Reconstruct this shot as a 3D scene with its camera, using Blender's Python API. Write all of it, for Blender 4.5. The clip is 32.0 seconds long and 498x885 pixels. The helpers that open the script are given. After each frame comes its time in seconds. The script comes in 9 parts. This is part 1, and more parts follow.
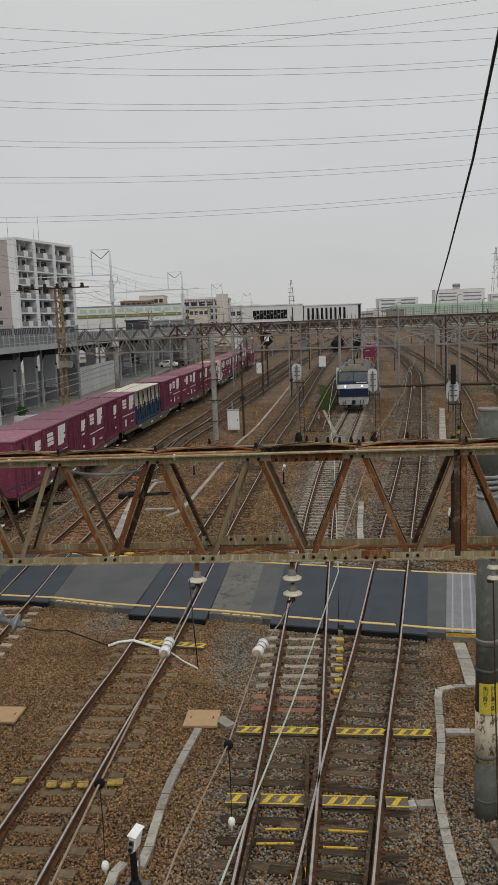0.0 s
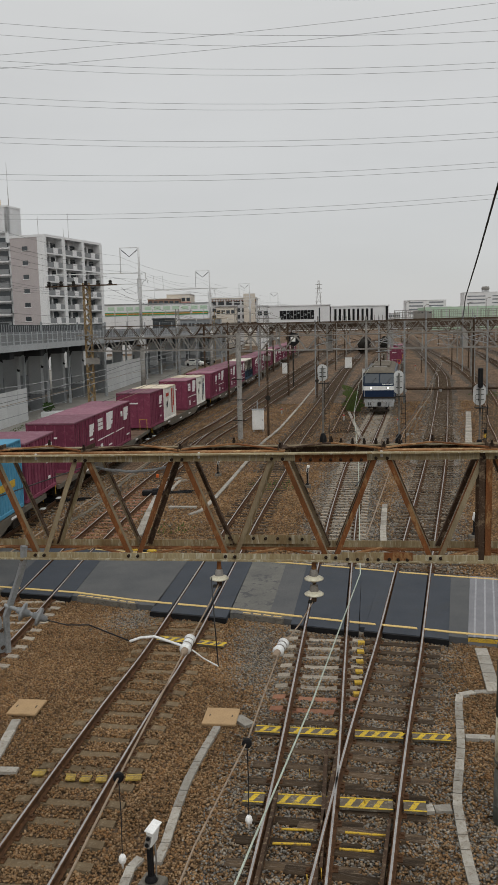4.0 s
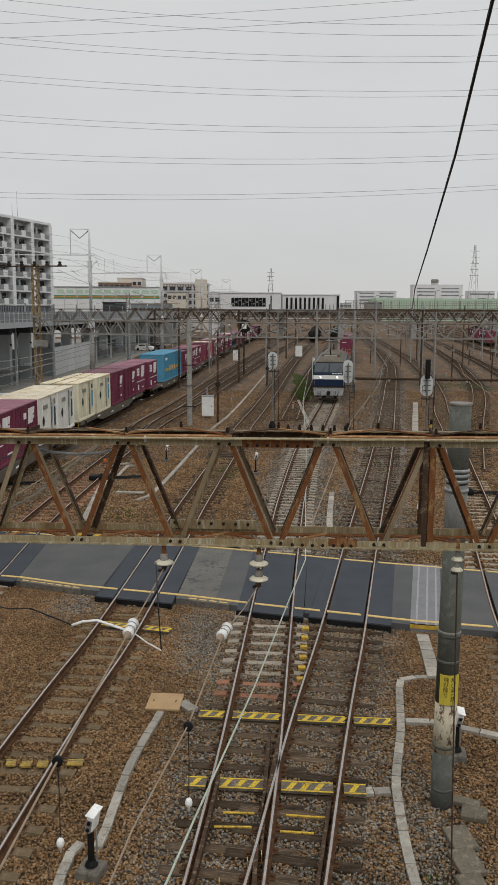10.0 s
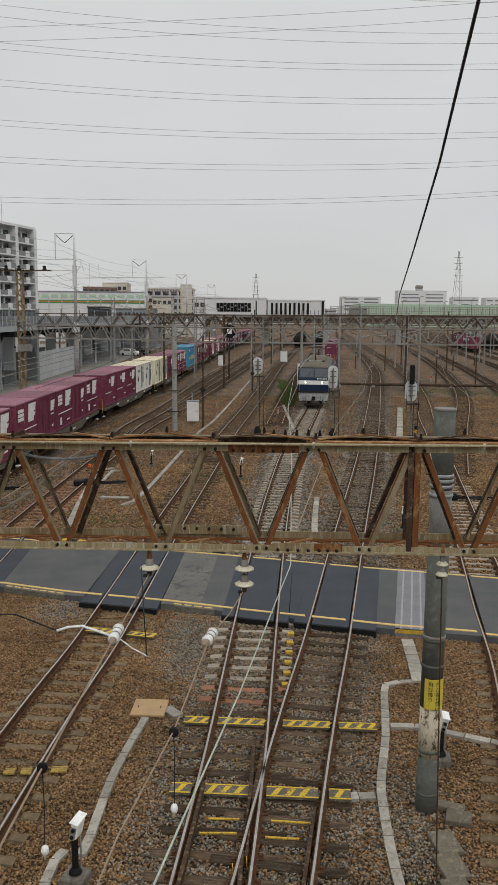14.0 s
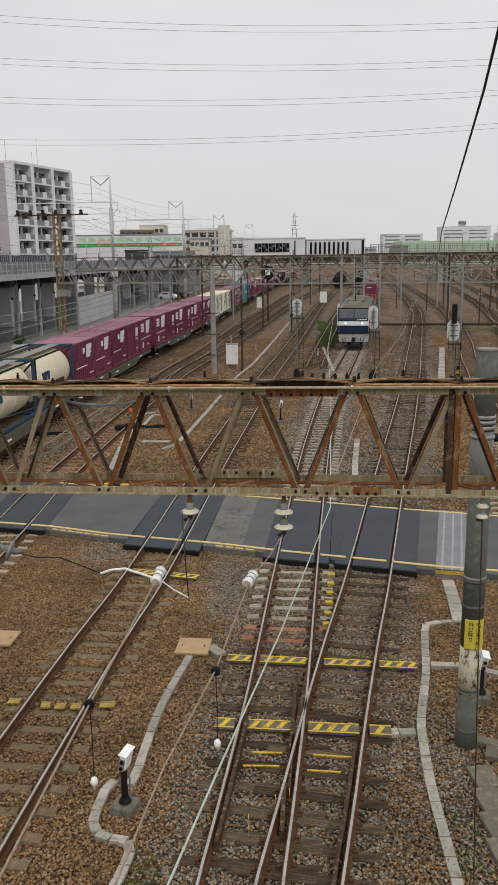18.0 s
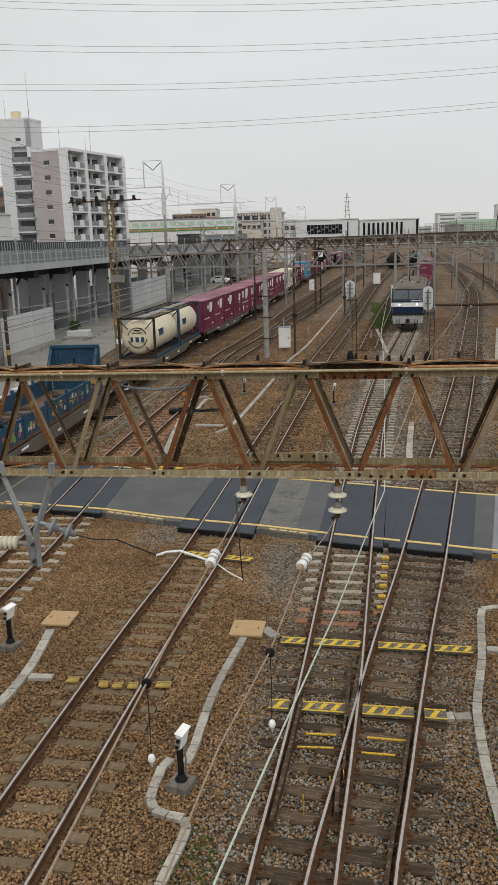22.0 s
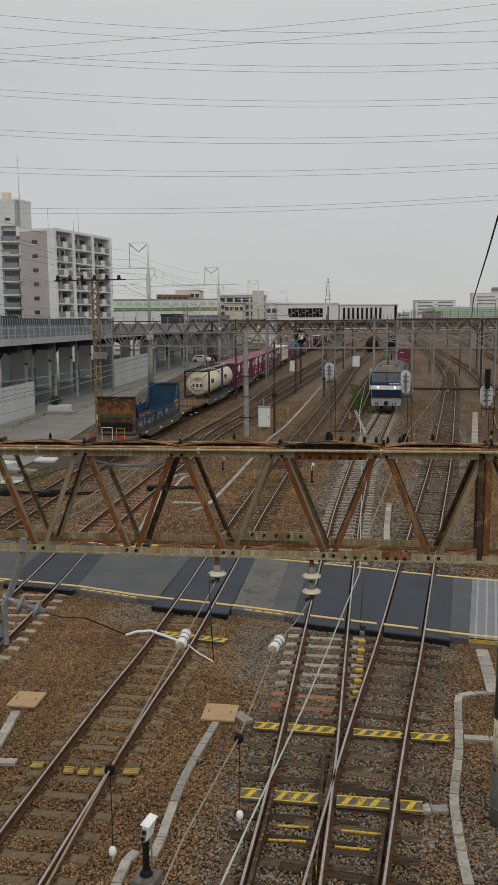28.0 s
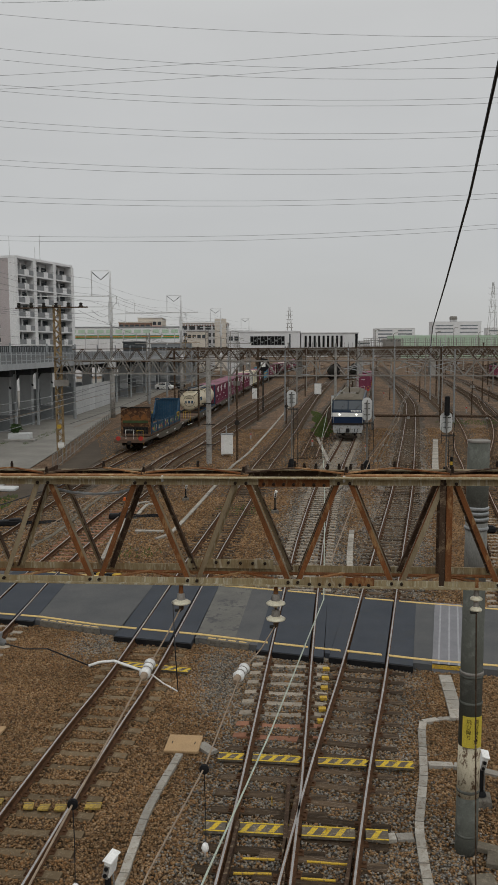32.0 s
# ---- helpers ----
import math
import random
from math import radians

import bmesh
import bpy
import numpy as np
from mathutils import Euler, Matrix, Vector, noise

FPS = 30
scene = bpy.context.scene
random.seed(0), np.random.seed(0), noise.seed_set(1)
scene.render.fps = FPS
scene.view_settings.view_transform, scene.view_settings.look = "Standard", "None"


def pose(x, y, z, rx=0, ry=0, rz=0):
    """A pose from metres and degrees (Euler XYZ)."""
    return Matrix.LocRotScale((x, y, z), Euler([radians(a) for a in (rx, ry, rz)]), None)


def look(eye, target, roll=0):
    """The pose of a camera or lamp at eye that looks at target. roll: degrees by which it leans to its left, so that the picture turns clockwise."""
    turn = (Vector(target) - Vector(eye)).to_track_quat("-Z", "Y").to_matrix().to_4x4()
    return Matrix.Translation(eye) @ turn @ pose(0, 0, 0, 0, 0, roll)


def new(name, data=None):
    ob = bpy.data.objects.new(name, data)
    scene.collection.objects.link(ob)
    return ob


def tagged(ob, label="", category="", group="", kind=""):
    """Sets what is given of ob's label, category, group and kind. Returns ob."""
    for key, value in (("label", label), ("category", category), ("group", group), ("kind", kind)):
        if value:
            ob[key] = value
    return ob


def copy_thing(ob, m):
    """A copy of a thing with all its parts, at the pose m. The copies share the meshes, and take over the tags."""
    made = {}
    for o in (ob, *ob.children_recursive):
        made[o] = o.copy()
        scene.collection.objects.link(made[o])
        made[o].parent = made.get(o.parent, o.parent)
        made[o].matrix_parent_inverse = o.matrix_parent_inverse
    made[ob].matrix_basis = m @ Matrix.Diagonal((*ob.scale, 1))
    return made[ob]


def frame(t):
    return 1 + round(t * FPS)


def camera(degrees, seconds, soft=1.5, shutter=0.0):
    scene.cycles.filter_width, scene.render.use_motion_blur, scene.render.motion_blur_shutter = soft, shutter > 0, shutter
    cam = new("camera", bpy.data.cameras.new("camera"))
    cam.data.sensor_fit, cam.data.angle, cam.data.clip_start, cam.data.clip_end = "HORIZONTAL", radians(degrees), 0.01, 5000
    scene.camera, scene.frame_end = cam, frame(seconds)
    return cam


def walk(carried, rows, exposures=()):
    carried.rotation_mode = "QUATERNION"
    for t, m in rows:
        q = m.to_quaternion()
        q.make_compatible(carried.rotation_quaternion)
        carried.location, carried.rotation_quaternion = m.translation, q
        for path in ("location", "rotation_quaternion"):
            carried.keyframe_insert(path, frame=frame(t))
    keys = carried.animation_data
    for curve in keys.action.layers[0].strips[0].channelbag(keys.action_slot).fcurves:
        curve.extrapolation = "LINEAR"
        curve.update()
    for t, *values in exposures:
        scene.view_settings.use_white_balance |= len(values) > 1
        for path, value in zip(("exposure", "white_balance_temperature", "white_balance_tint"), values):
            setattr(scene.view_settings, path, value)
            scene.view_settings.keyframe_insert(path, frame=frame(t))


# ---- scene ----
cam = camera(33.614, 32.0, 1.0)
PATH = (
    (0.0, pose(-0.019, 0.013, 8.275, 81.83, 2.16, -0.46)),
    (0.5, pose(-0.025, 0.009, 8.276, 81.83, 2.07, -0.66)),
    (1.0, pose(-0.026, 0.003, 8.275, 81.81, 2.04, -0.60)),
    (1.5, pose(-0.024, -0.003, 8.276, 81.82, 1.94, 0.14)),
    (2.0, pose(-0.025, 0.003, 8.274, 81.84, 1.72, 1.52)),
    (2.5, pose(-0.022, 0.001, 8.273, 81.87, 1.75, 2.23)),
    (3.0, pose(-0.023, 0.001, 8.276, 81.87, 1.75, 2.41)),
    (3.5, pose(-0.026, -0.006, 8.273, 81.87, 1.54, 2.18)),
    (4.0, pose(-0.020, -0.001, 8.273, 81.87, 1.29, 1.37)),
    (4.5, pose(-0.025, -0.003, 8.272, 81.85, 0.85, 0.15)),
    (6.5, pose(-0.005, 0.002, 8.260, 80.91, 0.58, -1.27)),
    (7.0, pose(-0.001, -0.002, 8.257, 80.87, 0.32, 0.55)),
    (7.5, pose(-0.005, -0.005, 8.258, 80.90, 0.09, 1.98)),
    (8.0, pose(-0.002, -0.002, 8.258, 80.88, 0.31, 1.31)),
    (8.5, pose(-0.001, -0.004, 8.257, 80.88, 0.25, 0.41)),
    (9.0, pose(-0.004, 0.000, 8.256, 80.89, 0.04, -0.54)),
    (9.5, pose(0.001, 0.007, 8.252, 80.91, -0.12, -1.32)),
    (10.0, pose(0.000, 0.011, 8.250, 80.94, -0.23, -1.96)),
    (10.5, pose(0.007, 0.005, 8.249, 80.94, -0.33, -2.84)),
    (11.0, pose(-0.006, 0.004, 8.255, 80.66, -0.41, -3.16)),
    (11.5, pose(-0.005, -0.000, 8.255, 80.62, -0.44, -3.15)),
    (12.0, pose(-0.008, 0.006, 8.249, 80.64, -0.40, -2.99)),
    (12.5, pose(-0.008, 0.008, 8.250, 80.65, -0.29, -2.50)),
    (13.0, pose(-0.006, -0.003, 8.251, 81.14, -0.48, -2.98)),
    (13.5, pose(-0.007, 0.004, 8.246, 81.28, -0.47, -3.16)),
    (14.0, pose(-0.007, 0.004, 8.251, 81.30, -0.44, -2.98)),
    (14.5, pose(-0.002, -0.001, 8.252, 80.35, 0.30, 0.02)),
    (16.5, pose(0.009, -0.015, 8.264, 77.44, 1.27, 2.65)),
    (17.0, pose(0.007, -0.011, 8.264, 77.37, 1.03, 1.40)),
    (17.5, pose(0.008, 0.007, 8.262, 77.35, 0.88, 0.32)),
    (18.0, pose(0.010, 0.007, 8.264, 77.33, 0.71, -0.36)),
    (18.5, pose(0.012, -0.010, 8.268, 77.08, 1.05, 0.75)),
    (19.0, pose(0.012, -0.001, 8.266, 76.48, 1.60, 3.16)),
    (19.5, pose(0.015, 0.002, 8.262, 76.28, 2.07, 5.06)),
    (20.0, pose(0.015, -0.001, 8.264, 76.22, 2.41, 5.59)),
    (20.5, pose(0.013, 0.001, 8.261, 76.23, 2.54, 5.24)),
    (21.0, pose(0.013, 0.000, 8.261, 76.22, 2.56, 4.86)),
    (21.5, pose(0.008, 0.008, 8.261, 76.19, 2.37, 4.26)),
    (22.0, pose(0.007, -0.006, 8.265, 76.26, 1.78, 3.17)),
    (22.5, pose(0.008, 0.000, 8.261, 76.50, 0.72, 1.30)),
    (23.0, pose(-0.004, -0.004, 8.268, 76.53, 0.04, -0.02)),
    (23.5, pose(0.003, -0.015, 8.280, 77.55, -0.40, -0.25)),
    (24.0, pose(-0.002, -0.029, 8.289, 78.71, 0.11, 1.63)),
    (24.5, pose(-0.000, -0.012, 8.281, 79.37, 0.68, 4.18)),
    (26.5, pose(0.035, 0.016, 8.260, 80.46, 0.78, 4.07)),
    (27.0, pose(0.039, 0.007, 8.269, 80.70, 0.60, 3.06)),
    (27.5, pose(0.037, 0.005, 8.266, 81.08, 0.47, 2.35)),
    (28.0, pose(0.042, -0.004, 8.266, 81.68, 0.37, 1.96)),
    (28.5, pose(0.040, -0.017, 8.269, 82.61, 0.27, 1.85)),
    (29.0, pose(0.042, -0.017, 8.270, 83.29, 0.30, 1.85)),
    (29.5, pose(0.041, -0.015, 8.270, 83.59, 0.30, 1.85)),
    (30.0, pose(0.041, -0.019, 8.271, 83.64, 0.29, 1.85)),
    (30.5, pose(0.042, -0.025, 8.271, 83.64, 0.25, 1.87)),
    (31.0, pose(0.040, -0.012, 8.268, 83.65, 0.22, 1.84)),
    (31.5, pose(0.034, -0.021, 8.270, 83.71, 0.23, 1.61)),
    (32.0, pose(0.032, -0.026, 8.270, 83.56, 0.26, -0.64)),
)
walk(cam, PATH, [(0.0, 0.0), (4.0, 0.05), (7.0, 0.08), (9.0, 0.1), (13.0, 0.1), (14.5, 0.13), (17.0, 0.25), (20.0, 0.35), (22.0, 0.32), (23.0, 0.22), (24.5, 0.06), (27.0, 0.0), (28.0, -0.04), (31.0, -0.13), (32.0, -0.16)])

# world, light
world = bpy.data.worlds.new("overcast")
scene.world = world
world.use_nodes = True
nt = world.node_tree
nt.nodes.clear()


def wn(kind, **kw):
    n = nt.nodes.new(kind)
    for k, v in kw.items():
        n.inputs[k].default_value = v
    return n


sky = nt.nodes.new("ShaderNodeTexSky")
sky.sky_type = "NISHITA"
sky.sun_disc = False
sky.sun_elevation = radians(52)
sky.sun_rotation = radians(200)
sky_gain = nt.nodes.new("ShaderNodeMix")
sky_gain.data_type = "RGBA"
sky_gain.blend_type = "MULTIPLY"
sky_gain.inputs[0].default_value = 1.0
sky_gain.inputs[7].default_value = (0.1, 0.1, 0.1, 1)
nt.links.new(sky.outputs[0], sky_gain.inputs[6])
tc = nt.nodes.new("ShaderNodeTexCoord")
sep = nt.nodes.new("ShaderNodeSeparateXYZ")
nt.links.new(tc.outputs["Generated"], sep.inputs[0])
ramp = nt.nodes.new("ShaderNodeValToRGB")
ramp.color_ramp.elements[0].position = 0.0
ramp.color_ramp.elements[0].color = (0.56, 0.563, 0.562, 1)
ramp.color_ramp.elements[1].position = 0.36
ramp.color_ramp.elements[1].color = (0.645, 0.648, 0.64, 1)
top = ramp.color_ramp.elements.new(0.95)
top.color = (1.3, 1.3, 1.285, 1)
nt.links.new(sep.outputs[2], ramp.inputs[0])
cloud = nt.nodes.new("ShaderNodeTexNoise")
cloud.inputs["Scale"].default_value = 2.2
cloud.inputs["Detail"].default_value = 5
squash = nt.nodes.new("ShaderNodeMapping")
squash.inputs["Scale"].default_value = (1, 1, 3.5)
nt.links.new(tc.outputs["Generated"], squash.inputs[0])
nt.links.new(squash.outputs[0], cloud.inputs[0])
cl_ramp = nt.nodes.new("ShaderNodeMapRange")
cl_ramp.inputs[1].default_value, cl_ramp.inputs[2].default_value = 0.25, 0.75
cl_ramp.inputs[3].default_value, cl_ramp.inputs[4].default_value = 0.93, 1.05
nt.links.new(cloud.outputs[0], cl_ramp.inputs[0])
cl_mul = nt.nodes.new("ShaderNodeMix")
cl_mul.data_type = "RGBA"
cl_mul.blend_type = "MULTIPLY"
cl_mul.inputs[0].default_value = 1.0
nt.links.new(ramp.outputs[0], cl_mul.inputs[6])
nt.links.new(cl_ramp.outputs[0], cl_mul.inputs[7])
deck_mix = nt.nodes.new("ShaderNodeMix")
deck_mix.data_type = "RGBA"
deck_mix.inputs[0].default_value = 0.93
nt.links.new(sky_gain.outputs[2], deck_mix.inputs[6])
nt.links.new(cl_mul.outputs[2], deck_mix.inputs[7])
bg = wn("ShaderNodeBackground", Strength=1.0)
nt.links.new(deck_mix.outputs[2], bg.inputs[0])
wo = nt.nodes.new("ShaderNodeOutputWorld")
nt.links.new(bg.outputs[0], wo.inputs[0])

sun = new("sun", bpy.data.lights.new("sun", "SUN"))
sun.data.energy = 0.7
sun.data.angle = radians(25)
sun.data.color = (1.0, 0.97, 0.92)
sun.matrix_world = look((20, -30, 60), (0, 40, 0))


# materials
def mat(name, c1, c2=None, rough=0.75, metal=0.0, scale=6.0, bump=0.15, fine=60.0, spec=0.08, c3=None, stain=0.9, rnd=0.0, stretch=(1, 1, 1), coord="Object"):
    """Two-scale procedural paint: broad stains between c1 and c2, fine grain, optional third wear colour."""
    m = bpy.data.materials.new(name)
    m.use_nodes = True
    t = m.node_tree
    b = t.nodes["Principled BSDF"]
    co = t.nodes.new("ShaderNodeTexCoord")
    mp = t.nodes.new("ShaderNodeMapping")
    mp.inputs["Scale"].default_value = stretch
    t.links.new(co.outputs[coord], mp.inputs[0])
    n1 = t.nodes.new("ShaderNodeTexNoise")
    n1.inputs["Scale"].default_value = scale
    n1.inputs["Detail"].default_value = 6
    n1.inputs["Roughness"].default_value = 0.65
    n2 = t.nodes.new("ShaderNodeTexNoise")
    n2.inputs["Scale"].default_value = fine
    n2.inputs["Detail"].default_value = 3
    for n in (n1, n2):
        t.links.new(mp.outputs[0], n.inputs["Vector"])
    r1 = t.nodes.new("ShaderNodeMapRange")
    r1.inputs[1].default_value, r1.inputs[2].default_value = 0.35, 0.68
    t.links.new(n1.outputs[0], r1.inputs[0])
    mx = t.nodes.new("ShaderNodeMix")
    mx.data_type = "RGBA"
    mx.inputs[6].default_value = (*c1, 1)
    mx.inputs[7].default_value = (*(c2 or [x * 0.75 for x in c1]), 1)
    st = t.nodes.new("ShaderNodeMath")
    st.operation = "MULTIPLY"
    st.inputs[1].default_value = stain
    t.links.new(r1.outputs[0], st.inputs[0])
    t.links.new(st.outputs[0], mx.inputs[0])
    last = mx.outputs[2]
    if c3:
        n3 = t.nodes.new("ShaderNodeTexNoise")
        n3.inputs["Scale"].default_value = scale * 2.7
        n3.inputs["Detail"].default_value = 8
        n3.inputs["Roughness"].default_value = 0.7
        t.links.new(mp.outputs[0], n3.inputs["Vector"])
        r3 = t.nodes.new("ShaderNodeMapRange")
        r3.inputs[1].default_value, r3.inputs[2].default_value = 0.53, 0.62
        t.links.new(n3.outputs[0], r3.inputs[0])
        m3 = t.nodes.new("ShaderNodeMix")
        m3.data_type = "RGBA"
        m3.inputs[7].default_value = (*c3, 1)
        t.links.new(r3.outputs[0], m3.inputs[0])
        t.links.new(last, m3.inputs[6])
        last = m3.outputs[2]
    g = t.nodes.new("ShaderNodeMix")
    g.data_type = "RGBA"
    g.blend_type = "MULTIPLY"
    g.inputs[0].default_value = 1.0
    rg = t.nodes.new("ShaderNodeMapRange")
    rg.inputs[1].default_value, rg.inputs[2].default_value = 0.3, 0.7
    rg.inputs[3].default_value, rg.inputs[4].default_value = 0.82, 1.12
    t.links.new(n2.outputs[0], rg.inputs[0])
    t.links.new(last, g.inputs[6])
    t.links.new(rg.outputs[0], g.inputs[7])
    last = g.outputs[2]
    if rnd:
        oi = t.nodes.new("ShaderNodeObjectInfo")
        rr = t.nodes.new("ShaderNodeMapRange")
        rr.inputs[3].default_value, rr.inputs[4].default_value = 1 - rnd, 1 + rnd
        t.links.new(oi.outputs["Random"], rr.inputs[0])
        h = t.nodes.new("ShaderNodeMix")
        h.data_type = "RGBA"
        h.blend_type = "MULTIPLY"
        h.inputs[0].default_value = 1.0
        t.links.new(last, h.inputs[6])
        t.links.new(rr.outputs[0], h.inputs[7])
        last = h.outputs[2]
    t.links.new(last, b.inputs["Base Color"])
    b.inputs["Roughness"].default_value = rough
    b.inputs["Metallic"].default_value = metal
    b.inputs["Specular IOR Level"].default_value = spec
    if bump:
        bp = t.nodes.new("ShaderNodeBump")
        bp.inputs["Strength"].default_value = bump
        bp.inputs["Distance"].default_value = 0.02
        t.links.new(n2.outputs[0], bp.inputs["Height"])
        t.links.new(bp.outputs[0], b.inputs["Normal"])
    return m


def glow(name, col, power):
    m = bpy.data.materials.new(name)
    m.use_nodes = True
    b = m.node_tree.nodes["Principled BSDF"]
    b.inputs["Base Color"].default_value = (*col, 1)
    b.inputs["Emission Color"].default_value = (*col, 1)
    b.inputs["Emission Strength"].default_value = power
    return m


def glass(name, col, rough=0.08):
    m = bpy.data.materials.new(name)
    m.use_nodes = True
    b = m.node_tree.nodes["Principled BSDF"]
    b.inputs["Base Color"].default_value = (*col, 1)
    b.inputs["Roughness"].default_value = rough
    b.inputs["Specular IOR Level"].default_value = 0.6
    return m


def stone_mat(name, cols, island=True, cell=16.0, bump=0.9, patch=None):
    """Crushed stone: island-random colours for loose stones, or cell-random colours with relief for a bed seen from afar."""
    m = bpy.data.materials.new(name)
    m.use_nodes = True
    t = m.node_tree
    b = t.nodes["Principled BSDF"]
    b.inputs["Roughness"].default_value = 0.9
    b.inputs["Specular IOR Level"].default_value = 0.06
    co = t.nodes.new("ShaderNodeTexCoord")
    ramp = t.nodes.new("ShaderNodeValToRGB")
    ramp.color_ramp.interpolation = "CONSTANT" if island else "LINEAR"
    while len(ramp.color_ramp.elements) < len(cols):
        ramp.color_ramp.elements.new(0.5)
    for i, c in enumerate(cols):
        ramp.color_ramp.elements[i].position = i / len(cols)
        ramp.color_ramp.elements[i].color = (*c, 1)
    big = t.nodes.new("ShaderNodeTexNoise")
    big.inputs["Scale"].default_value = 0.35
    big.inputs["Detail"].default_value = 7
    big.inputs["Roughness"].default_value = 0.6
    t.links.new(co.outputs["Object"], big.inputs["Vector"])
    if island:
        ge = t.nodes.new("ShaderNodeNewGeometry")
        t.links.new(ge.outputs["Random Per Island"], ramp.inputs[0])
    else:
        vo = t.nodes.new("ShaderNodeTexVoronoi")
        vo.inputs["Scale"].default_value = cell
        t.links.new(co.outputs["Object"], vo.inputs["Vector"])
        sp = t.nodes.new("ShaderNodeSeparateColor")
        t.links.new(vo.outputs["Color"], sp.inputs[0])
        t.links.new(sp.outputs[0], ramp.inputs[0])
        bp = t.nodes.new("ShaderNodeBump")
        bp.inputs["Strength"].default_value = bump
        bp.inputs["Distance"].default_value = 0.04
        bp.invert = True
        t.links.new(vo.outputs["Distance"], bp.inputs["Height"])
        t.links.new(bp.outputs[0], b.inputs["Normal"])
    mr = t.nodes.new("ShaderNodeMapRange")
    mr.inputs[1].default_value, mr.inputs[2].default_value = 0.3, 0.7
    mr.inputs[3].default_value, mr.inputs[4].default_value = 0.78, 1.34
    t.links.new(big.outputs[0], mr.inputs[0])
    grit = t.nodes.new("ShaderNodeTexNoise")
    grit.inputs["Scale"].default_value = 2.2
    grit.inputs["Detail"].default_value = 10
    grit.inputs["Roughness"].default_value = 0.8
    t.links.new(co.outputs["Object"], grit.inputs["Vector"])
    gr = t.nodes.new("ShaderNodeMapRange")
    gr.inputs[1].default_value, gr.inputs[2].default_value = 0.36, 0.64
    gr.inputs[3].default_value, gr.inputs[4].default_value = (0.8, 1.15) if island else (0.5, 1.45)
    t.links.new(grit.outputs[0], gr.inputs[0])
    both = t.nodes.new("ShaderNodeMath")
    both.operation = "MULTIPLY"
    t.links.new(mr.outputs[0], both.inputs[0])
    t.links.new(gr.outputs[0], both.inputs[1])
    mx = t.nodes.new("ShaderNodeMix")
    mx.data_type = "RGBA"
    mx.blend_type = "MULTIPLY"
    mx.inputs[0].default_value = 1.0
    t.links.new(ramp.outputs[0], mx.inputs[6])
    t.links.new(both.outputs[0], mx.inputs[7])
    last = mx.outputs[2]
    if patch:
        mp = t.nodes.new("ShaderNodeMapping")
        mp.inputs["Scale"].default_value = (0.32, 0.07, 1)
        t.links.new(co.outputs["Object"], mp.inputs[0])
        pn = t.nodes.new("ShaderNodeTexNoise")
        pn.inputs["Scale"].default_value = 1.0
        pn.inputs["Detail"].default_value = 6
        pn.inputs["Roughness"].default_value = 0.7
        t.links.new(mp.outputs[0], pn.inputs["Vector"])
        pr = t.nodes.new("ShaderNodeMapRange")
        pr.inputs[1].default_value, pr.inputs[2].default_value = 0.46, 0.62
        pr.inputs[3].default_value, pr.inputs[4].default_value = 0.0, 0.8
        t.links.new(pn.outputs[0], pr.inputs[0])
        pm = t.nodes.new("ShaderNodeMix")
        pm.data_type = "RGBA"
        pm.inputs[7].default_value = (*patch, 1)
        t.links.new(pr.outputs[0], pm.inputs[0])
        t.links.new(last, pm.inputs[6])
        last = pm.outputs[2]
    t.links.new(last, b.inputs["Base Color"])
    return m


BROWNS = [(0.205, 0.124, 0.062), (0.25, 0.155, 0.078), (0.165, 0.1, 0.052), (0.29, 0.195, 0.11), (0.22, 0.143, 0.082), (0.125, 0.079, 0.043), (0.235, 0.13, 0.06)]
GREYS = [(0.165, 0.153, 0.135), (0.2, 0.186, 0.162), (0.12, 0.113, 0.102), (0.245, 0.2, 0.145), (0.19, 0.142, 0.095), (0.095, 0.083, 0.069), (0.26, 0.232, 0.192)]
M_GROUND = stone_mat("brown_ballast_bed", [(0.07, 0.046, 0.031), (0.145, 0.094, 0.06), (0.1, 0.068, 0.046), (0.19, 0.13, 0.086)], island=False, cell=18, patch=(0.085, 0.066, 0.049))
M_STONE = stone_mat("brown_ballast_stone", BROWNS)
M_STONE_G = stone_mat("grey_ballast_stone", GREYS)
M_GREYBED = stone_mat("grey_ballast_bed", [(0.10, 0.092, 0.082), (0.165, 0.15, 0.13), (0.125, 0.105, 0.088), (0.2, 0.175, 0.15)], island=False, cell=18)
M_DARKBED = stone_mat("oily_ballast_bed", [(0.042, 0.034, 0.028), (0.08, 0.064, 0.05), (0.058, 0.049, 0.041), (0.105, 0.086, 0.067)], island=False, cell=16)
M_RAILTOP = mat("worn_rail_head", (0.40, 0.39, 0.38), (0.27, 0.25, 0.235), rough=0.45, metal=0.7, scale=3, bump=0.03, fine=40)
M_RAILRUST = mat("rusty_yard_rail_head", (0.36, 0.30, 0.25), (0.26, 0.205, 0.16), rough=0.5, metal=0.3, scale=3, bump=0.03, fine=40)
M_RAILSIDE = mat("rusty_rail_web", (0.1, 0.052, 0.027), (0.05, 0.029, 0.018), rough=0.88, scale=4, c3=(0.135, 0.068, 0.032))
M_WOOD = mat("weathered_timber_sleeper", (0.095, 0.066, 0.041), (0.035, 0.026, 0.019), rough=0.9, scale=3, fine=70, bump=0.35, rnd=0.5, stretch=(0.6, 5, 5), c3=(0.135, 0.105, 0.078))
M_CONC_SL = mat("concrete_sleeper", (0.33, 0.295, 0.24), (0.24, 0.205, 0.16), rough=0.9, scale=5, rnd=0.15, c3=(0.2, 0.155, 0.11))
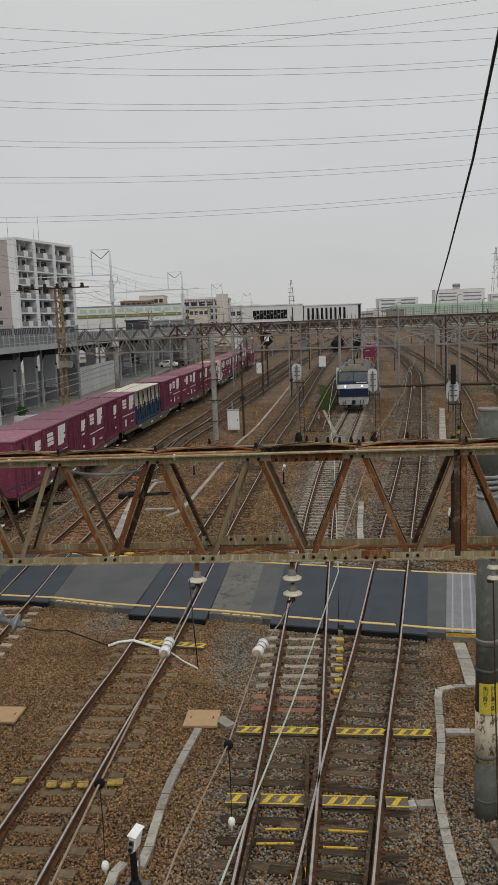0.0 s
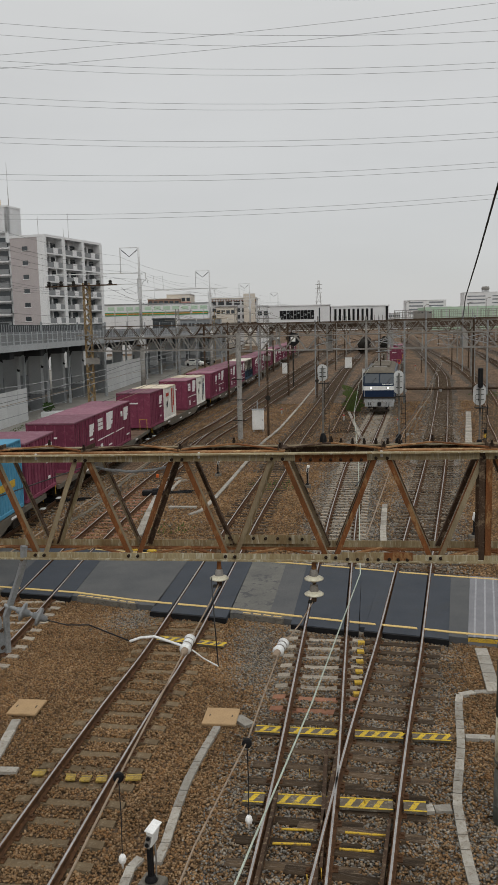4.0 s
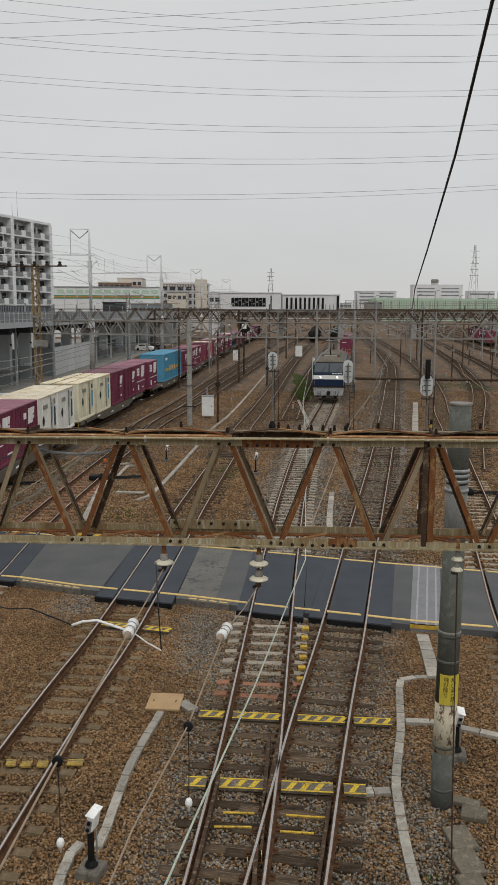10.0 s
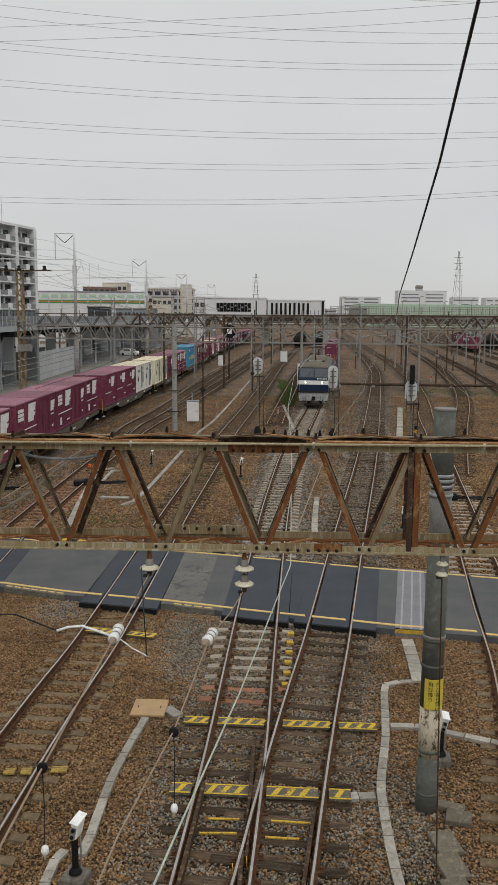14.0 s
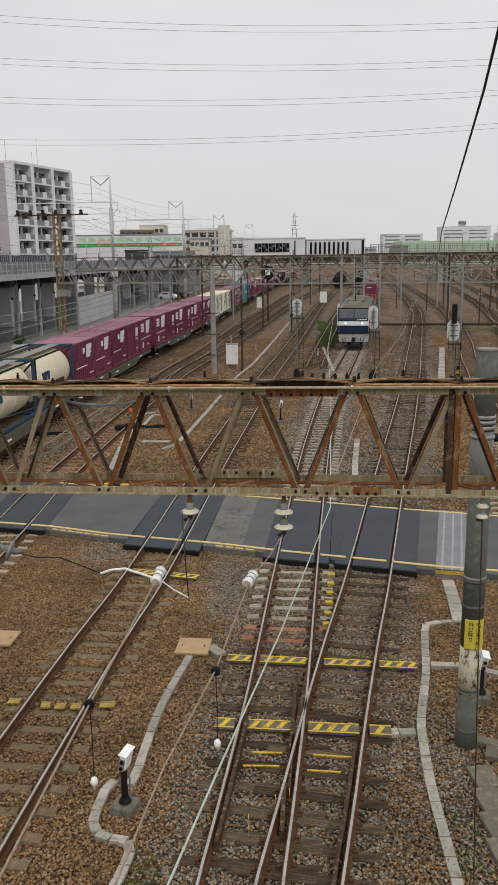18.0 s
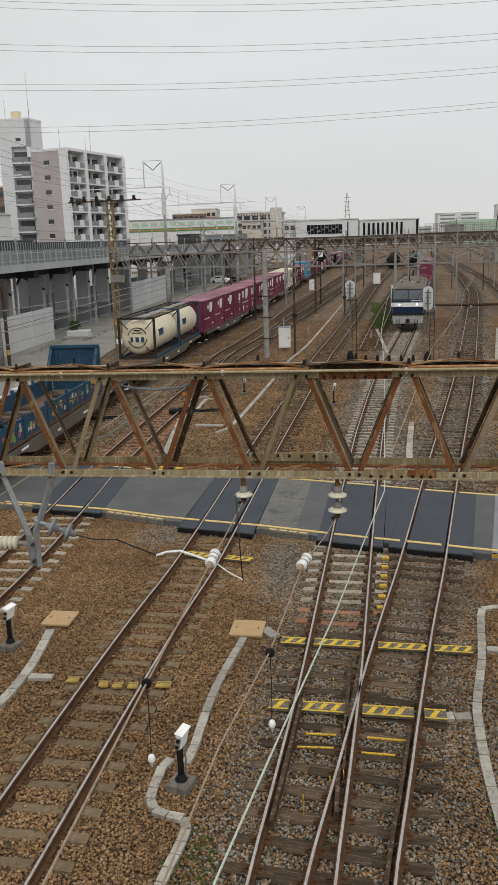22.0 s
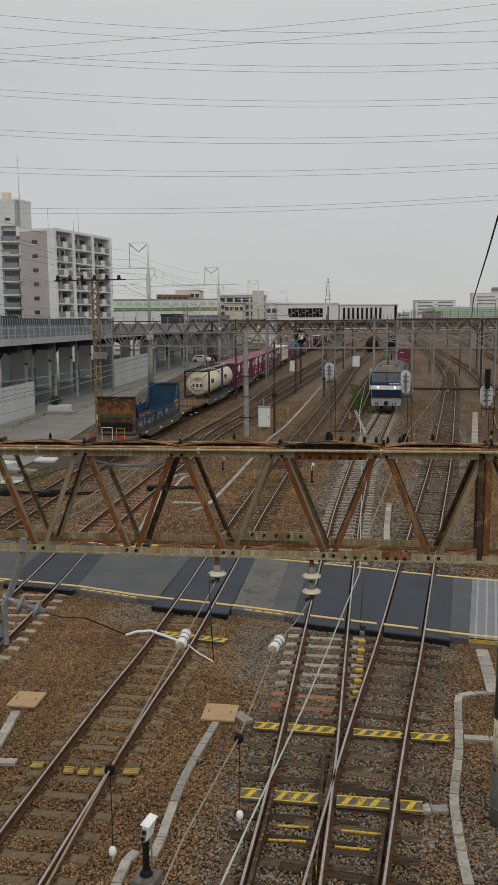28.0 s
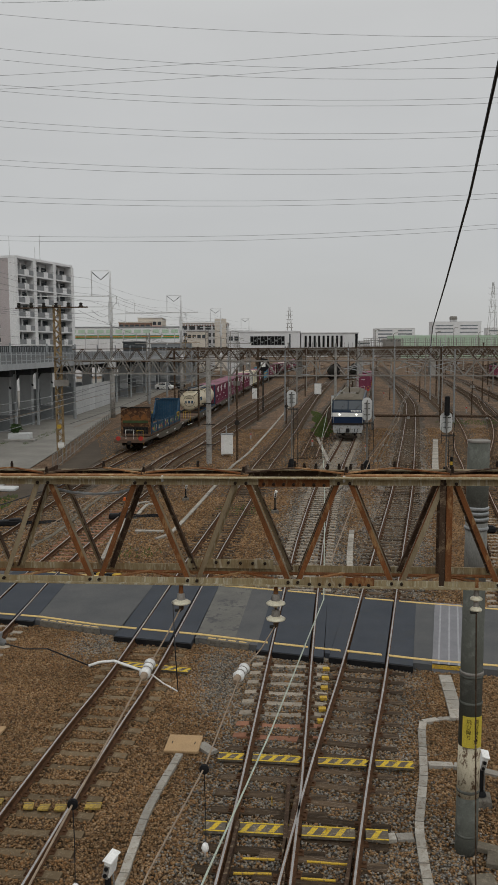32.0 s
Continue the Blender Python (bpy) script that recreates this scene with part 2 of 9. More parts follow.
M_RUSTSL = mat("rust_coated_sleeper", (0.27, 0.13, 0.08), (0.19, 0.1, 0.065), rough=0.9, scale=5, rnd=0.2)
M_BRNSL = mat("brown_concrete_sleeper", (0.16, 0.118, 0.07), (0.115, 0.083, 0.052), rough=0.9, scale=4, rnd=0.18, c3=(0.185, 0.145, 0.095))
M_ASPH_D = mat("dark_rubber_crossing_panel", (0.044, 0.05, 0.06), (0.058, 0.064, 0.074), rough=0.75, scale=0.8, fine=90, bump=0.1, c3=(0.052, 0.056, 0.062))
M_ASPH_M = mat("worn_asphalt", (0.082, 0.084, 0.086), (0.108, 0.108, 0.106), rough=0.88, scale=0.7, fine=140, bump=0.25)
M_ASPH_L = mat("pale_worn_asphalt", (0.15, 0.145, 0.13), (0.11, 0.108, 0.1), rough=0.9, scale=1.2, fine=120, bump=0.2, c3=(0.08, 0.08, 0.08))
M_CONC = mat("weathered_concrete", (0.33, 0.32, 0.30), (0.24, 0.23, 0.21), rough=0.9, scale=2.5, c3=(0.18, 0.17, 0.15))
M_CONC_P = mat("pale_concrete_walkway", (0.2, 0.2, 0.21), (0.16, 0.16, 0.17), rough=0.85, scale=2)
M_YELLOW = mat("worn_yellow_paint", (0.58, 0.38, 0.045), (0.4, 0.26, 0.045), rough=0.7, scale=7, c3=(0.2, 0.135, 0.06))
M_YBOARD = mat("flaking_yellow_paint", (0.56, 0.37, 0.045), (0.36, 0.24, 0.05), rough=0.8, scale=9, c3=(0.22, 0.155, 0.075))
M_YCREAM = mat("faded_yellow_line", (0.62, 0.44, 0.17), (0.5, 0.36, 0.15), rough=0.75, scale=7, c3=(0.42, 0.32, 0.16))
M_BLACK = mat("black_paint", (0.01, 0.01, 0.011), (0.018, 0.018, 0.018), rough=0.55, scale=5)
M_WHITE = mat("white_paint", (0.78, 0.78, 0.76), (0.66, 0.66, 0.63), rough=0.5, scale=5)
M_TRUSS = mat("weathered_olive_steel", (0.26, 0.215, 0.14), (0.13, 0.09, 0.05), rough=0.7, scale=0.8, fine=40, bump=0.12, stretch=(3, 3, 0.8))
M_CHORD = mat("streaked_olive_chord", (0.31, 0.265, 0.165), (0.19, 0.135, 0.065), rough=0.7, scale=1.5, fine=18, c3=(0.40, 0.375, 0.29), bump=0.1, stretch=(6, 6, 0.8))
M_CHORDG = mat("streaked_pale_grey_chord", (0.28, 0.235, 0.14), (0.17, 0.105, 0.048), rough=0.7, scale=1.5, fine=18, c3=(0.38, 0.34, 0.245), bump=0.1, stretch=(6, 6, 0.8))
M_RUSTOR = mat("bright_orange_rust", (0.27, 0.135, 0.058), (0.15, 0.068, 0.03), rough=0.85, scale=3, fine=40, c3=(0.38, 0.25, 0.13), bump=0.2)
M_BOLT = mat("black_bolt", (0.018, 0.013, 0.01), (0.03, 0.02, 0.014), rough=0.7, scale=20)
M_RUST = mat("rusted_red_steel", (0.185, 0.07, 0.026), (0.095, 0.044, 0.02), rough=0.85, scale=2.2, c3=(0.25, 0.145, 0.066), bump=0.2, stretch=(2.5, 2.5, 1))
# dark rust; on the foreground truss it also paints the shaded faces
M_RUSTDK_SHADE = mat("dark_rusted_and_shaded_steel", (0.04, 0.027, 0.019), (0.08, 0.049, 0.031), rough=0.85, scale=4, c3=(0.16, 0.12, 0.08))
M_GALV = mat("galvanised_steel", (0.31, 0.325, 0.33), (0.22, 0.228, 0.23), rough=0.55, metal=0.4, scale=5, fine=50)
M_GALV_D = mat("dull_galvanised_lattice", (0.26, 0.25, 0.23), (0.165, 0.15, 0.13), rough=0.7, metal=0.1, scale=2)
M_MAST = mat("grey_painted_concrete_mast", (0.105, 0.11, 0.095), (0.078, 0.08, 0.07), rough=0.7, scale=2, fine=60, c3=(0.13, 0.135, 0.12))
M_CREAMW = mat("peeling_cream_paint", (0.55, 0.50, 0.38), (0.46, 0.41, 0.30), rough=0.7, scale=3, c3=(0.10, 0.06, 0.035), stretch=(1.3, 1.3, 0.7))
M_PORC = mat("cream_porcelain", (0.62, 0.59, 0.46), (0.5, 0.46, 0.34), rough=0.3, scale=4, spec=0.5, bump=0.03)
M_PORCW = mat("white_porcelain", (0.70, 0.71, 0.70), (0.6, 0.6, 0.58), rough=0.35, scale=4, spec=0.5, bump=0.03)
M_WIRE_G = mat("verdigris_copper_wire", (0.42, 0.47, 0.40), (0.34, 0.38, 0.32), rough=0.6, scale=8, bump=0)
M_WIRE_B = mat("brown_stranded_wire", (0.30, 0.235, 0.17), (0.2, 0.15, 0.11), rough=0.7, scale=15, bump=0.1)
M_WIRE_D = mat("dark_cable", (0.02, 0.02, 0.021), (0.03, 0.03, 0.03), rough=0.5, scale=5, bump=0)
M_LINE = mat("grey_power_line", (0.26, 0.265, 0.27), (0.22, 0.225, 0.23), rough=0.7, scale=5, bump=0)
M_PURPLE = mat("maroon_container_paint", (0.17, 0.040, 0.07), (0.135, 0.034, 0.06), rough=0.6, scale=1.6, fine=40, bump=0.03, rnd=0.22, c3=(0.2, 0.062, 0.09))
M_CREAM = mat("cream_container_paint", (0.70, 0.66, 0.50), (0.6, 0.56, 0.42), rough=0.6, scale=1.2, rnd=0.08, bump=0.03)
M_CWHITE = mat("white_container_paint", (0.72, 0.71, 0.66), (0.6, 0.59, 0.54), rough=0.6, scale=1.2, rnd=0.08, bump=0.03)
M_SKYBLUE = mat("sky_blue_container_paint", (0.085, 0.27, 0.40), (0.07, 0.22, 0.33), rough=0.6, scale=1.3, bump=0.03)
M_NAVY = mat("navy_container_paint", (0.028, 0.07, 0.12), (0.02, 0.05, 0.088), rough=0.6, scale=1.3, c3=(0.045, 0.08, 0.11), bump=0.03)
M_BRWNC = mat("rusty_brown_container_paint", (0.1, 0.052, 0.03), (0.06, 0.034, 0.022), rough=0.75, scale=1.6, c3=(0.25, 0.13, 0.06))
M_DKOLV = mat("dark_grime_container", (0.036, 0.034, 0.03), (0.02, 0.019, 0.017), rough=0.8, scale=2)
M_WAGON = mat("grimy_wagon_grey", (0.125, 0.115, 0.095), (0.08, 0.07, 0.055), rough=0.8, scale=1.5, c3=(0.13, 0.09, 0.06))
M_DECK = mat("rusty_wagon_deck", (0.15, 0.098, 0.07), (0.09, 0.06, 0.045), rough=0.85, scale=1.8)
M_BOGIE = mat("oily_bogie", (0.022, 0.019, 0.016), (0.04, 0.031, 0.024), rough=0.8, scale=4)
M_LBLUE = mat("locomotive_blue", (0.014, 0.026, 0.058), (0.012, 0.022, 0.05), rough=0.45, scale=2, bump=0.02)
M_LCAB = mat("cab_front_blue_grey", (0.022, 0.034, 0.052), (0.018, 0.028, 0.042), rough=0.4, scale=2, bump=0.02)
M_LWHITE = mat("locomotive_white", (0.68, 0.68, 0.66), (0.58, 0.58, 0.55), rough=0.5, scale=2, bump=0.02)
M_LGREY = mat("locomotive_grey", (0.26, 0.27, 0.275), (0.2, 0.2, 0.2), rough=0.6, scale=2, bump=0.03)
M_LROOF = mat("brake_dust_roof", (0.15, 0.132, 0.105), (0.1, 0.087, 0.068), rough=0.8, scale=2)
M_GLASSD = glass("dark_window_glass", (0.035, 0.042, 0.047))
M_GLASSW = glass("cab_window_glass", (0.045, 0.056, 0.066), 0.12)
M_LAMP = glow("headlight_glow", (1.0, 0.96, 0.84), 3.0)
M_VIAD = mat("viaduct_grey_concrete", (0.46, 0.475, 0.48), (0.40, 0.41, 0.415), rough=0.85, scale=0.5, fine=20)
M_VIADL = mat("viaduct_fascia_concrete", (0.40, 0.42, 0.43), (0.33, 0.345, 0.35), rough=0.85, scale=0.5, fine=20)
M_PARAPET = mat("grey_parapet_panel", (0.24, 0.255, 0.262), (0.19, 0.2, 0.21), rough=0.7, scale=0.7, rnd=0.12)
M_LOUVRE = mat("dark_noise_louvre", (0.055, 0.06, 0.062), (0.04, 0.042, 0.045), rough=0.7, scale=1)
M_WALLW = mat("white_site_hoarding", (0.55, 0.565, 0.56), (0.48, 0.49, 0.49), rough=0.55, scale=0.5, rnd=0.06)
M_PINK = mat("pinkish_tile_wall", (0.40, 0.36, 0.355), (0.36, 0.325, 0.32), rough=0.75, scale=0.3, fine=12)
M_APTW = mat("white_apartment_render", (0.66, 0.66, 0.66), (0.6, 0.6, 0.6), rough=0.8, scale=0.2, fine=8)
M_APTG = mat("grey_apartment_render", (0.5, 0.5, 0.505), (0.45, 0.45, 0.455), rough=0.8, scale=0.2, fine=8)
M_APTT = mat("pale_tower_render", (0.6, 0.605, 0.61), (0.54, 0.545, 0.55), rough=0.8, scale=0.2, fine=8)
M_CREAMT = mat("cream_roof_tank", (0.66, 0.58, 0.4), (0.58, 0.5, 0.34), rough=0.7, scale=1)
M_RAILG = mat("balcony_rail_grey", (0.24, 0.25, 0.255), (0.2, 0.205, 0.21), rough=0.6, scale=1)
M_BROWNB = mat("brown_tile_building", (0.24, 0.15, 0.11), (0.19, 0.12, 0.09), rough=0.8, scale=0.3, fine=10)
M_BEIGE = mat("beige_building", (0.56, 0.51, 0.44), (0.5, 0.45, 0.385), rough=0.8, scale=0.3, fine=10)
M_GREENB = mat("pale_green_shed", (0.42, 0.55, 0.42), (0.38, 0.49, 0.39), rough=0.7, scale=0.2, fine=8)
M_GREEN = mat("green_stripe", (0.07, 0.26, 0.11), (0.06, 0.22, 0.1), rough=0.7, scale=0.5)
M_OCHRE = mat("ochre_building", (0.42, 0.25, 0.13), (0.36, 0.21, 0.11), rough=0.8, scale=0.3)
M_ORANGE = mat("orange_stripe", (0.58, 0.24, 0.06), (0.5, 0.2, 0.05), rough=0.7, scale=0.5)
M_RED = mat("red_paint", (0.42, 0.05, 0.035), (0.33, 0.045, 0.035), rough=0.6, scale=4)
M_GRASS = mat("weed_green", (0.075, 0.12, 0.03), (0.1, 0.125, 0.045), rough=0.9, scale=6, bump=0)
M_LEAF = mat("tree_leaf", (0.05, 0.085, 0.03), (0.035, 0.06, 0.022), rough=0.8, scale=2, bump=0)
M_TAN = mat("tan_frp_hatch", (0.40, 0.27, 0.145), (0.33, 0.225, 0.125), rough=0.75, scale=3)
M_STREET = mat("street_asphalt", (0.26, 0.25, 0.225), (0.18, 0.172, 0.155), rough=0.9, scale=0.3, fine=15)
M_SOIL = mat("dusty_soil", (0.19, 0.155, 0.11), (0.15, 0.115, 0.08), rough=0.95, scale=0.6, fine=15, bump=0.3)
M_DARKSOIL = mat("oily_soil", (0.07, 0.058, 0.046), (0.095, 0.078, 0.06), rough=0.95, scale=0.6, fine=15, bump=0.3)
M_FARHAZE = mat("far_hill_grey", (0.45, 0.48, 0.5), (0.42, 0.45, 0.47), rough=1, scale=0.02, bump=0)


# mesh building
class MB:
    """Collects vertices and faces of one mesh."""

    def __init__(self):
        self.v, self.f, self.m = [], [], []

    def quad(self, *p, mi=0):
        n = len(self.v)
        self.v += [tuple(q) for q in p]
        self.f.append(tuple(range(n, n + len(p))))
        self.m.append(mi)
        return self

    def raw(self, vs, fs, mi=0):
        n = len(self.v)
        self.v += [tuple(q) for q in vs]
        for f in fs:
            self.f.append(tuple(n + i for i in f))
            self.m.append(mi)
        return self

    def box(self, c, s, mi=0, rz=0.0, bev=0.0, m=None):
        hx, hy, hz = s[0] / 2, s[1] / 2, s[2] / 2
        b = min(bev, 0.45 * min(hx, hy, hz) * 2)
        if b <= 0:
            vs = [Vector((x * hx, y * hy, z * hz)) for z in (-1, 1) for y in (-1, 1) for x in (-1, 1)]
            fs = [(0, 2, 3, 1), (4, 5, 7, 6), (0, 1, 5, 4), (2, 6, 7, 3), (0, 4, 6, 2), (1, 3, 7, 5)]
        else:
            vs, idx = [], {}
            for z in (-1, 1):
                for y in (-1, 1):
                    for x in (-1, 1):
                        for a in range(3):
                            idx[x, y, z, a] = len(vs)
                            q = [x * (hx - b), y * (hy - b), z * (hz - b)]
                            q[a] = (x, y, z)[a] * (hx, hy, hz)[a]
                            vs.append(Vector(q))
            fs = []
            for a in range(3):
                o1, o2 = (a + 1) % 3, (a + 2) % 3
                for sg in (-1, 1):
                    loop = []
                    for d1, d2 in ((-1, -1), (1, -1), (1, 1), (-1, 1)):
                        k = [0, 0, 0]
                        k[a], k[o1], k[o2] = sg, d1, d2
                        loop.append(idx[(*k, a)])
                    fs.append(tuple(loop if sg > 0 else loop[::-1]))
                for d1 in (-1, 1):
                    for d2 in (-1, 1):
                        lo, hi = [0, 0, 0], [0, 0, 0]
                        lo[a], hi[a] = -1, 1
                        lo[o1] = hi[o1] = d1
                        lo[o2] = hi[o2] = d2
                        q = [idx[(*lo, o1)], idx[(*hi, o1)], idx[(*hi, o2)], idx[(*lo, o2)]]
                        fs.append(tuple(q if d1 * d2 < 0 else q[::-1]))
            for z in (-1, 1):
                for y in (-1, 1):
                    for x in (-1, 1):
                        q = [idx[x, y, z, a] for a in range(3)]
                        fs.append(tuple(q if x * y * z > 0 else q[::-1]))
        if m is None:
            m = Matrix.Translation(c) @ Matrix.Rotation(rz, 4, "Z")
        return self.raw([m @ q for q in vs], fs, mi)

    def cyl(self, p0, p1, r0, r1=None, n=10, mi=0, caps=True):
        r1 = r0 if r1 is None else r1
        p0, p1 = Vector(p0), Vector(p1)
        d = (p1 - p0).normalized()
        a = d.orthogonal().normalized()
        b = d.cross(a)
        vs = []
        for p, r in ((p0, r0), (p1, r1)):
            for k in range(n):
                t = 2 * math.pi * k / n
                vs.append(p + r * (math.cos(t) * a + math.sin(t) * b))
        fs = [(k, (k + 1) % n, n + (k + 1) % n, n + k) for k in range(n)]
        if caps:
            fs += [tuple(range(n))[::-1], tuple(range(n, 2 * n))]
        return self.raw(vs, fs, mi)

    def lathe(self, base, axis, prof, n=14, mi=0):
        """prof: (along, radius) pairs from one end to the other."""
        base, d = Vector(base), Vector(axis).normalized()
        a = d.orthogonal().normalized()
        b = d.cross(a)
        vs, fs = [], []
        for s, r in prof:
            for k in range(n):
                t = 2 * math.pi * k / n
                vs.append(base + s * d + r * (math.cos(t) * a + math.sin(t) * b))
        for i in range(len(prof) - 1):
            for k in range(n):
                fs.append((i * n + k, i * n + (k + 1) % n, (i + 1) * n + (k + 1) % n, (i + 1) * n + k))
        fs += [tuple(range(n))[::-1], tuple(range((len(prof) - 1) * n, len(prof) * n))]
        return self.raw(vs, fs, mi)

    def tube(self, pts, r, n=6, mi=0):
        pts = [Vector(p) for p in pts]
        vs, fs = [], []
        for i, p in enumerate(pts):
            d = (pts[min(i + 1, len(pts) - 1)] - pts[max(i - 1, 0)]).normalized()
            a = d.cross(Vector((0, 0, 1)))
            a = a.normalized() if a.length > 1e-4 else Vector((1, 0, 0))
            b = a.cross(d)
            for k in range(n):
                t = 2 * math.pi * k / n
                vs.append(p + r * (math.cos(t) * a + math.sin(t) * b))
        for i in range(len(pts) - 1):
            for k in range(n):
                fs.append((i * n + k, i * n + (k + 1) % n, (i + 1) * n + (k + 1) % n, (i + 1) * n + k))
        fs += [tuple(range(n))[::-1], tuple(range((len(pts) - 1) * n, len(pts) * n))]
        return self.raw(vs, fs, mi)

    def sweep(self, pts, prof, mis=None, closed=True):
        """Sweeps a profile of (side, up) points along a level path; mis: the material of each profile edge."""
        pts = [Vector(p) for p in pts]
        n = len(prof)
        vs = []
        for i, p in enumerate(pts):
            d = (pts[min(i + 1, len(pts) - 1)] - pts[max(i - 1, 0)])
            d.z = 0
            d.normalize()
            side = Vector((d.y, -d.x, 0))
            for u, w in prof:
                vs.append(p + side * u + Vector((0, 0, w)))
        base = len(self.v)
        self.v += [tuple(q) for q in vs]
        for i in range(len(pts) - 1):
            for k in range(n if closed else n - 1):
                k2 = (k + 1) % n
                self.f.append((base + i * n + k, base + (i + 1) * n + k, base + (i + 1) * n + k2, base + i * n + k2))
                self.m.append(mis[k] if mis else 0)
        if closed:
            self.f.append(tuple(base + k for k in range(n)))
            self.f.append(tuple(base + (len(pts) - 1) * n + k for k in range(n))[::-1])
            self.m += [mis[-1] if mis else 0] * 2
        return self

    def bar(self, p0, p1, w, h, mi=0, up=(0, 0, 1)):
        """A rectangular bar from p0 to p1."""
        p0, p1 = Vector(p0), Vector(p1)
        d = p1 - p0
        y = d.normalized()
        x = y.cross(Vector(up))
        x = x.normalized() if x.length > 1e-4 else Vector((1, 0, 0))
        z = x.cross(y)
        mm = Matrix((x, y, z)).transposed().to_4x4()
        mm.translation = (p0 + p1) / 2
        return self.box((0, 0, 0), (w, d.length, h), mi, m=mm)

    def angle(self, p0, p1, w, t, mi=0, up=(0, 0, 1), flip=1):
        """An L-section from p0 to p1: one leg along up, one across."""
        p0, p1 = Vector(p0), Vector(p1)
        y = (p1 - p0).normalized()
        x = y.cross(Vector(up))
        x = x.normalized() if x.length > 1e-4 else Vector((1, 0, 0))
        z = x.cross(y)
        prof = [(0, 0), (w * flip, 0), (w * flip, t), (t * flip, t), (t * flip, w), (0, w)]
        vs = [p + x * a + z * b for p in (p0, p1) for a, b in prof]
        n = 6
        fs = [(k, (k + 1) % n, n + (k + 1) % n, n + k) for k in range(n)] + [tuple(range(n))[::-1], tuple(range(n, 2 * n))]
        if flip < 0:
            fs = [f[::-1] for f in fs]
        return self.raw(vs, fs, mi)

    def mesh(self, name, mats, smooth=False):
        me = bpy.data.meshes.new(name)
        me.from_pydata(self.v, [], self.f)
        for q in mats if isinstance(mats, (list, tuple)) else [mats]:
            me.materials.append(q)
        me.polygons.foreach_set("material_index", self.m)
        if smooth:
            me.polygons.foreach_set("use_smooth", [True] * len(self.f))
        me.update()
        return me


def part(name, mb, mats, parent=None, label="", smooth=False, m=None):
    ob = new(name, mb.mesh(name, mats, smooth) if isinstance(mb, MB) else mb)
    if parent is not None:
        ob.parent = parent
    if m is not None:
        ob.matrix_basis = m
    if label:
        tagged(ob, label)
    return ob


def thing(name, label, category, group="", kind="", at=None):
    ob = new(name)
    tagged(ob, label, category, group, kind)
    if at is not None:
        ob.matrix_basis = at
    return ob


def smooth_path(knots, step=1.0):
    """A Catmull-Rom curve through (x, y) knots, as evenly stepped points with running length."""
    k = [np.array(p, float) for p in knots]
    k = [2 * k[0] - k[1]] + k + [2 * k[-1] - k[-2]]
    out = []
    for i in range(1, len(k) - 2):
        a, b, c, d = k[i - 1 : i + 3]
        n = max(4, int(np.linalg.norm(c - b) / 0.25))
        for j in range(n):
            t = j / n
            out.append(0.5 * ((2 * b) + (c - a) * t + (2 * a - 5 * b + 4 * c - d) * t * t + (3 * b - a - 3 * c + d) * t**3))
    out.append(k[-2])
    out = np.array(out)
    run = np.r_[0, np.cumsum(np.linalg.norm(np.diff(out, axis=0), axis=1))]
    s = np.arange(0, run[-1], step)
    return np.stack([np.interp(s, run, out[:, 0]), np.interp(s, run, out[:, 1])], 1), s


class Line:
    """A track's centre line, read by distance along it."""

    def __init__(self, knots):
        (xa, ya), (xb, yb) = knots[:2]
        knots = [(xa - (xb - xa) * k, ya - (yb - ya) * k) for k in (4, 3, 2, 1)] + list(knots)
        (xa, ya), (xb, yb) = knots[-2:]
        knots = list(knots) + [(xb + (xb - xa) / (yb - ya) * d, yb + d) for d in (140, 380)]
        self.p, self.s = smooth_path(knots, 0.25)

    def at(self, s):
        return float(np.interp(s, self.s, self.p[:, 0])), float(np.interp(s, self.s, self.p[:, 1]))

    def heading(self, s, d=1.0):
        a, b = self.at(s - d), self.at(s + d)
        return math.atan2(-(b[0] - a[0]), b[1] - a[1])

    def s_of_y(self, y):
        return float(np.interp(y, self.p[:, 1], self.s))

    def x_of_y(self, y):
        return float(np.interp(y, self.p[:, 1], self.p[:, 0]))
# ---- ground ----
RAIL_Z = 0.17
g = MB()
nx, ny = 60, 90
gx = [-2500, -900, -300] + list(np.linspace(-120, 120, nx - 6)) + [300, 900, 2500]
gy = [-400, -100] + list(np.linspace(0, 150, ny - 6)) + [300, 700, 1600, 4000]
verts = [(x, y, -0.045) for y in gy for x in gx]
faces = [(j * nx + i, j * nx + i + 1, (j + 1) * nx + i + 1, (j + 1) * nx + i) for j in range(ny - 1) for i in range(nx - 1)]
g.raw(verts, faces)
ground = part("ground", g, M_GROUND)
tagged(ground, "brown crushed stone ballast ground of a railway yard", "ground", kind="structure")


def flat(name, poly, z, material, label, cat="ground", thick=0.03):
    mb = MB()
    n = len(poly)
    mb.raw([(x, y, z - thick) for x, y in poly] + [(x, y, z) for x, y in poly], [tuple(range(n, 2 * n))] + [(k, (k + 1) % n, n + (k + 1) % n, n + k) for k in range(n)])
    return tagged(part(name, mb, material), label, cat, kind="structure")


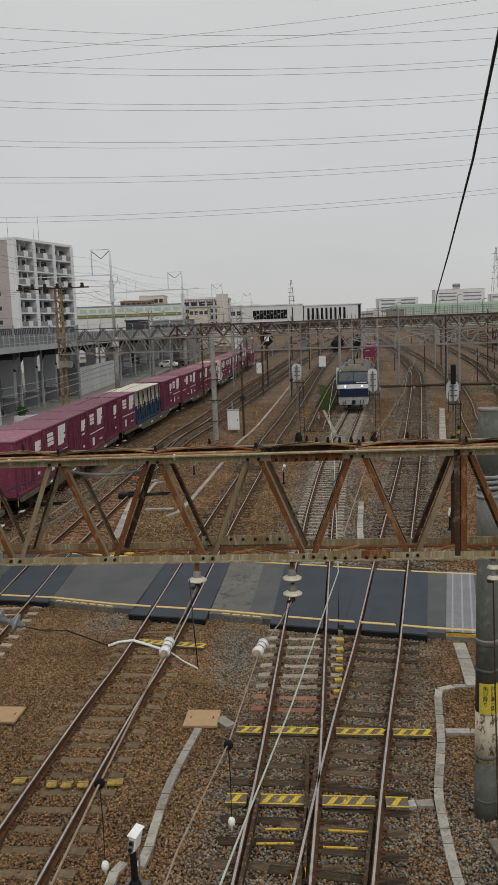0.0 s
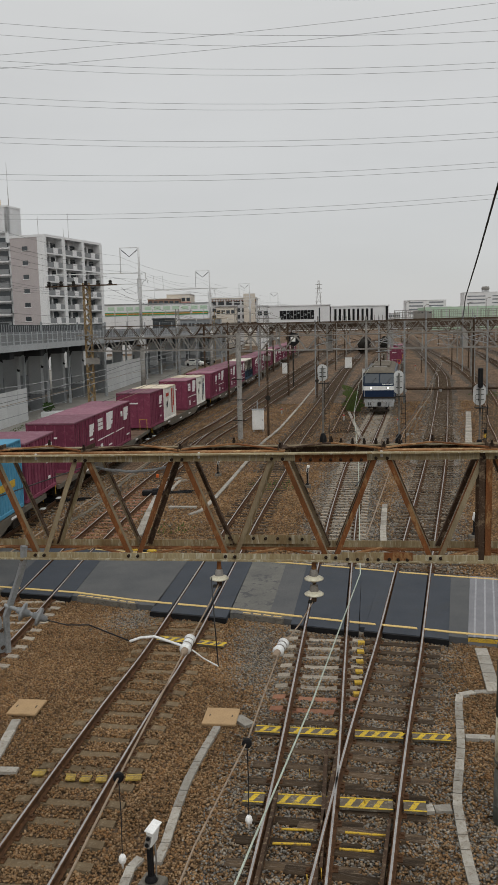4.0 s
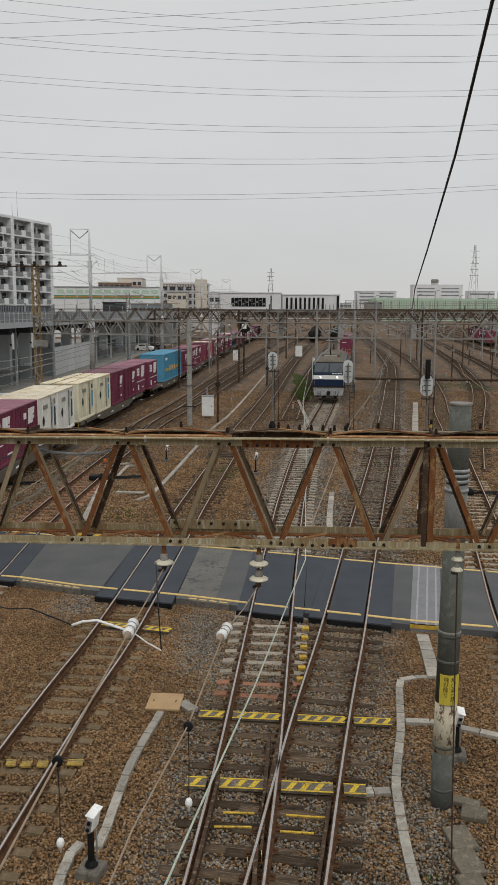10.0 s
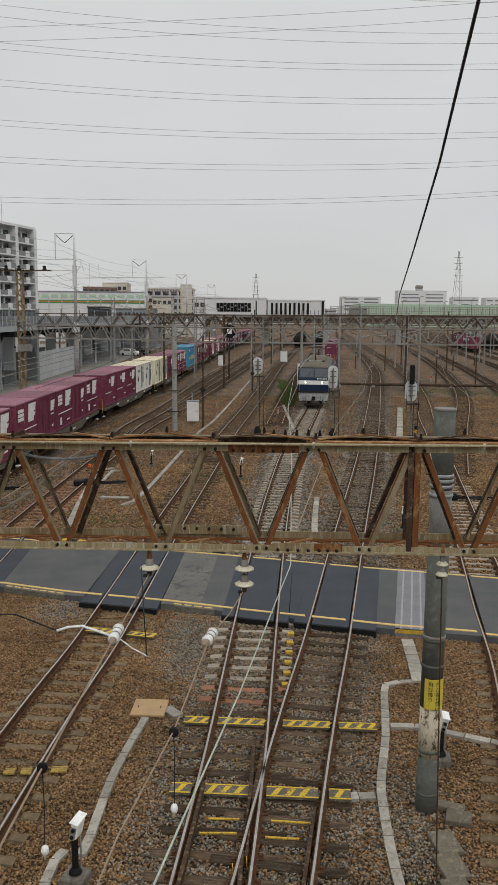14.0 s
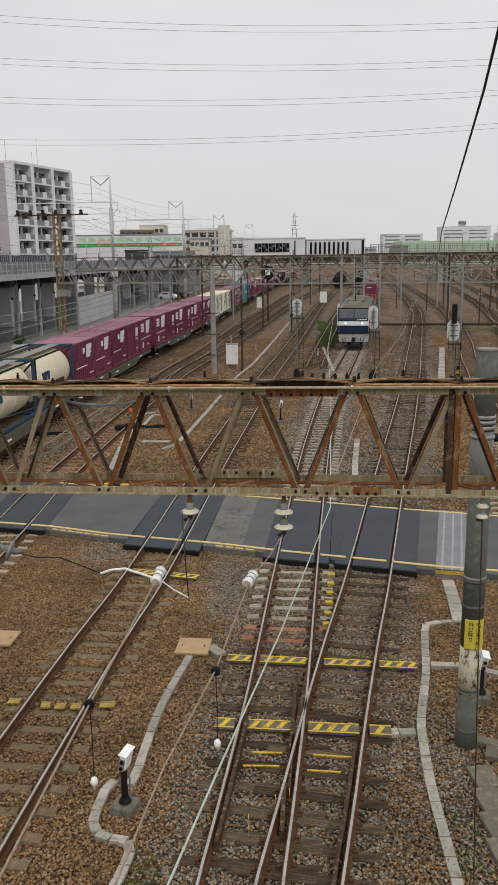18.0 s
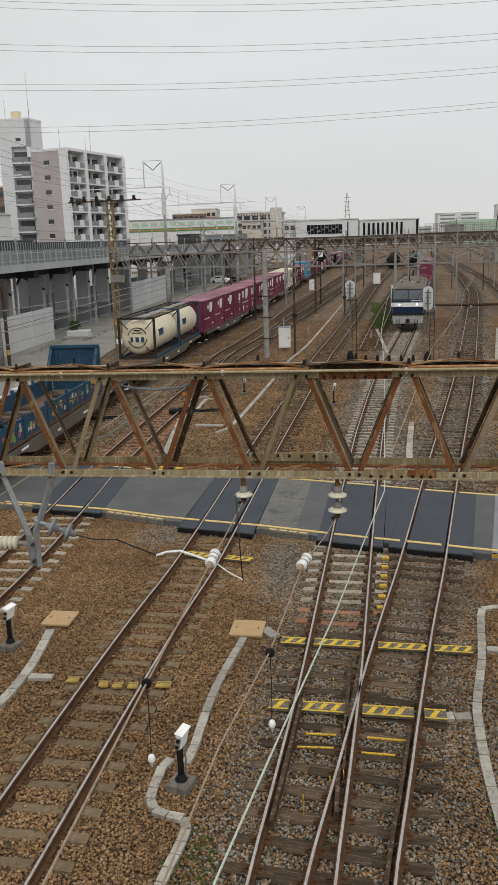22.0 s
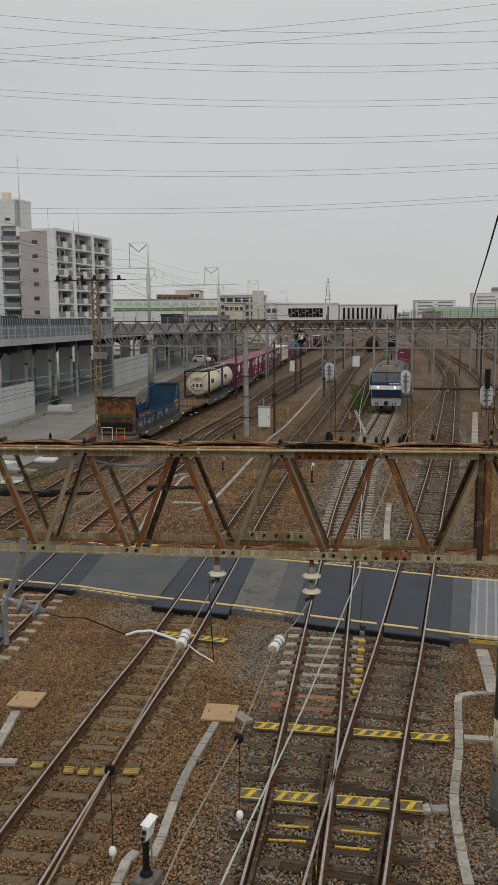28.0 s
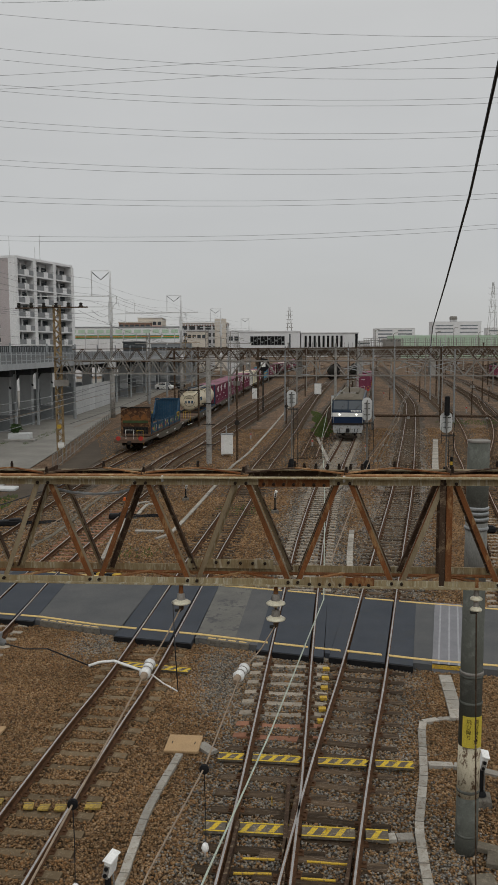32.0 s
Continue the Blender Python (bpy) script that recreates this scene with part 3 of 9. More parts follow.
# ---- tracks ----
LINES = {
    "train": Line([(-40, -300), (-24, -140), (-16.0, -50), (-13.4, -15), (-12.4, 5), (-11.75, 22), (-11.3, 32), (-10.75, 42), (-10.05, 53), (-9.2, 62), (-8.2, 71), (-6.9, 82), (-5.6, 94), (-4.1, 110), (0.8, 164), (7.5, 228), (17, 310), (40, 480), (66, 640)]),
    "left": Line([(-8.6, 5), (-8.05, 15), (-7.6, 20), (-7.4, 25), (-7.3, 29), (-6.95, 34.5), (-6.55, 39.5), (-5.9, 47), (-4.65, 59.3), (-2.2, 74.5), (3.9, 116), (13, 178), (30, 280), (60, 440)]),
    "branch": Line([(-6.2, 43), (-5.65, 59.3), (-3.8, 72.4), (0.05, 105.4), (9.3, 177.4), (24, 290), (52, 440)]),
    "main": Line([(-5.1, 2), (-4.25, 8.9), (-3.95, 11.4), (-3.58, 14.3), (-3.19, 17.1), (-2.7, 20.3), (-1.9, 27.5), (-1.2, 34), (0.0, 44), (1.6, 57.4), (3.2, 68.7), (5.2, 83.5), (7.0, 97.5), (14, 150), (26, 230), (52, 400)]),
    "loco": Line([(-1.1, 2), (-0.2, 9), (0.07, 10.9), (0.43, 13.5), (0.68, 15.5), (1.23, 20.2), (2.1, 27.4), (2.55, 31), (3.3, 36.6), (5.0, 48), (6.94, 59), (10.6, 79), (16.5, 115), (27, 175), (45, 280), (70, 420)]),
    "right": Line([(-0.75, 2), (0.56, 9), (0.98, 10.9), (1.55, 13.5), (2.27, 16.6), (3.15, 20.2), (4.8, 27.4), (5.6, 30.8), (9.7, 48.4), (13.85, 67.4), (16.9, 81.5), (22.5, 108), (26.8, 131), (34.4, 182), (45, 260), (66, 420)]),
    "far_right": Line([(3.05, 5), (6.69, 15.7), (8.21, 22.2), (9.17, 26.3), (10.17, 30.8), (14.0, 48), (16.0, 56.3), (18.0, 66), (20.9, 78), (24.8, 96.2), (28.4, 115), (35, 158), (48, 257), (72, 430)]),
    "yard_a": Line([(12.6, 40), (15.4, 49), (18.95, 60.2), (24.25, 76.2), (28.6, 91.2), (31.58, 103.4), (35.14, 119.2), (39.05, 137.7), (43.2, 159.5), (47.6, 184.2), (56, 232), (88, 430)]),
    "yard_h": Line([(24, 58), (29.5, 76), (35, 97.7), (37.1, 107.4), (39.6, 119.4), (43, 136), (46.8, 156.3), (52.5, 187), (61, 235), (94, 430)]),
    "yard_b": Line([(26, 46), (32, 66), (38, 89), (43.2, 110), (48.4, 131.8), (53.3, 156), (58, 182), (66.5, 230), (100, 430)]),
    "yard_c": Line([(31.29, 46), (37.06, 66), (42.83, 89), (47.8, 110), (53, 131.8), (57.9, 156), (62.37, 182), (70.64, 230), (103.68, 430)]),
    "yard_d": Line([(36.58, 46), (42.12, 66), (47.66, 89), (52.4, 110), (57.6, 131.8), (62.5, 156), (66.74, 182), (74.78, 230), (107.36, 430)]),
    "yard_e": Line([(41.87, 46), (47.18, 66), (52.49, 89), (57, 110), (62.2, 131.8), (67.1, 156), (71.11, 182), (78.92, 230), (111.04, 430)]),
    "yard_f": Line([(47.39, 46), (52.46, 66), (57.53, 89), (61.8, 110), (67, 131.8), (71.9, 156), (75.67, 182), (83.24, 230), (114.88, 430)]),
    "yard_g": Line([(53.14, 46), (57.96, 66), (62.78, 89), (66.8, 110), (72, 131.8), (76.9, 156), (80.42, 182), (87.74, 230), (118.88, 430)]),
    "yard_i": Line([(59.12, 46), (63.68, 66), (68.24, 89), (72, 110), (77.2, 131.8), (82.1, 156), (85.36, 182), (92.42, 230), (123.04, 430)]),
    "mid_a": Line([(5.2, 62), (8.2, 83), (13, 115), (22, 170), (37, 265), (62, 420)]),
}
RAIL_PROF = [(-0.065, 0.0), (0.065, 0.0), (0.065, 0.012), (0.012, 0.03), (0.012, 0.115), (0.033, 0.125), (0.033, 0.15), (0.019, 0.1535), (-0.019, 0.1535), (-0.033, 0.15), (-0.033, 0.125), (-0.012, 0.115), (-0.012, 0.03), (-0.065, 0.012)]
RAIL_MI = [1, 1, 1, 1, 1, 1, 1, 0, 1, 1, 1, 1, 1, 1]


def rail_mesh(line, side, y0, y1, step):
    s0, s1 = line.s_of_y(y0), line.s_of_y(y1)
    pts = []
    for s in np.arange(s0, s1, step):
        x, y = line.at(s)
        h = line.heading(s)
        pts.append((x + side * 0.566 * math.cos(h), y + side * 0.566 * math.sin(h), RAIL_Z - 0.153))
    return MB().sweep(pts, RAIL_PROF, RAIL_MI)


def sleeper_mesh(kind):
    mb = MB()
    if kind == "concrete":
        w = 1.0
        prof = [(-w, 0.012), (-0.72, 0.03), (-0.3, -0.012), (0.3, -0.012), (0.72, 0.03), (w, 0.012)]
        vs, fs = [], []
        for x, z in prof:
            for sy, sz in ((-0.135, -0.1), (0.135, -0.1), (0.095, z), (-0.095, z)):
                vs.append((x, sy, sz))
        for i in range(len(prof) - 1):
            for k in range(4):
                fs.append((i * 4 + k, i * 4 + (k + 1) % 4, (i + 1) * 4 + (k + 1) % 4, (i + 1) * 4 + k))
        fs += [(3, 2, 1, 0), (20, 21, 22, 23)]
        mb.raw(vs, [f[::-1] for f in fs])
    else:
        mb.box((0, 0, -0.045), (2.1, 0.21, 0.13), bev=0.012)
    for sx in (-1, 1):
        mb.box((sx * 0.566, 0, 0.027), (0.30, 0.15, 0.02), 1)
        for e in (-1, 1):
            mb.box((sx * 0.566 + e * 0.105, 0.02 * e, 0.05), (0.05, 0.06, 0.035), 1)
    return mb


SLEEP = {}
for nm, mm in (("wood", M_WOOD), ("brown", M_BRNSL), ("concrete", M_CONC_SL), ("rust", M_RUSTSL)):
    SLEEP[nm] = sleeper_mesh("concrete" if nm in ("concrete", "brown", "rust") else "wood").mesh("sleeper_" + nm, [mm, M_RAILSIDE])


SLEEPERS = []


def build_track(key, label, kinds, y0, y1, near_to, spacing, step=1.0):
    """kinds: (to_y, sleeper kind) in order. Sleepers up to near_to are pieces, the rest are joined."""
    line = LINES[key]
    tr = thing("railway_track", label, "track", "tracks of the yard")
    for side in (-1, 1):
        part("rail", rail_mesh(line, side, y0, y1, step), [M_RAILRUST if key[:4] in ("yard", "mid_", "far_") else M_RAILTOP, M_RAILSIDE], tr)
    s, far = line.s_of_y(y0) + 0.3, MB()
    rnd = random.Random(len(key) * 7)
    while s < line.s_of_y(min(y1, 190)):
        x, y = line.at(s)
        h = line.heading(s)
        kind = next((k for to, k in kinds if y < to), kinds[-1][1])
        skip = CROSS_NEAR(x) - 0.1 < y < CROSS_FAR(x) + 0.1
        if kind and not skip and y > -4:
            if y < near_to:
                SLEEPERS.append((x, y, h, kind))
                part("sleeper", SLEEP[kind], None, tr, m=pose(x, y, 0.0 + rnd.uniform(-0.006, 0.006), 0, 0, math.degrees(h) + rnd.uniform(-0.8, 0.8)))
            else:
                far.box((x, y, -0.03), (2.0, 0.22, 0.1), 0, rz=h)
        s += spacing * (1 if y < near_to else 1.0)
    if far.v:
        m = {"wood": M_WOOD, "brown": M_BRNSL, "concrete": M_CONC_SL, "rust": M_RUSTSL}[kinds[-1][1]]
        tagged(part("sleepers", far, m, tr), kind="stuff")
    return tr


NEAR_E = [(-40, 34.2), (-10.4, 25.35), (-6.14, 24.25), (-4.09, 23.4), (-1.0, 22.5), (1.23, 21.66), (3.91, 20.8), (4.96, 20.42), (7.47, 19.8), (40, 9.7)]
FAR_E = [(-40, 39.9), (-10.0, 30.75), (-3.52, 28.77), (0, 27.75), (2.28, 27.0), (4.11, 26.33), (6.22, 25.65), (9.22, 24.73), (40, 15.2)]


def CROSS_NEAR(x):
    return float(np.interp(x, *zip(*NEAR_E)))


def CROSS_FAR(x):
    return float(np.interp(x, *zip(*FAR_E)))


build_track("train", "main line with bright rail heads on dark sleepers", [(500, "wood")], -235, 780, 52, 0.6, 2)
build_track("left", "track on pale concrete sleepers, rusty past the road crossing", [(27, "concrete"), (43, "rust"), (500, "wood")], -18, 430, 56, 0.6)
build_track("branch", "branch track leaving by a turnout", [(500, "wood")], 56, 430, 0, 0.6, 2)
build_track("main", "track with rusty rails on brown concrete sleepers", [(27, "brown"), (500, "wood")], -18, 390, 56, 0.56)
build_track("loco", "track on timber sleepers, pale concrete ones past the road crossing", [(16.6, "wood"), (17.8, "rust"), (24, "concrete"), (500, "concrete")], -18, 780, 78, 0.58)
build_track("right", "track on timber sleepers through the turnout", [(500, "wood")], -18, 780, 60, 0.58)
build_track("far_right", "track on concrete sleepers beside the mast", [(24, "brown"), (40, "concrete"), (500, "wood")], -8, 780, 50, 0.6)
for key in ("yard_a", "yard_b", "yard_c", "yard_d", "yard_e", "yard_f", "yard_g", "yard_h", "yard_i", "mid_a"):
    build_track(key, "rusty yard track curving away", [(500, "wood")], {"yard_a": 42, "yard_h": 60}.get(key, 62), 780, 0, 0.7, 2)

# ---- road crossing ----
M_WALKL = mat("worn_white_guide_line", (0.31, 0.31, 0.32), (0.24, 0.24, 0.25), rough=0.8, scale=6)
road = new("road")
tagged(road, "asphalt level crossing road with dark rubber panels between the rails", "road", kind="structure")


def panel(name, n0, n1, f0, f1, material, label="", z=0.158, lo=-0.25, inset=0.0, out=0.0):
    """A paving panel from the near edge (x n0 to n1) to the far edge (x f0 to f1)."""
    mb = MB()
    na = [(x - 0.2 * out, CROSS_NEAR(x) + inset - out) for x in np.linspace(n0, n1, 4)]
    fa = [(x, CROSS_FAR(x) - inset) for x in np.linspace(f1, f0, 4)]
    poly = na + fa
    n = len(poly)
    mb.raw([(x, y, lo) for x, y in poly] + [(x, y, z) for x, y in poly], [tuple(range(n, 2 * n))] + [(k, (k + 1) % n, n + (k + 1) % n, n + k) for k in range(n)])
    return part(name, mb, material, road, label)


def xrail(key, side, y):
    line = LINES[key]
    return line.x_of_y(y) + side * 0.57


def near_x(key, off):
    x = LINES[key].x_of_y(23)
    for _ in range(4):
        x = LINES[key].x_of_y(CROSS_NEAR(x)) + off
    return x


def far_x(key, off):
    x = LINES[key].x_of_y(27)
    for _ in range(4):
        x = LINES[key].x_of_y(CROSS_FAR(x)) + off
    return x


cuts = []
OUT = {"main": 0.42, "loco": 0.3, "right": 0.22, "left": 0.1}
for key, lo, hi in (("train", -1.5, 1.5), ("left", -1.15, 1.2), ("main", -1.15, 1.15), ("loco", -0.95, 0.9), ("right", -1.0, 1.25), ("far_right", -0.9, 1.4)):
    g_in, g_out = 0.062, -0.036
    for a, b in ((lo, -0.57 - 0.036), (-0.57 + 0.07, 0.57 - 0.07), (0.57 + 0.036, hi)):
        panel("crossing_panel", near_x(key, a), near_x(key, b), far_x(key, a), far_x(key, b), M_ASPH_D if key not in ("train", "far_right") else M_ASPH_M, "dark rubber crossing panel", out=OUT.get(key, 0.0))
        if key in OUT:
            e0, e1 = near_x(key, a), near_x(key, b)
            o = OUT[key]
            part("panel_end", MB().bar((e0 - 0.2 * o, CROSS_NEAR(e0) - o - 0.03, 0.06), (e1 - 0.2 * o, CROSS_NEAR(e1) - o - 0.03, 0.06), 0.07, 0.17), M_BLACK, road, "black rubber panel end")
    cuts.append((near_x(key, lo), near_x(key, hi), far_x(key, lo), far_x(key, hi)))
fills = [M_ASPH_M, M_ASPH_M, M_ASPH_L, None, M_ASPH_D, M_ASPH_M]
panel("paving", -40, cuts[0][0], -40, cuts[0][2], M_ASPH_M)
gaps = [(cuts[i][1], cuts[i + 1][0], cuts[i][3], cuts[i + 1][2]) for i in range(5)]
panel("paving", *gaps[0], M_ASPH_M)
a0, a1, b0, b1 = gaps[1]
panel("paving", a0, a0 + (a1 - a0) * 0.5, b0, b0 + (b1 - b0) * 0.5, M_ASPH_M, z=0.155)
panel("paving", a0 + (a1 - a0) * 0.5, a1, b0 + (b1 - b0) * 0.5, b1, M_ASPH_M, z=0.158)
a0, a1, b0, b1 = gaps[2]
panel("paving", a0, a0 + (a1 - a0) * 0.62, b0, b0 + (b1 - b0) * 0.62, M_ASPH_L, "pale worn asphalt strip", z=0.157)
panel("paving", a0 + (a1 - a0) * 0.62, a1, b0 + (b1 - b0) * 0.62, b1, M_ASPH_M, z=0.153)
if gaps[3][1] > gaps[3][0]:
    panel("paving", *gaps[3], M_ASPH_D)
a0, a1, b0, b1 = gaps[4]
wn0, wn1, wf0, wf1 = 4.95, 5.75, 6.25, 7.05
panel("paving", a0, wn0, b0, wf0, M_ASPH_M)
panel("walkway", wn0, wn1, wf0, wf1, M_CONC_P, "pale grey pedestrian walkway strip", z=0.17)
for fr in (0.18, 0.5, 0.8):
    panel("walkway_line", wn0 + (wn1 - wn0) * fr, wn0 + (wn1 - wn0) * (fr + 0.06), wf0 + (wf1 - wf0) * fr, wf0 + (wf1 - wf0) * (fr + 0.06), M_WALKL, z=0.174, lo=0.17, inset=0.05)
panel("paving", wn1, a1, wf1, b1, M_ASPH_M)
panel("paving", cuts[5][1], 40, cuts[5][3], 40, M_ASPH_M)


def edge_line(edge, x0, x1, off, w, material, z=0.1745, name="edge_line", sk=()):
    pts = [(x, edge(x) + off) for x in np.linspace(x0, x1, max(2, int((x1 - x0) / 0.5)))]
    mb = MB()
    vs = [(x, y + s * w / 2, zz) for x, y in pts for s, zz in ((-1, 0.15), (1, 0.15), (1, z), (-1, z))]
    n = len(pts)
    fs = []
    for i in range(n - 1):
        for k in range(4):
            fs.append((i * 4 + k, (i + 1) * 4 + k, (i + 1) * 4 + (k + 1) % 4, i * 4 + (k + 1) % 4))
    fs += [(0, 1, 2, 3), tuple((n - 1) * 4 + k for k in (3, 2, 1, 0))]
    mb.raw(vs, fs)
    return part(name, mb, material, road)


rails_near = [near_x(k, o) for k in ("left", "main", "loco", "right", "far_right") for o in (-0.57, 0.57)]
rails_far = [far_x(k, o) for k in ("left", "main", "loco", "right", "far_right") for o in (-0.57, 0.57)]
ed = [-9.8] + rails_near + [12]
for i in range(len(ed) - 1):
    if ed[i + 1] - ed[i] > 0.5:
        edge_line(CROSS_NEAR, ed[i] + 0.09, ed[i + 1] - 0.09, 0.30 if ed[i] < 4.6 else 0.16, 0.115, M_YCREAM)
ed = [-20] + rails_far + [14]
for i in range(len(ed) - 1):
    if ed[i + 1] - ed[i] > 0.5:
        edge_line(CROSS_FAR, ed[i] + 0.09, ed[i + 1] - 0.09, -0.18, 0.11, M_YCREAM)


def kerb(x0, x1, edge, off, w=0.15, h=0.2, pitch=0.2):
    """A concrete edge block; thin dashes on its top, or broad bands round it when it is a wide one."""
    k = thing("kerb_block", "low concrete edge block painted in yellow and black stripes", "kerb", "crossing edge blocks", kind="structure")
    p0, p1 = Vector((x0, edge(x0) + off, 0.09)), Vector((x1, edge(x1) + off, 0.09))
    n = max(2, int((p1 - p0).length / pitch))
    if w < 0.2:
        part("block", MB().bar(p0, p1, 0.2, h), M_OLDC, k)
    for i in range(n):
        a, b = p0.lerp(p1, i / n), p0.lerp(p1, (i + (0.98 if w >= 0.2 else 0.72)) / n)
        if w >= 0.2:
            part("band", MB().bar(a, b, w, h), M_YELLOW if i % 2 else M_BLACK, k)
        else:
            up = Vector((0, 0.03, h / 2 + 0.003))
            part("dash", MB().bar(a + up, b + up, 0.07, 0.01), M_YCREAM, k)


M_OLDC = mat("chipped_kerb_concrete", (0.17, 0.155, 0.13), (0.11, 0.1, 0.085), rough=0.95, scale=5, c3=(0.08, 0.07, 0.058))
kerb(-6.0, -4.1, CROSS_NEAR, 0.02, 0.09, 0.17, 0.26)
kerb(-0.9, 0.25, CROSS_NEAR, 0.02, 0.09, 0.17, 0.26)
kerb(-9.9, -8.6, CROSS_NEAR, 0.05, 0.09, 0.17, 0.3)
kerb(-0.5, 0.62, CROSS_FAR, 0.14, 0.26, 0.34, 0.36)
kerb(-5.5, -4.3, CROSS_FAR, 0.1, 0.2, 0.24, 0.3)
part("edge_line", MB().box((5.35, CROSS_NEAR(5.35) + 0.03, 0.12), (0.8, 0.1, 0.1), rz=-0.27), M_YELLOW, road)

# ---- truss gantry in the foreground ----
TX = lambda x, off=0.0: Vector((x + 0.129 * off, 7.55 - 0.13 * x + 0.992 * off, 0))
TOP = lambda x: 7.098 + 0.011 * x
BOT = lambda x: 6.068 + 0.013 * x
truss = thing("truss_gantry", "rusted olive steel box truss gantry carrying catenary over the tracks", "gantry")
DEPTH = 0.42
X0, X1 = -7.3, 7.2


def tpt(x, z, off):
    p = TX(x, off)
    p.z = z
    return p


# rear top chord is coloured dark for the shadow between the chords
for off, zf, sg, m in ((0, TOP, -1, M_CHORD), (0, BOT, 1, M_CHORD), (DEPTH, TOP, -1, M_RUSTDK_SHADE), (DEPTH, BOT, 1, M_CHORDG)):
    a, b = tpt(X0, zf(X0), off), tpt(X1, zf(X1), off)
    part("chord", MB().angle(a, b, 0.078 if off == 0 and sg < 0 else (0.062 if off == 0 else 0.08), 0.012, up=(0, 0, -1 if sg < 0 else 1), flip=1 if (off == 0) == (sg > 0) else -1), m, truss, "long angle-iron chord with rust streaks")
for x0, x1 in ((X0, 0.1), (0.95, X1)):
    part("flange", MB().bar(tpt(x0, TOP(x0) + 0.006, 0.045), tpt(x1, TOP(x1) + 0.006, 0.045), 0.1, 0.01), M_RUSTOR, truss, "orange-rusted top flange")
part("flange", MB().bar(tpt(X0, TOP(X0) + 0.004, DEPTH - 0.03), tpt(X1, TOP(X1) + 0.004, DEPTH - 0.03), 0.07, 0.01), M_TRUSS, truss, "pale top flange")
part("flange", MB().bar(tpt(X0, BOT(X0) + 0.012, DEPTH - 0.05), tpt(X1, BOT(X1) + 0.012, DEPTH - 0.05), 0.07, 0.012), M_RUST, truss, "rusted bottom flange")
tn = [-1.8545 + 0.945 * k for k in range(-6, 10)]
bn = [-1.372 + 0.945 * k for k in range(-6, 10)]
for off, front in ((0.012, 1), (DEPTH - 0.012, 0)):
    for i, x in enumerate(tn):
        for dx in (-1, 1):
            xb = x + (0.4825 if dx > 0 else -0.4625)
            if not (X0 < xb < X1 and X0 < x < X1):
                continue
            a = tpt(x + dx * 0.05, TOP(x) - 0.04, off)
            b = tpt(xb - dx * 0.05, BOT(xb) + 0.04, off)
            # face and lip colours paint a lit and a shaded side; rear ones darker
            if front:
                m, m2 = (M_RUST, M_TRUSS) if dx > 0 else ((M_RUST, M_RUSTDK_SHADE) if i % 2 else (M_TRUSS, M_RUST))
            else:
                m, m2 = (M_TRUSS, M_RUSTDK_SHADE) if dx > 0 else (M_CHORDG, M_RUSTDK_SHADE)
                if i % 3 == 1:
                    m = M_RUSTDK_SHADE
            d = (b - a).normalized()
            side = d.cross(Vector((0.129, 0.992, 0))).normalized()
            mb = MB().bar(a, b, 0.044, 0.009, 0, up=(0.129, 0.992, 0))
            lip = side * (0.023 * (1 if dx > 0 else -1)) + Vector((0.129, 0.992, 0)) * 0.03 * (1 if front else -1)
            mb.bar(a + lip, b + lip, 0.009, 0.052, 1, up=(0.129, 0.992, 0))
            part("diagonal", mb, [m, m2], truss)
for i, x in enumerate(tn):
    if X0 < x < X1:
        x2 = x + 0.4725
        if x2 < X1:
            part("lacing", MB().bar(tpt(x, TOP(x) + 0.028, 0.03), tpt(x2, TOP(x2) + 0.026, DEPTH - 0.02), 0.032, 0.012), M_RUSTOR if i % 2 else M_RUSTDK_SHADE, truss)
            part("lacing", MB().bar(tpt(x2, TOP(x2) + 0.026, DEPTH - 0.02), tpt(x + 0.945, TOP(x) + 0.036, 0.03), 0.032, 0.012), M_RUST if i % 2 else M_RUSTOR, truss)
            part("lacing", MB().bar(tpt(x, BOT(x) + 0.006, DEPTH - 0.03), tpt(x2, BOT(x2) + 0.006, 0.05), 0.045, 0.012), M_RUST, truss)
            part("lacing", MB().bar(tpt(x2, BOT(x2) + 0.006, 0.05), tpt(x + 0.945, BOT(x) + 0.03, DEPTH - 0.03), 0.045, 0.012), M_RUSTOR, truss)
        part("cross_strut", MB().angle(tpt(x, TOP(x) + 0.002, 0.02), tpt(x, TOP(x) + 0.002, DEPTH - 0.02), 0.05, 0.008), M_RUSTDK_SHADE, truss)
for x in (1.9, -5.66):
    part("post", MB().bar(tpt(x - 0.04, TOP(x) - 0.02, -0.006), tpt(x - 0.035, BOT(x) + 0.02, -0.006), 0.05, 0.012, up=(0.129, 0.992, 0)), M_RUSTDK_SHADE, truss, "dark upright plate")
    part("post", MB().bar(tpt(x + 0.022, TOP(x) - 0.02, -0.002), tpt(x + 0.022, BOT(x) + 0.02, -0.002), 0.055, 0.012, up=(0.129, 0.992, 0)), M_RUST, truss, "rust-red upright angle")
    part("post", MB().bar(tpt(x - 0.01, TOP(x) - 0.02, DEPTH), tpt(x - 0.01, BOT(x) + 0.02, DEPTH), 0.07, 0.012, up=(0.129, 0.992, 0)), M_RUSTDK_SHADE, truss)
    part("post", MB().bar(tpt(x - 0.01, TOP(x) - 0.02, 0.05), tpt(x - 0.01, BOT(x) + 0.02, 0.05), 0.012, 0.085, up=(0.129, 0.992, 0)), M_RUSTDK_SHADE, truss)
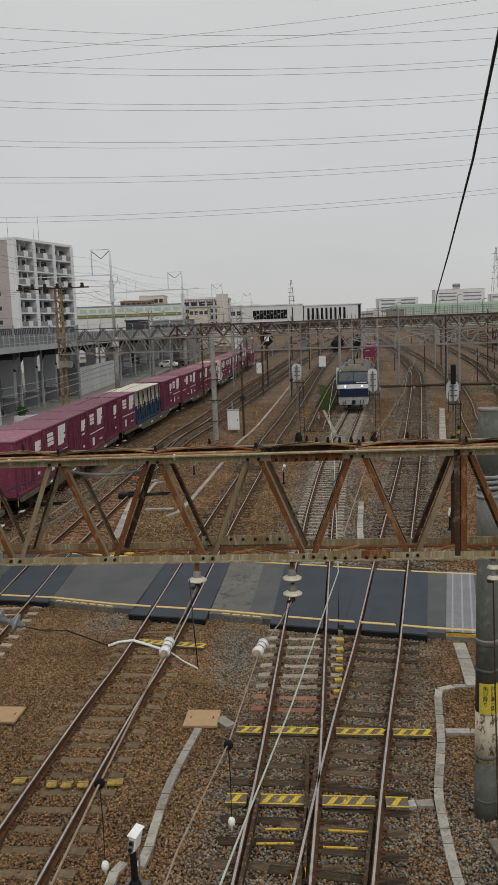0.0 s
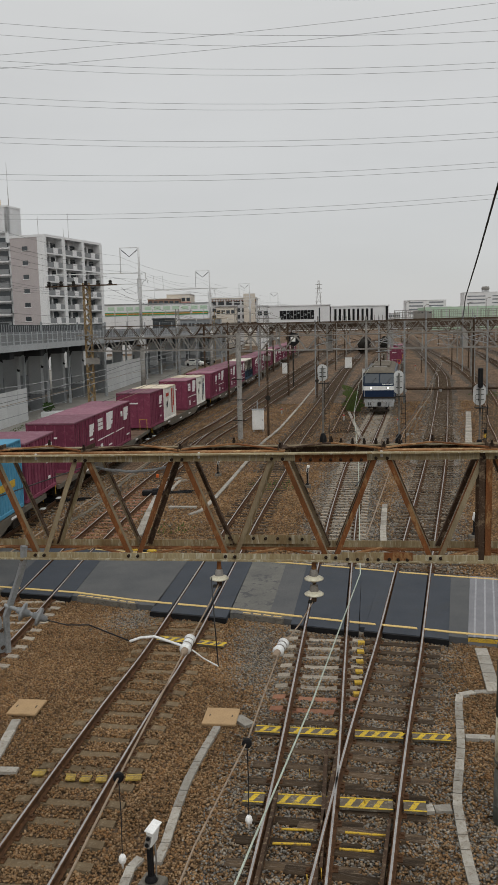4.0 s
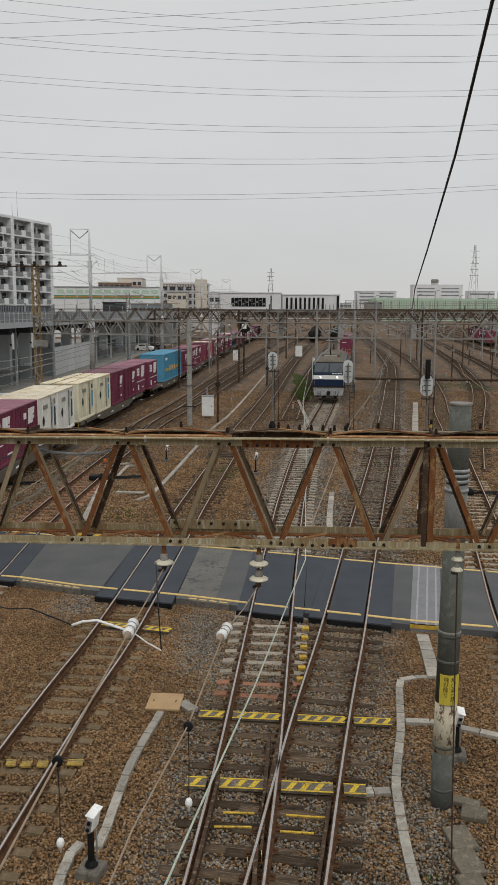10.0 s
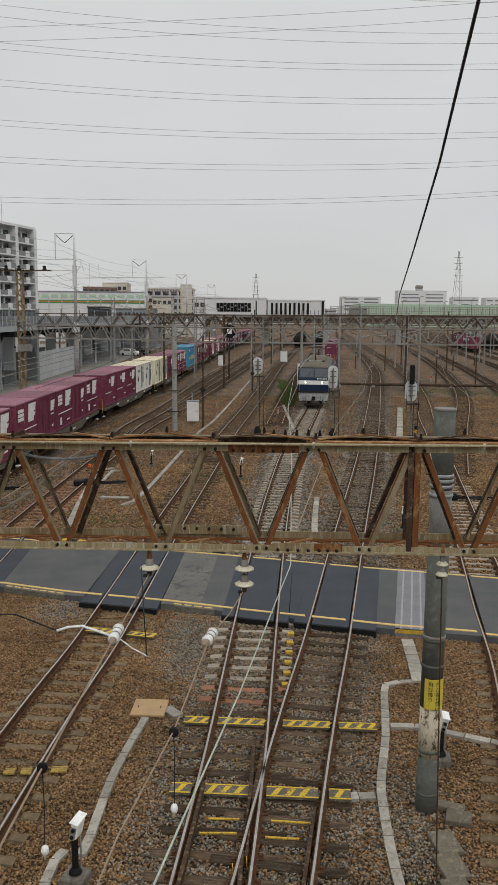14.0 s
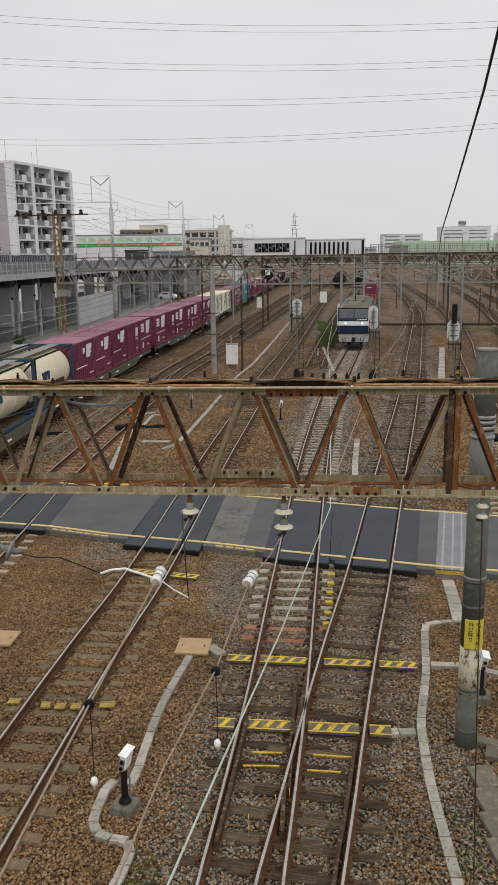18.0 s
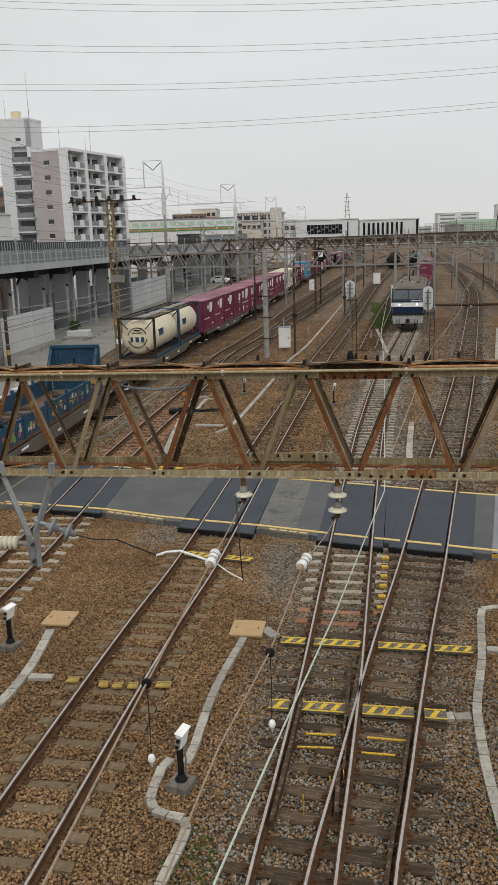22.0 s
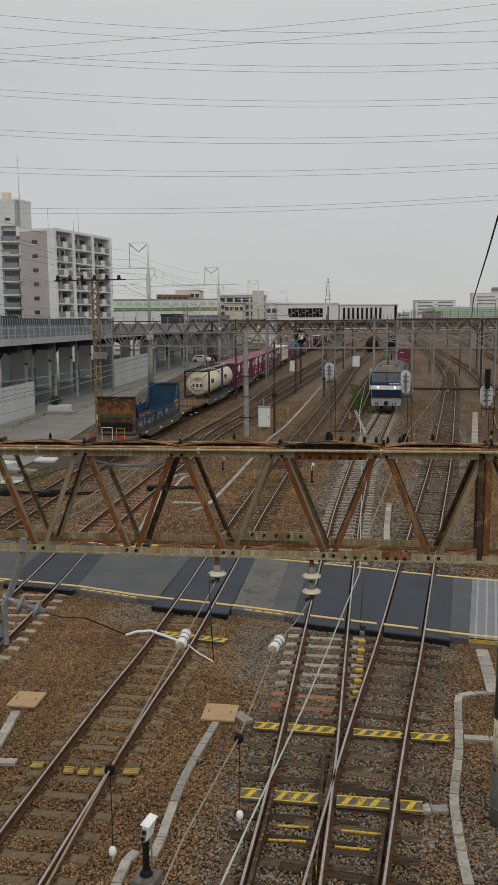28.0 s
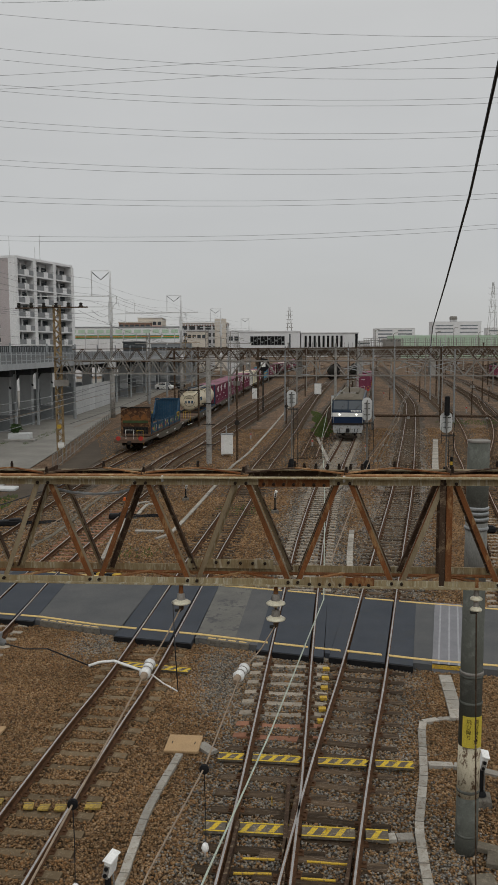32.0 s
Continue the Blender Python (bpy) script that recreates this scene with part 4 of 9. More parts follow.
# splice plates and bolts
bolt = MB().cyl((0, 0, 0), (0, -0.022, 0), 0.0155, n=6)
bolt.cyl((0, -0.02, 0), (0, -0.036, 0), 0.009, n=6)
BOLT = bolt.mesh("bolt", M_BOLT)
upbolt = MB().cyl((0, 0, -0.01), (0, 0, 0.022), 0.016, n=6)
upbolt.cyl((0, 0, 0.02), (0, 0, 0.045), 0.011, n=6)
UPBOLT = upbolt.mesh("bolt", M_BOLT)


def add_bolt(x, z, off=-0.012):
    p = tpt(x, z, off)
    part("bolt", BOLT, None, truss, m=pose(p.x, p.y, p.z, 0, 0, -7.4))


for x0, x1, zf, dz, mm in ((0.2, 0.85, TOP, -0.048, M_RUST), (0.62, 1.0, BOT, 0.042, M_CHORDG), (1.0, 1.26, BOT, 0.042, M_RUST)):
    part("splice_plate", MB().bar(tpt(x0, zf(x0) + dz, -0.016), tpt(x1, zf(x1) + dz, -0.016), 0.012, 0.086), mm, truss, "bolted splice plate with rust")
    n = max(3, round((x1 - x0) / 0.095))
    for k in range(n):
        add_bolt(x0 + 0.05 + k * (x1 - x0 - 0.1) / (n - 1), zf(x0) + dz - 0.018, -0.024)
part("splice_plate", MB().bar(tpt(-0.55, BOT(0) + 0.09, DEPTH - 0.03), tpt(0.3, BOT(0) + 0.1, DEPTH - 0.03), 0.012, 0.09), M_CHORDG, truss, "rear splice plate with a row of bolts")
for k in range(7):
    add_bolt(-0.5 + 0.12 * k, BOT(0) + 0.11, DEPTH - 0.045)
for x in tn:
    if X0 < x < X1:
        add_bolt(x - 0.05, TOP(x) - 0.06)
        add_bolt(x + 0.05, TOP(x) - 0.06)
for x in bn:
    if X0 < x < X1:
        add_bolt(x - 0.045, BOT(x) + 0.035)
        add_bolt(x + 0.045, BOT(x) + 0.035)
for x in tn:
    for bx, off, dz in ((x + 0.4725, DEPTH - 0.02, 0.044), (x + 0.02, 0.04, 0.04)):
        q = tpt(bx, TOP(bx) + dz, off)
        part("bolt", UPBOLT, None, truss, m=pose(*q))
for k in range(6):
    q = tpt(0.6 + 0.11 * k, TOP(1) + 0.02, DEPTH - 0.03)
    part("bolt", UPBOLT, None, truss, m=pose(*q))
for x in (-7.0, 6.9):
    p = TX(x, DEPTH / 2)
    part("leg", MB().cyl((p.x, p.y, -0.2), (p.x, p.y, TOP(x) + 0.2), 0.17, 0.13, 16), M_MAST, truss, "round grey mast of the gantry")

# ---- concrete mast with the yellow warning plate ----
M_MASTC = mat("bare_concrete_shaft", (0.2, 0.2, 0.185), (0.14, 0.14, 0.13), rough=0.85, scale=1.5, fine=40, c3=(0.24, 0.235, 0.21), stretch=(2, 2, 0.6))
MX, MY = 3.74, 12.78
mast = thing("concrete_mast", "grey concrete catenary mast with yellow warning plate and peeling paint", "mast", at=pose(MX, MY, 0, 0, 0.3, 0))
part("shaft", MB().lathe((0, 0, -0.3), (0, 0, 1), [(0, 0.185), (1.27, 0.18)], 24), M_MAST, mast, smooth=True)
part("painted_band", MB().lathe((0, 0, 0.97), (0, 0, 1), [(0, 0.182), (0.88, 0.18)], 24), M_CREAMW, mast, "peeling cream and black paint band", smooth=True)
part("shaft", MB().lathe((0, 0, 1.85), (0, 0, 1), [(0, 0.18), (2.71, 0.172)], 24), M_MAST, mast, smooth=True)
part("shaft", MB().lathe((0, 0, 4.56), (0, 0, 1), [(0, 0.172), (0.98, 0.171)], 24), M_MASTC, mast, "bare grey concrete upper shaft", smooth=True)
part("shaft", MB().lathe((0, 0, 5.54), (0, 0, 1), [(0, 0.171), (1.27, 0.17)], 24), M_MAST, mast, smooth=True)
part("top_cap", MB().lathe((0, 0, 6.81), (0, 0, 1), [(0, 0.176), (0.02, 0.178), (0.035, 0.172), (0.036, 0.02)], 24), M_GALV_D, mast, "flat steel top cap")
for z in (0.28, 1.05, 2.55, 3.0, 3.05, 5.42, 5.57, 5.66, 5.74):
    part("band", MB().lathe((0, 0, z), (0, 0, 1), [(0, 0.183), (0.02, 0.19), (0.04, 0.19), (0.055, 0.18)], 24), M_GALV if z > 5 else (M_GALV_D if z > 3 else M_MAST), mast, smooth=True)
plate = MB()
n = 8
for i in range(n):
    a0, a1 = math.radians(-90 - 52 + 104 * i / n), math.radians(-90 - 52 + 104 * (i + 1) / n)
    r0, r1 = 0.19, 0.198
    q = [(r * math.cos(a), r * math.sin(a), z) for z in (1.86, 2.38) for a, r in ((a0, r0), (a1, r0), (a1, r1), (a0, r1))]
    plate.raw(q, [(2, 3, 7, 6), (0, 1, 5, 4)[::-1], (4, 5, 6, 7), (0, 3, 2, 1)] + ([(3, 0, 4, 7)] if i == 0 else []) + ([(1, 2, 6, 5)] if i == n - 1 else []))
sign = part("warning_plate", plate, mat("yellow_enamel", (0.6, 0.49, 0.07), (0.54, 0.43, 0.06), rough=0.45, scale=5, bump=0.02), mast, "yellow enamel warning plate with black Japanese lettering")


def lettering(chars, x, z, size, parent, y=-0.2, material=None):
    for i, ch in enumerate(chars):
        cu = bpy.data.curves.new("lettering", "FONT")
        cu.body = ch
        cu.size = size
        cu.align_x = "CENTER"
        cu.extrude = 0.0006
        tmp = bpy.data.objects.new("tmp", cu)
        scene.collection.objects.link(tmp)
        me = bpy.data.meshes.new_from_object(tmp.evaluated_get(bpy.context.evaluated_depsgraph_get()))
        bpy.data.objects.remove(tmp)
        me.materials.clear()
        me.materials.append(material or M_BLACK)
        yy = y
        if y is not None and abs(y + 0.2) < 1e-6:
            yy = -math.sqrt(max(0.001, 0.2 * 0.2 - x * x))
        turn = math.degrees(math.atan2(x, -yy)) if abs(y + 0.2) < 1e-6 else 0
        part("lettering", me, None, parent, m=pose(x, yy, z - i * size * 1.02, 90, 0, turn))


lettering("飛び乗り", 0.05, 2.27, 0.088, sign)
lettering("飛び降り", -0.07, 2.27, 0.088, sign)
lettering("禁止", 0.045, 1.935, 0.085, sign)

# ---- freight train ----
V_KNOTS = [(0, 11.8), (4, 10.9), (8, 10.0), (10, 9.2), (12.75, 8.0), (16, 6.4), (19, 5.4), (21, 4.75), (24, 4.2), (28, 3.95), (32, 4.0)]
_t = np.linspace(0, 32, 3201)
_v = np.interp(_t, *zip(*V_KNOTS))
_s = np.r_[0, np.cumsum((_v[1:] + _v[:-1]) / 2 * 0.01)]


def run_at(t):
    return float(np.interp(t, _t, _s))


DUSTY = {
    "maroon_container_paint": mat("dusty_maroon_roof", (0.24, 0.115, 0.15), (0.18, 0.075, 0.105), rough=0.7, scale=1.2, fine=30, rnd=0.25, c3=(0.27, 0.16, 0.18), bump=0.03),
    "cream_container_paint": mat("grimy_cream_roof", (0.66, 0.61, 0.47), (0.5, 0.42, 0.28), rough=0.7, scale=0.8, rnd=0.15, c3=(0.46, 0.36, 0.22), bump=0.03),
    "white_container_paint": mat("grimy_white_roof", (0.64, 0.6, 0.5), (0.46, 0.38, 0.26), rough=0.7, scale=0.8, rnd=0.15, c3=(0.42, 0.33, 0.2), bump=0.03),
}


def container_base(name, label, length, material, height=2.5, width=2.45, group="containers on the freight train", ribs=10, ends=True):
    c = thing(name, label, "container", group)
    body = MB()
    body.box((0, 0, height / 2), (width - 0.1, length - 0.08, height - 0.12), 0)
    part("body", body, material, c)
    part("roof", MB().box((0, 0, height - 0.045), (width, length, 0.09), bev=0.02), DUSTY.get(material.name, material), c, "dusty container roof")
    part("floor_frame", MB().box((0, 0, 0.08), (width, length, 0.16), bev=0.02), material, c)
    for sx in (-1, 1):
        for sy in (-1, 1):
            part("corner_post", MB().box((sx * (width / 2 - 0.05), sy * (length / 2 - 0.05), height / 2), (0.1, 0.1, height - 0.1), bev=0.015), material, c)
    for sx in (-1, 1):
        mb = MB()
        for k in range(1, ribs):
            mb.box((sx * (width / 2 - 0.04), -length / 2 + length * k / ribs, height / 2), (0.03, 0.05, height - 0.25))
        part("side_ribs", mb, material, c)
    if ends:
        for sy in (-1, 1):
            mb = MB()
            for k in range(1, 5):
                mb.box((-width / 2 + width * k / 5, sy * (length / 2 - 0.03), height / 2), (0.05, 0.03, height - 0.3))
            part("end_ribs", mb, material, c)
    return c


def side_mark(c, width, y0, y1, z0, z1, material, name="marking", skew=0.0, both=True):
    for sx in (-1, 1) if both else (1,):
        x = sx * (width / 2 + 0.0)
        mb = MB()
        d = 0.012 * sx
        a, b = (y0, y1)
        q = [(x, a, z0), (x, b, z0), (x, b + skew, z1), (x, a + skew, z1)]
        q2 = [(x - 2 * d, yy, zz) for _, yy, zz in q]
        fs = [(0, 1, 2, 3), (7, 6, 5, 4), (0, 4, 5, 1), (1, 5, 6, 2), (2, 6, 7, 3), (3, 7, 4, 0)]
        mb.raw(q + q2, fs if sx > 0 else [f[::-1] for f in fs])
        part(name, mb, material, c)


M_MARK = mat("white_marking", (0.74, 0.73, 0.72), (0.62, 0.6, 0.6), rough=0.6, scale=6, bump=0)


def logo(c, w, y, z, s):
    """Three slanted white strokes in place of the operator's mark."""
    for k, (dy, zz0, zz1, ww) in enumerate([(0, 0, 1, 0.32), (0.36, 0, 1, 0.26), (0.66, 0, 1, 0.14), (0.82, 0.55, 1, 0.28), (0.82, 0.25, 0.45, 0.2)]):
        side_mark(c, w, y + dy * s, y + (dy + ww) * s, z + zz0 * s * 0.8, z + zz1 * s * 0.8, M_MARK, "logo_stroke", skew=0.12 * s)


CL = 3.95
protos = {}


def maroon(kind):
    lab = {
        "a": "maroon ribbed freight container with white operator mark and stripe",
        "b": "maroon freight container with small white mark at one end",
        "c": "maroon freight container with white label panel and operator mark",
    }[kind]
    c = container_base("freight_container", lab, CL, M_PURPLE)
    w = 2.45
    if kind == "a":
        logo(c, w, 0.3, 1.45, 0.95)
        side_mark(c, w, -0.4, 0.0, 1.75, 2.05, M_MARK, "label_bar")
        side_mark(c, w, -1.7, 0.3, 0.99, 1.04, M_MARK, "stripe", skew=0.0)
        side_mark(c, w, 0.9, 1.6, 0.45, 0.52, M_MARK, "small_text_bar")
    elif kind == "b":
        logo(c, w, 0.7, 1.45, 0.75)
        side_mark(c, w, 0.75, 1.35, 1.22, 1.3, M_MARK, "small_text_bar")
        side_mark(c, w, 0.9, 1.2, 0.5, 0.62, M_MARK, "small_text_bar")
        for yy in (-0.95, 0.15, 0.35):
            side_mark(c, w + 0.03, yy, yy + 0.05, 0.2, 2.35, M_PURPLE, "lock_rod")
    else:
        for k in range(3):
            side_mark(c, w, -1.5, -0.55, 1.55 + 0.22 * k, 1.72 + 0.22 * k, M_MARK, "label_bar")
        logo(c, w, 0.25, 1.35, 1.2)
        side_mark(c, w, -1.6, 1.8, 1.0, 1.05, M_MARK, "stripe", skew=0.05)
        side_mark(c, w, -1.1, -0.7, 0.3, 0.75, M_MARK, "label_bar")
        side_mark(c, w, 0.6, 1.3, 0.42, 0.5, M_MARK, "small_text_bar")
    for sy in (-1, 1):
        part("end_mark", MB().box((0, sy * (CL / 2 + 0.003), 1.75), (0.7, 0.01, 0.09)), M_MARK, c)
    return c


def cream(kind):
    c = container_base("refrigerated_container", "cream refrigerated container with blue side bars" if kind != "r" else "white freight container with red and black markings", CL, M_CREAM if kind == "c" else M_CWHITE, ribs=4)
    w = 2.45
    bl = M_NAVY
    if kind == "r":
        side_mark(c, w, 0.6, 0.8, 0.4, 2.3, M_RED, "red_bar")
        side_mark(c, w, 1.1, 1.3, 0.9, 2.3, M_RED, "red_bar")
        side_mark(c, w, -1.2, -0.4, 1.8, 2.05, M_RED, "text_bar")
    else:
        side_mark(c, w, 1.3, 1.52, 0.7, 1.75, M_SKYBLUE if kind == "c" else bl, "blue_bar")
        side_mark(c, w, 1.3, 1.52, 1.9, 2.2, bl if kind == "c" else M_GALV_D, "blue_bar")
        side_mark(c, w, -0.9, -0.1, 1.8, 2.02, M_GALV_D, "text_bar")
        side_mark(c, w + 0.01, 0.62, 0.66, 0.2, 2.35, M_DKOLV, "door_seam")
        side_mark(c, w + 0.03, 0.8, 0.84, 0.2, 2.3, M_GALV, "lock_rod")
    for k in range(5):
        side_mark(c, w, -1.1 + 0.05 * abs(k - 2), -0.75 - 0.05 * abs(k - 2), 0.95 + 0.1 * k, 1.05 + 0.1 * k, M_BLACK, "placard_piece")
    return c


def tank():
    c = thing("tank_container", "cream cylindrical tank container in a dark blue frame", "container", "containers on the freight train")
    L, w, h = 6.85, 2.44, 2.6
    for sy in (-1, 1):
        y = sy * (L / 2 - 0.07)
        for sx in (-1, 1):
            part("frame_post", MB().box((sx * (w / 2 - 0.07), y, h / 2), (0.14, 0.14, h), bev=0.02), M_NAVY if sy > 0 else M_DKOLV, c)
            part("frame_brace", MB().bar((sx * (w / 2 - 0.1), y, 0.15), (sx * 0.55, y, 0.75), 0.07, 0.05), M_DKOLV, c)
            part("frame_brace", MB().bar((sx * (w / 2 - 0.1), y, h - 0.15), (sx * 0.55, y, h - 0.75), 0.07, 0.05), M_DKOLV, c)
        for z in (0.07, h - 0.07):
            part("frame_beam", MB().box((0, y, z), (w - 0.28, 0.12, 0.13), bev=0.015), M_NAVY if sy > 0 else M_DKOLV, c)
    for sx in (-1, 1):
        part("side_rail", MB().box((sx * (w / 2 - 0.06), 0, 0.07), (0.1, L - 0.28, 0.13), bev=0.015), M_NAVY, c)
        part("top_rail", MB().box((sx * (w / 2 - 0.05), 0, h - 0.05), (0.07, L - 0.28, 0.08)), M_DKOLV, c)
    r = 1.12
    prof = [(0, 0.25), (0.05, 0.6), (0.13, 0.92), (0.24, 1.06), (0.38, r)] + [(L - 0.3 - 0.38, r), (L - 0.3 - 0.24, 1.06), (L - 0.3 - 0.13, 0.92), (L - 0.3 - 0.05, 0.6), (L - 0.3, 0.25)]
    tk = part("tank", MB().lathe((0, -L / 2 + 0.15, 1.33), (0, 1, 0), prof, 32), mat("cream_tank_paint", (0.68, 0.6, 0.44), (0.6, 0.53, 0.39), rough=0.5, scale=1.0, bump=0.02), c, "glossy cream pressure vessel", smooth=True)
    for y in (-2.2, -0.8, 0.8, 2.2):
        part("tank_band", MB().lathe((0, y - 0.03, 1.33), (0, 1, 0), [(0, r + 0.002), (0.01, r + 0.012), (0.05, r + 0.012), (0.06, r + 0.002)], 32), M_CWHITE, tk, smooth=True)
    part("walkway", MB().box((0.25, 0, h - 0.02), (0.6, L - 0.6, 0.03)), M_GALV_D, c, "grimy roof walkway")
    part("walkway", MB().box((-0.6, 0, h - 0.03), (0.35, L - 0.6, 0.03)), M_DKOLV, c)
    # end mark: ring and bars
    ring = MB()
    for k in range(40):
        if k % 20 in (0, 1, 19):
            continue
        a0, a1 = 2 * math.pi * k / 40, 2 * math.pi * (k + 1) / 40
        q = [(rr * math.cos(a), -L / 2 + 0.13 + (0.0 if rr < 0.7 else 0.0), 1.33 + rr * math.sin(a)) for a, rr in ((a0, 0.60), (a1, 0.60), (a1, 0.63), (a0, 0.63))]
        ring.raw(q + [(x, y + 0.08, z) for x, y, z in q], [(0, 1, 2, 3), (0, 4, 5, 1), (2, 6, 7, 3)])
    part("end_ring", ring, M_BLACK, tk)
    for k, (x0, wd, hh) in enumerate([(-0.46, 0.2, 0.3), (-0.14, 0.28, 0.3), (0.22, 0.26, 0.3)]):
        part("end_letter_bar", MB().box((x0 + wd / 2, -L / 2 + 0.12, 1.2), (wd * 0.8, 0.03, hh), bev=0.01), M_NAVY, tk)
    for z, wd in ((1.62, 0.6), (1.78, 0.4)):
        part("end_text_bar", MB().box((0, -L / 2 + 0.14, z), (wd, 0.05, 0.05)), M_BLACK, tk)
    for sx in (-1, 1):
        for dy, wd in ((-1.9, 0.28), (-1.5, 0.34), (-1.05, 0.3)):
            part("side_letter_bar", MB().box((sx * (r * 0.985), dy, 1.5), (0.06, wd, 0.42)), M_NAVY, tk)
    return c


def sky_blue():
    L = 11.0
    c = container_base("long_container", "long sky-blue freight container with a yellow stripe", L, M_SKYBLUE, height=2.75, ribs=40)
    side_mark(c, 2.45, -4.9, -3.0, 1.0, 1.28, M_YELLOW, "yellow_stripe", skew=0.0)
    side_mark(c, 2.45, 1.6, 4.6, 1.0, 1.28, M_YELLOW, "yellow_stripe", skew=0.0)
    for y in (-2.4, -1.0, 0.4):
        side_mark(c, 2.45, y, y + 0.7, 0.95, 1.45, M_YCREAM, "letter_bar")
    side_mark(c, 2.45, -4.6, -3.6, 2.1, 2.35, M_WHITE, "text_bar")
    return c


def tarp_box():
    c = container_base("tarpaulin_container", "navy open-top container under a slack off-white tarpaulin", 4.1, M_NAVY, height=1.35, ribs=6)
    rr = random.Random(3)
    nx, ny = 10, 14
    vs = []
    for j in range(ny):
        for i in range(nx):
            x, y = -1.2 + 2.4 * i / (nx - 1), -2.0 + 4.0 * j / (ny - 1)
            e = min(i, nx - 1 - i, j, ny - 1 - j)
            vs.append((x, y, 2.5 + 0.06 * noise.noise((x * 2, y * 2, 1)) + (-0.05 if e == 0 else 0.0)))
    top = [(j * nx + i, j * nx + i + 1, (j + 1) * nx + i + 1, (j + 1) * nx + i) for j in range(ny - 1) for i in range(nx - 1)]
    ring = [j * nx for j in range(ny)][::-1] + list(range(1, nx)) + [j * nx + nx - 1 for j in range(1, ny)] + [(ny - 1) * nx + i for i in range(nx - 2, 0, -1)]
    mb = MB().raw(vs, top)
    base = len(mb.v)
    for k, r in enumerate(ring):
        x, y, z = vs[r]
        mb.v.append((x * 1.02, y * 1.01, 1.25 + 0.2 * math.sin(k * 1.3) + rr.uniform(-0.1, 0.1)))
    n = len(ring)
    for k in range(n):
        mb.f.append((ring[k], ring[(k + 1) % n], base + (k + 1) % n, base + k))
        mb.m.append(0)
    part("tarpaulin", mb, mat("off_white_tarpaulin", (0.6, 0.57, 0.48), (0.5, 0.47, 0.39), rough=0.7, scale=2), c, "slack off-white tarpaulin", smooth=True)
    for y in (-1.5, 0, 1.5):
        part("strap", MB().bar((1.27, y - 0.5, 0.3), (1.25, y, 2.4), 0.05, 0.02), M_DKOLV, c)
        part("strap", MB().bar((1.27, y + 0.5, 0.3), (1.25, y, 2.4), 0.05, 0.02), M_DKOLV, c)
    return c


M_FLOWER = {k: mat("flower_" + k, c, rough=0.7, scale=8, stain=0.5) for k, c in (("yellow", (0.42, 0.33, 0.1)), ("red", (0.36, 0.1, 0.08)), ("white", (0.45, 0.43, 0.37)), ("orange", (0.38, 0.18, 0.08)), ("green", (0.16, 0.3, 0.09)))}


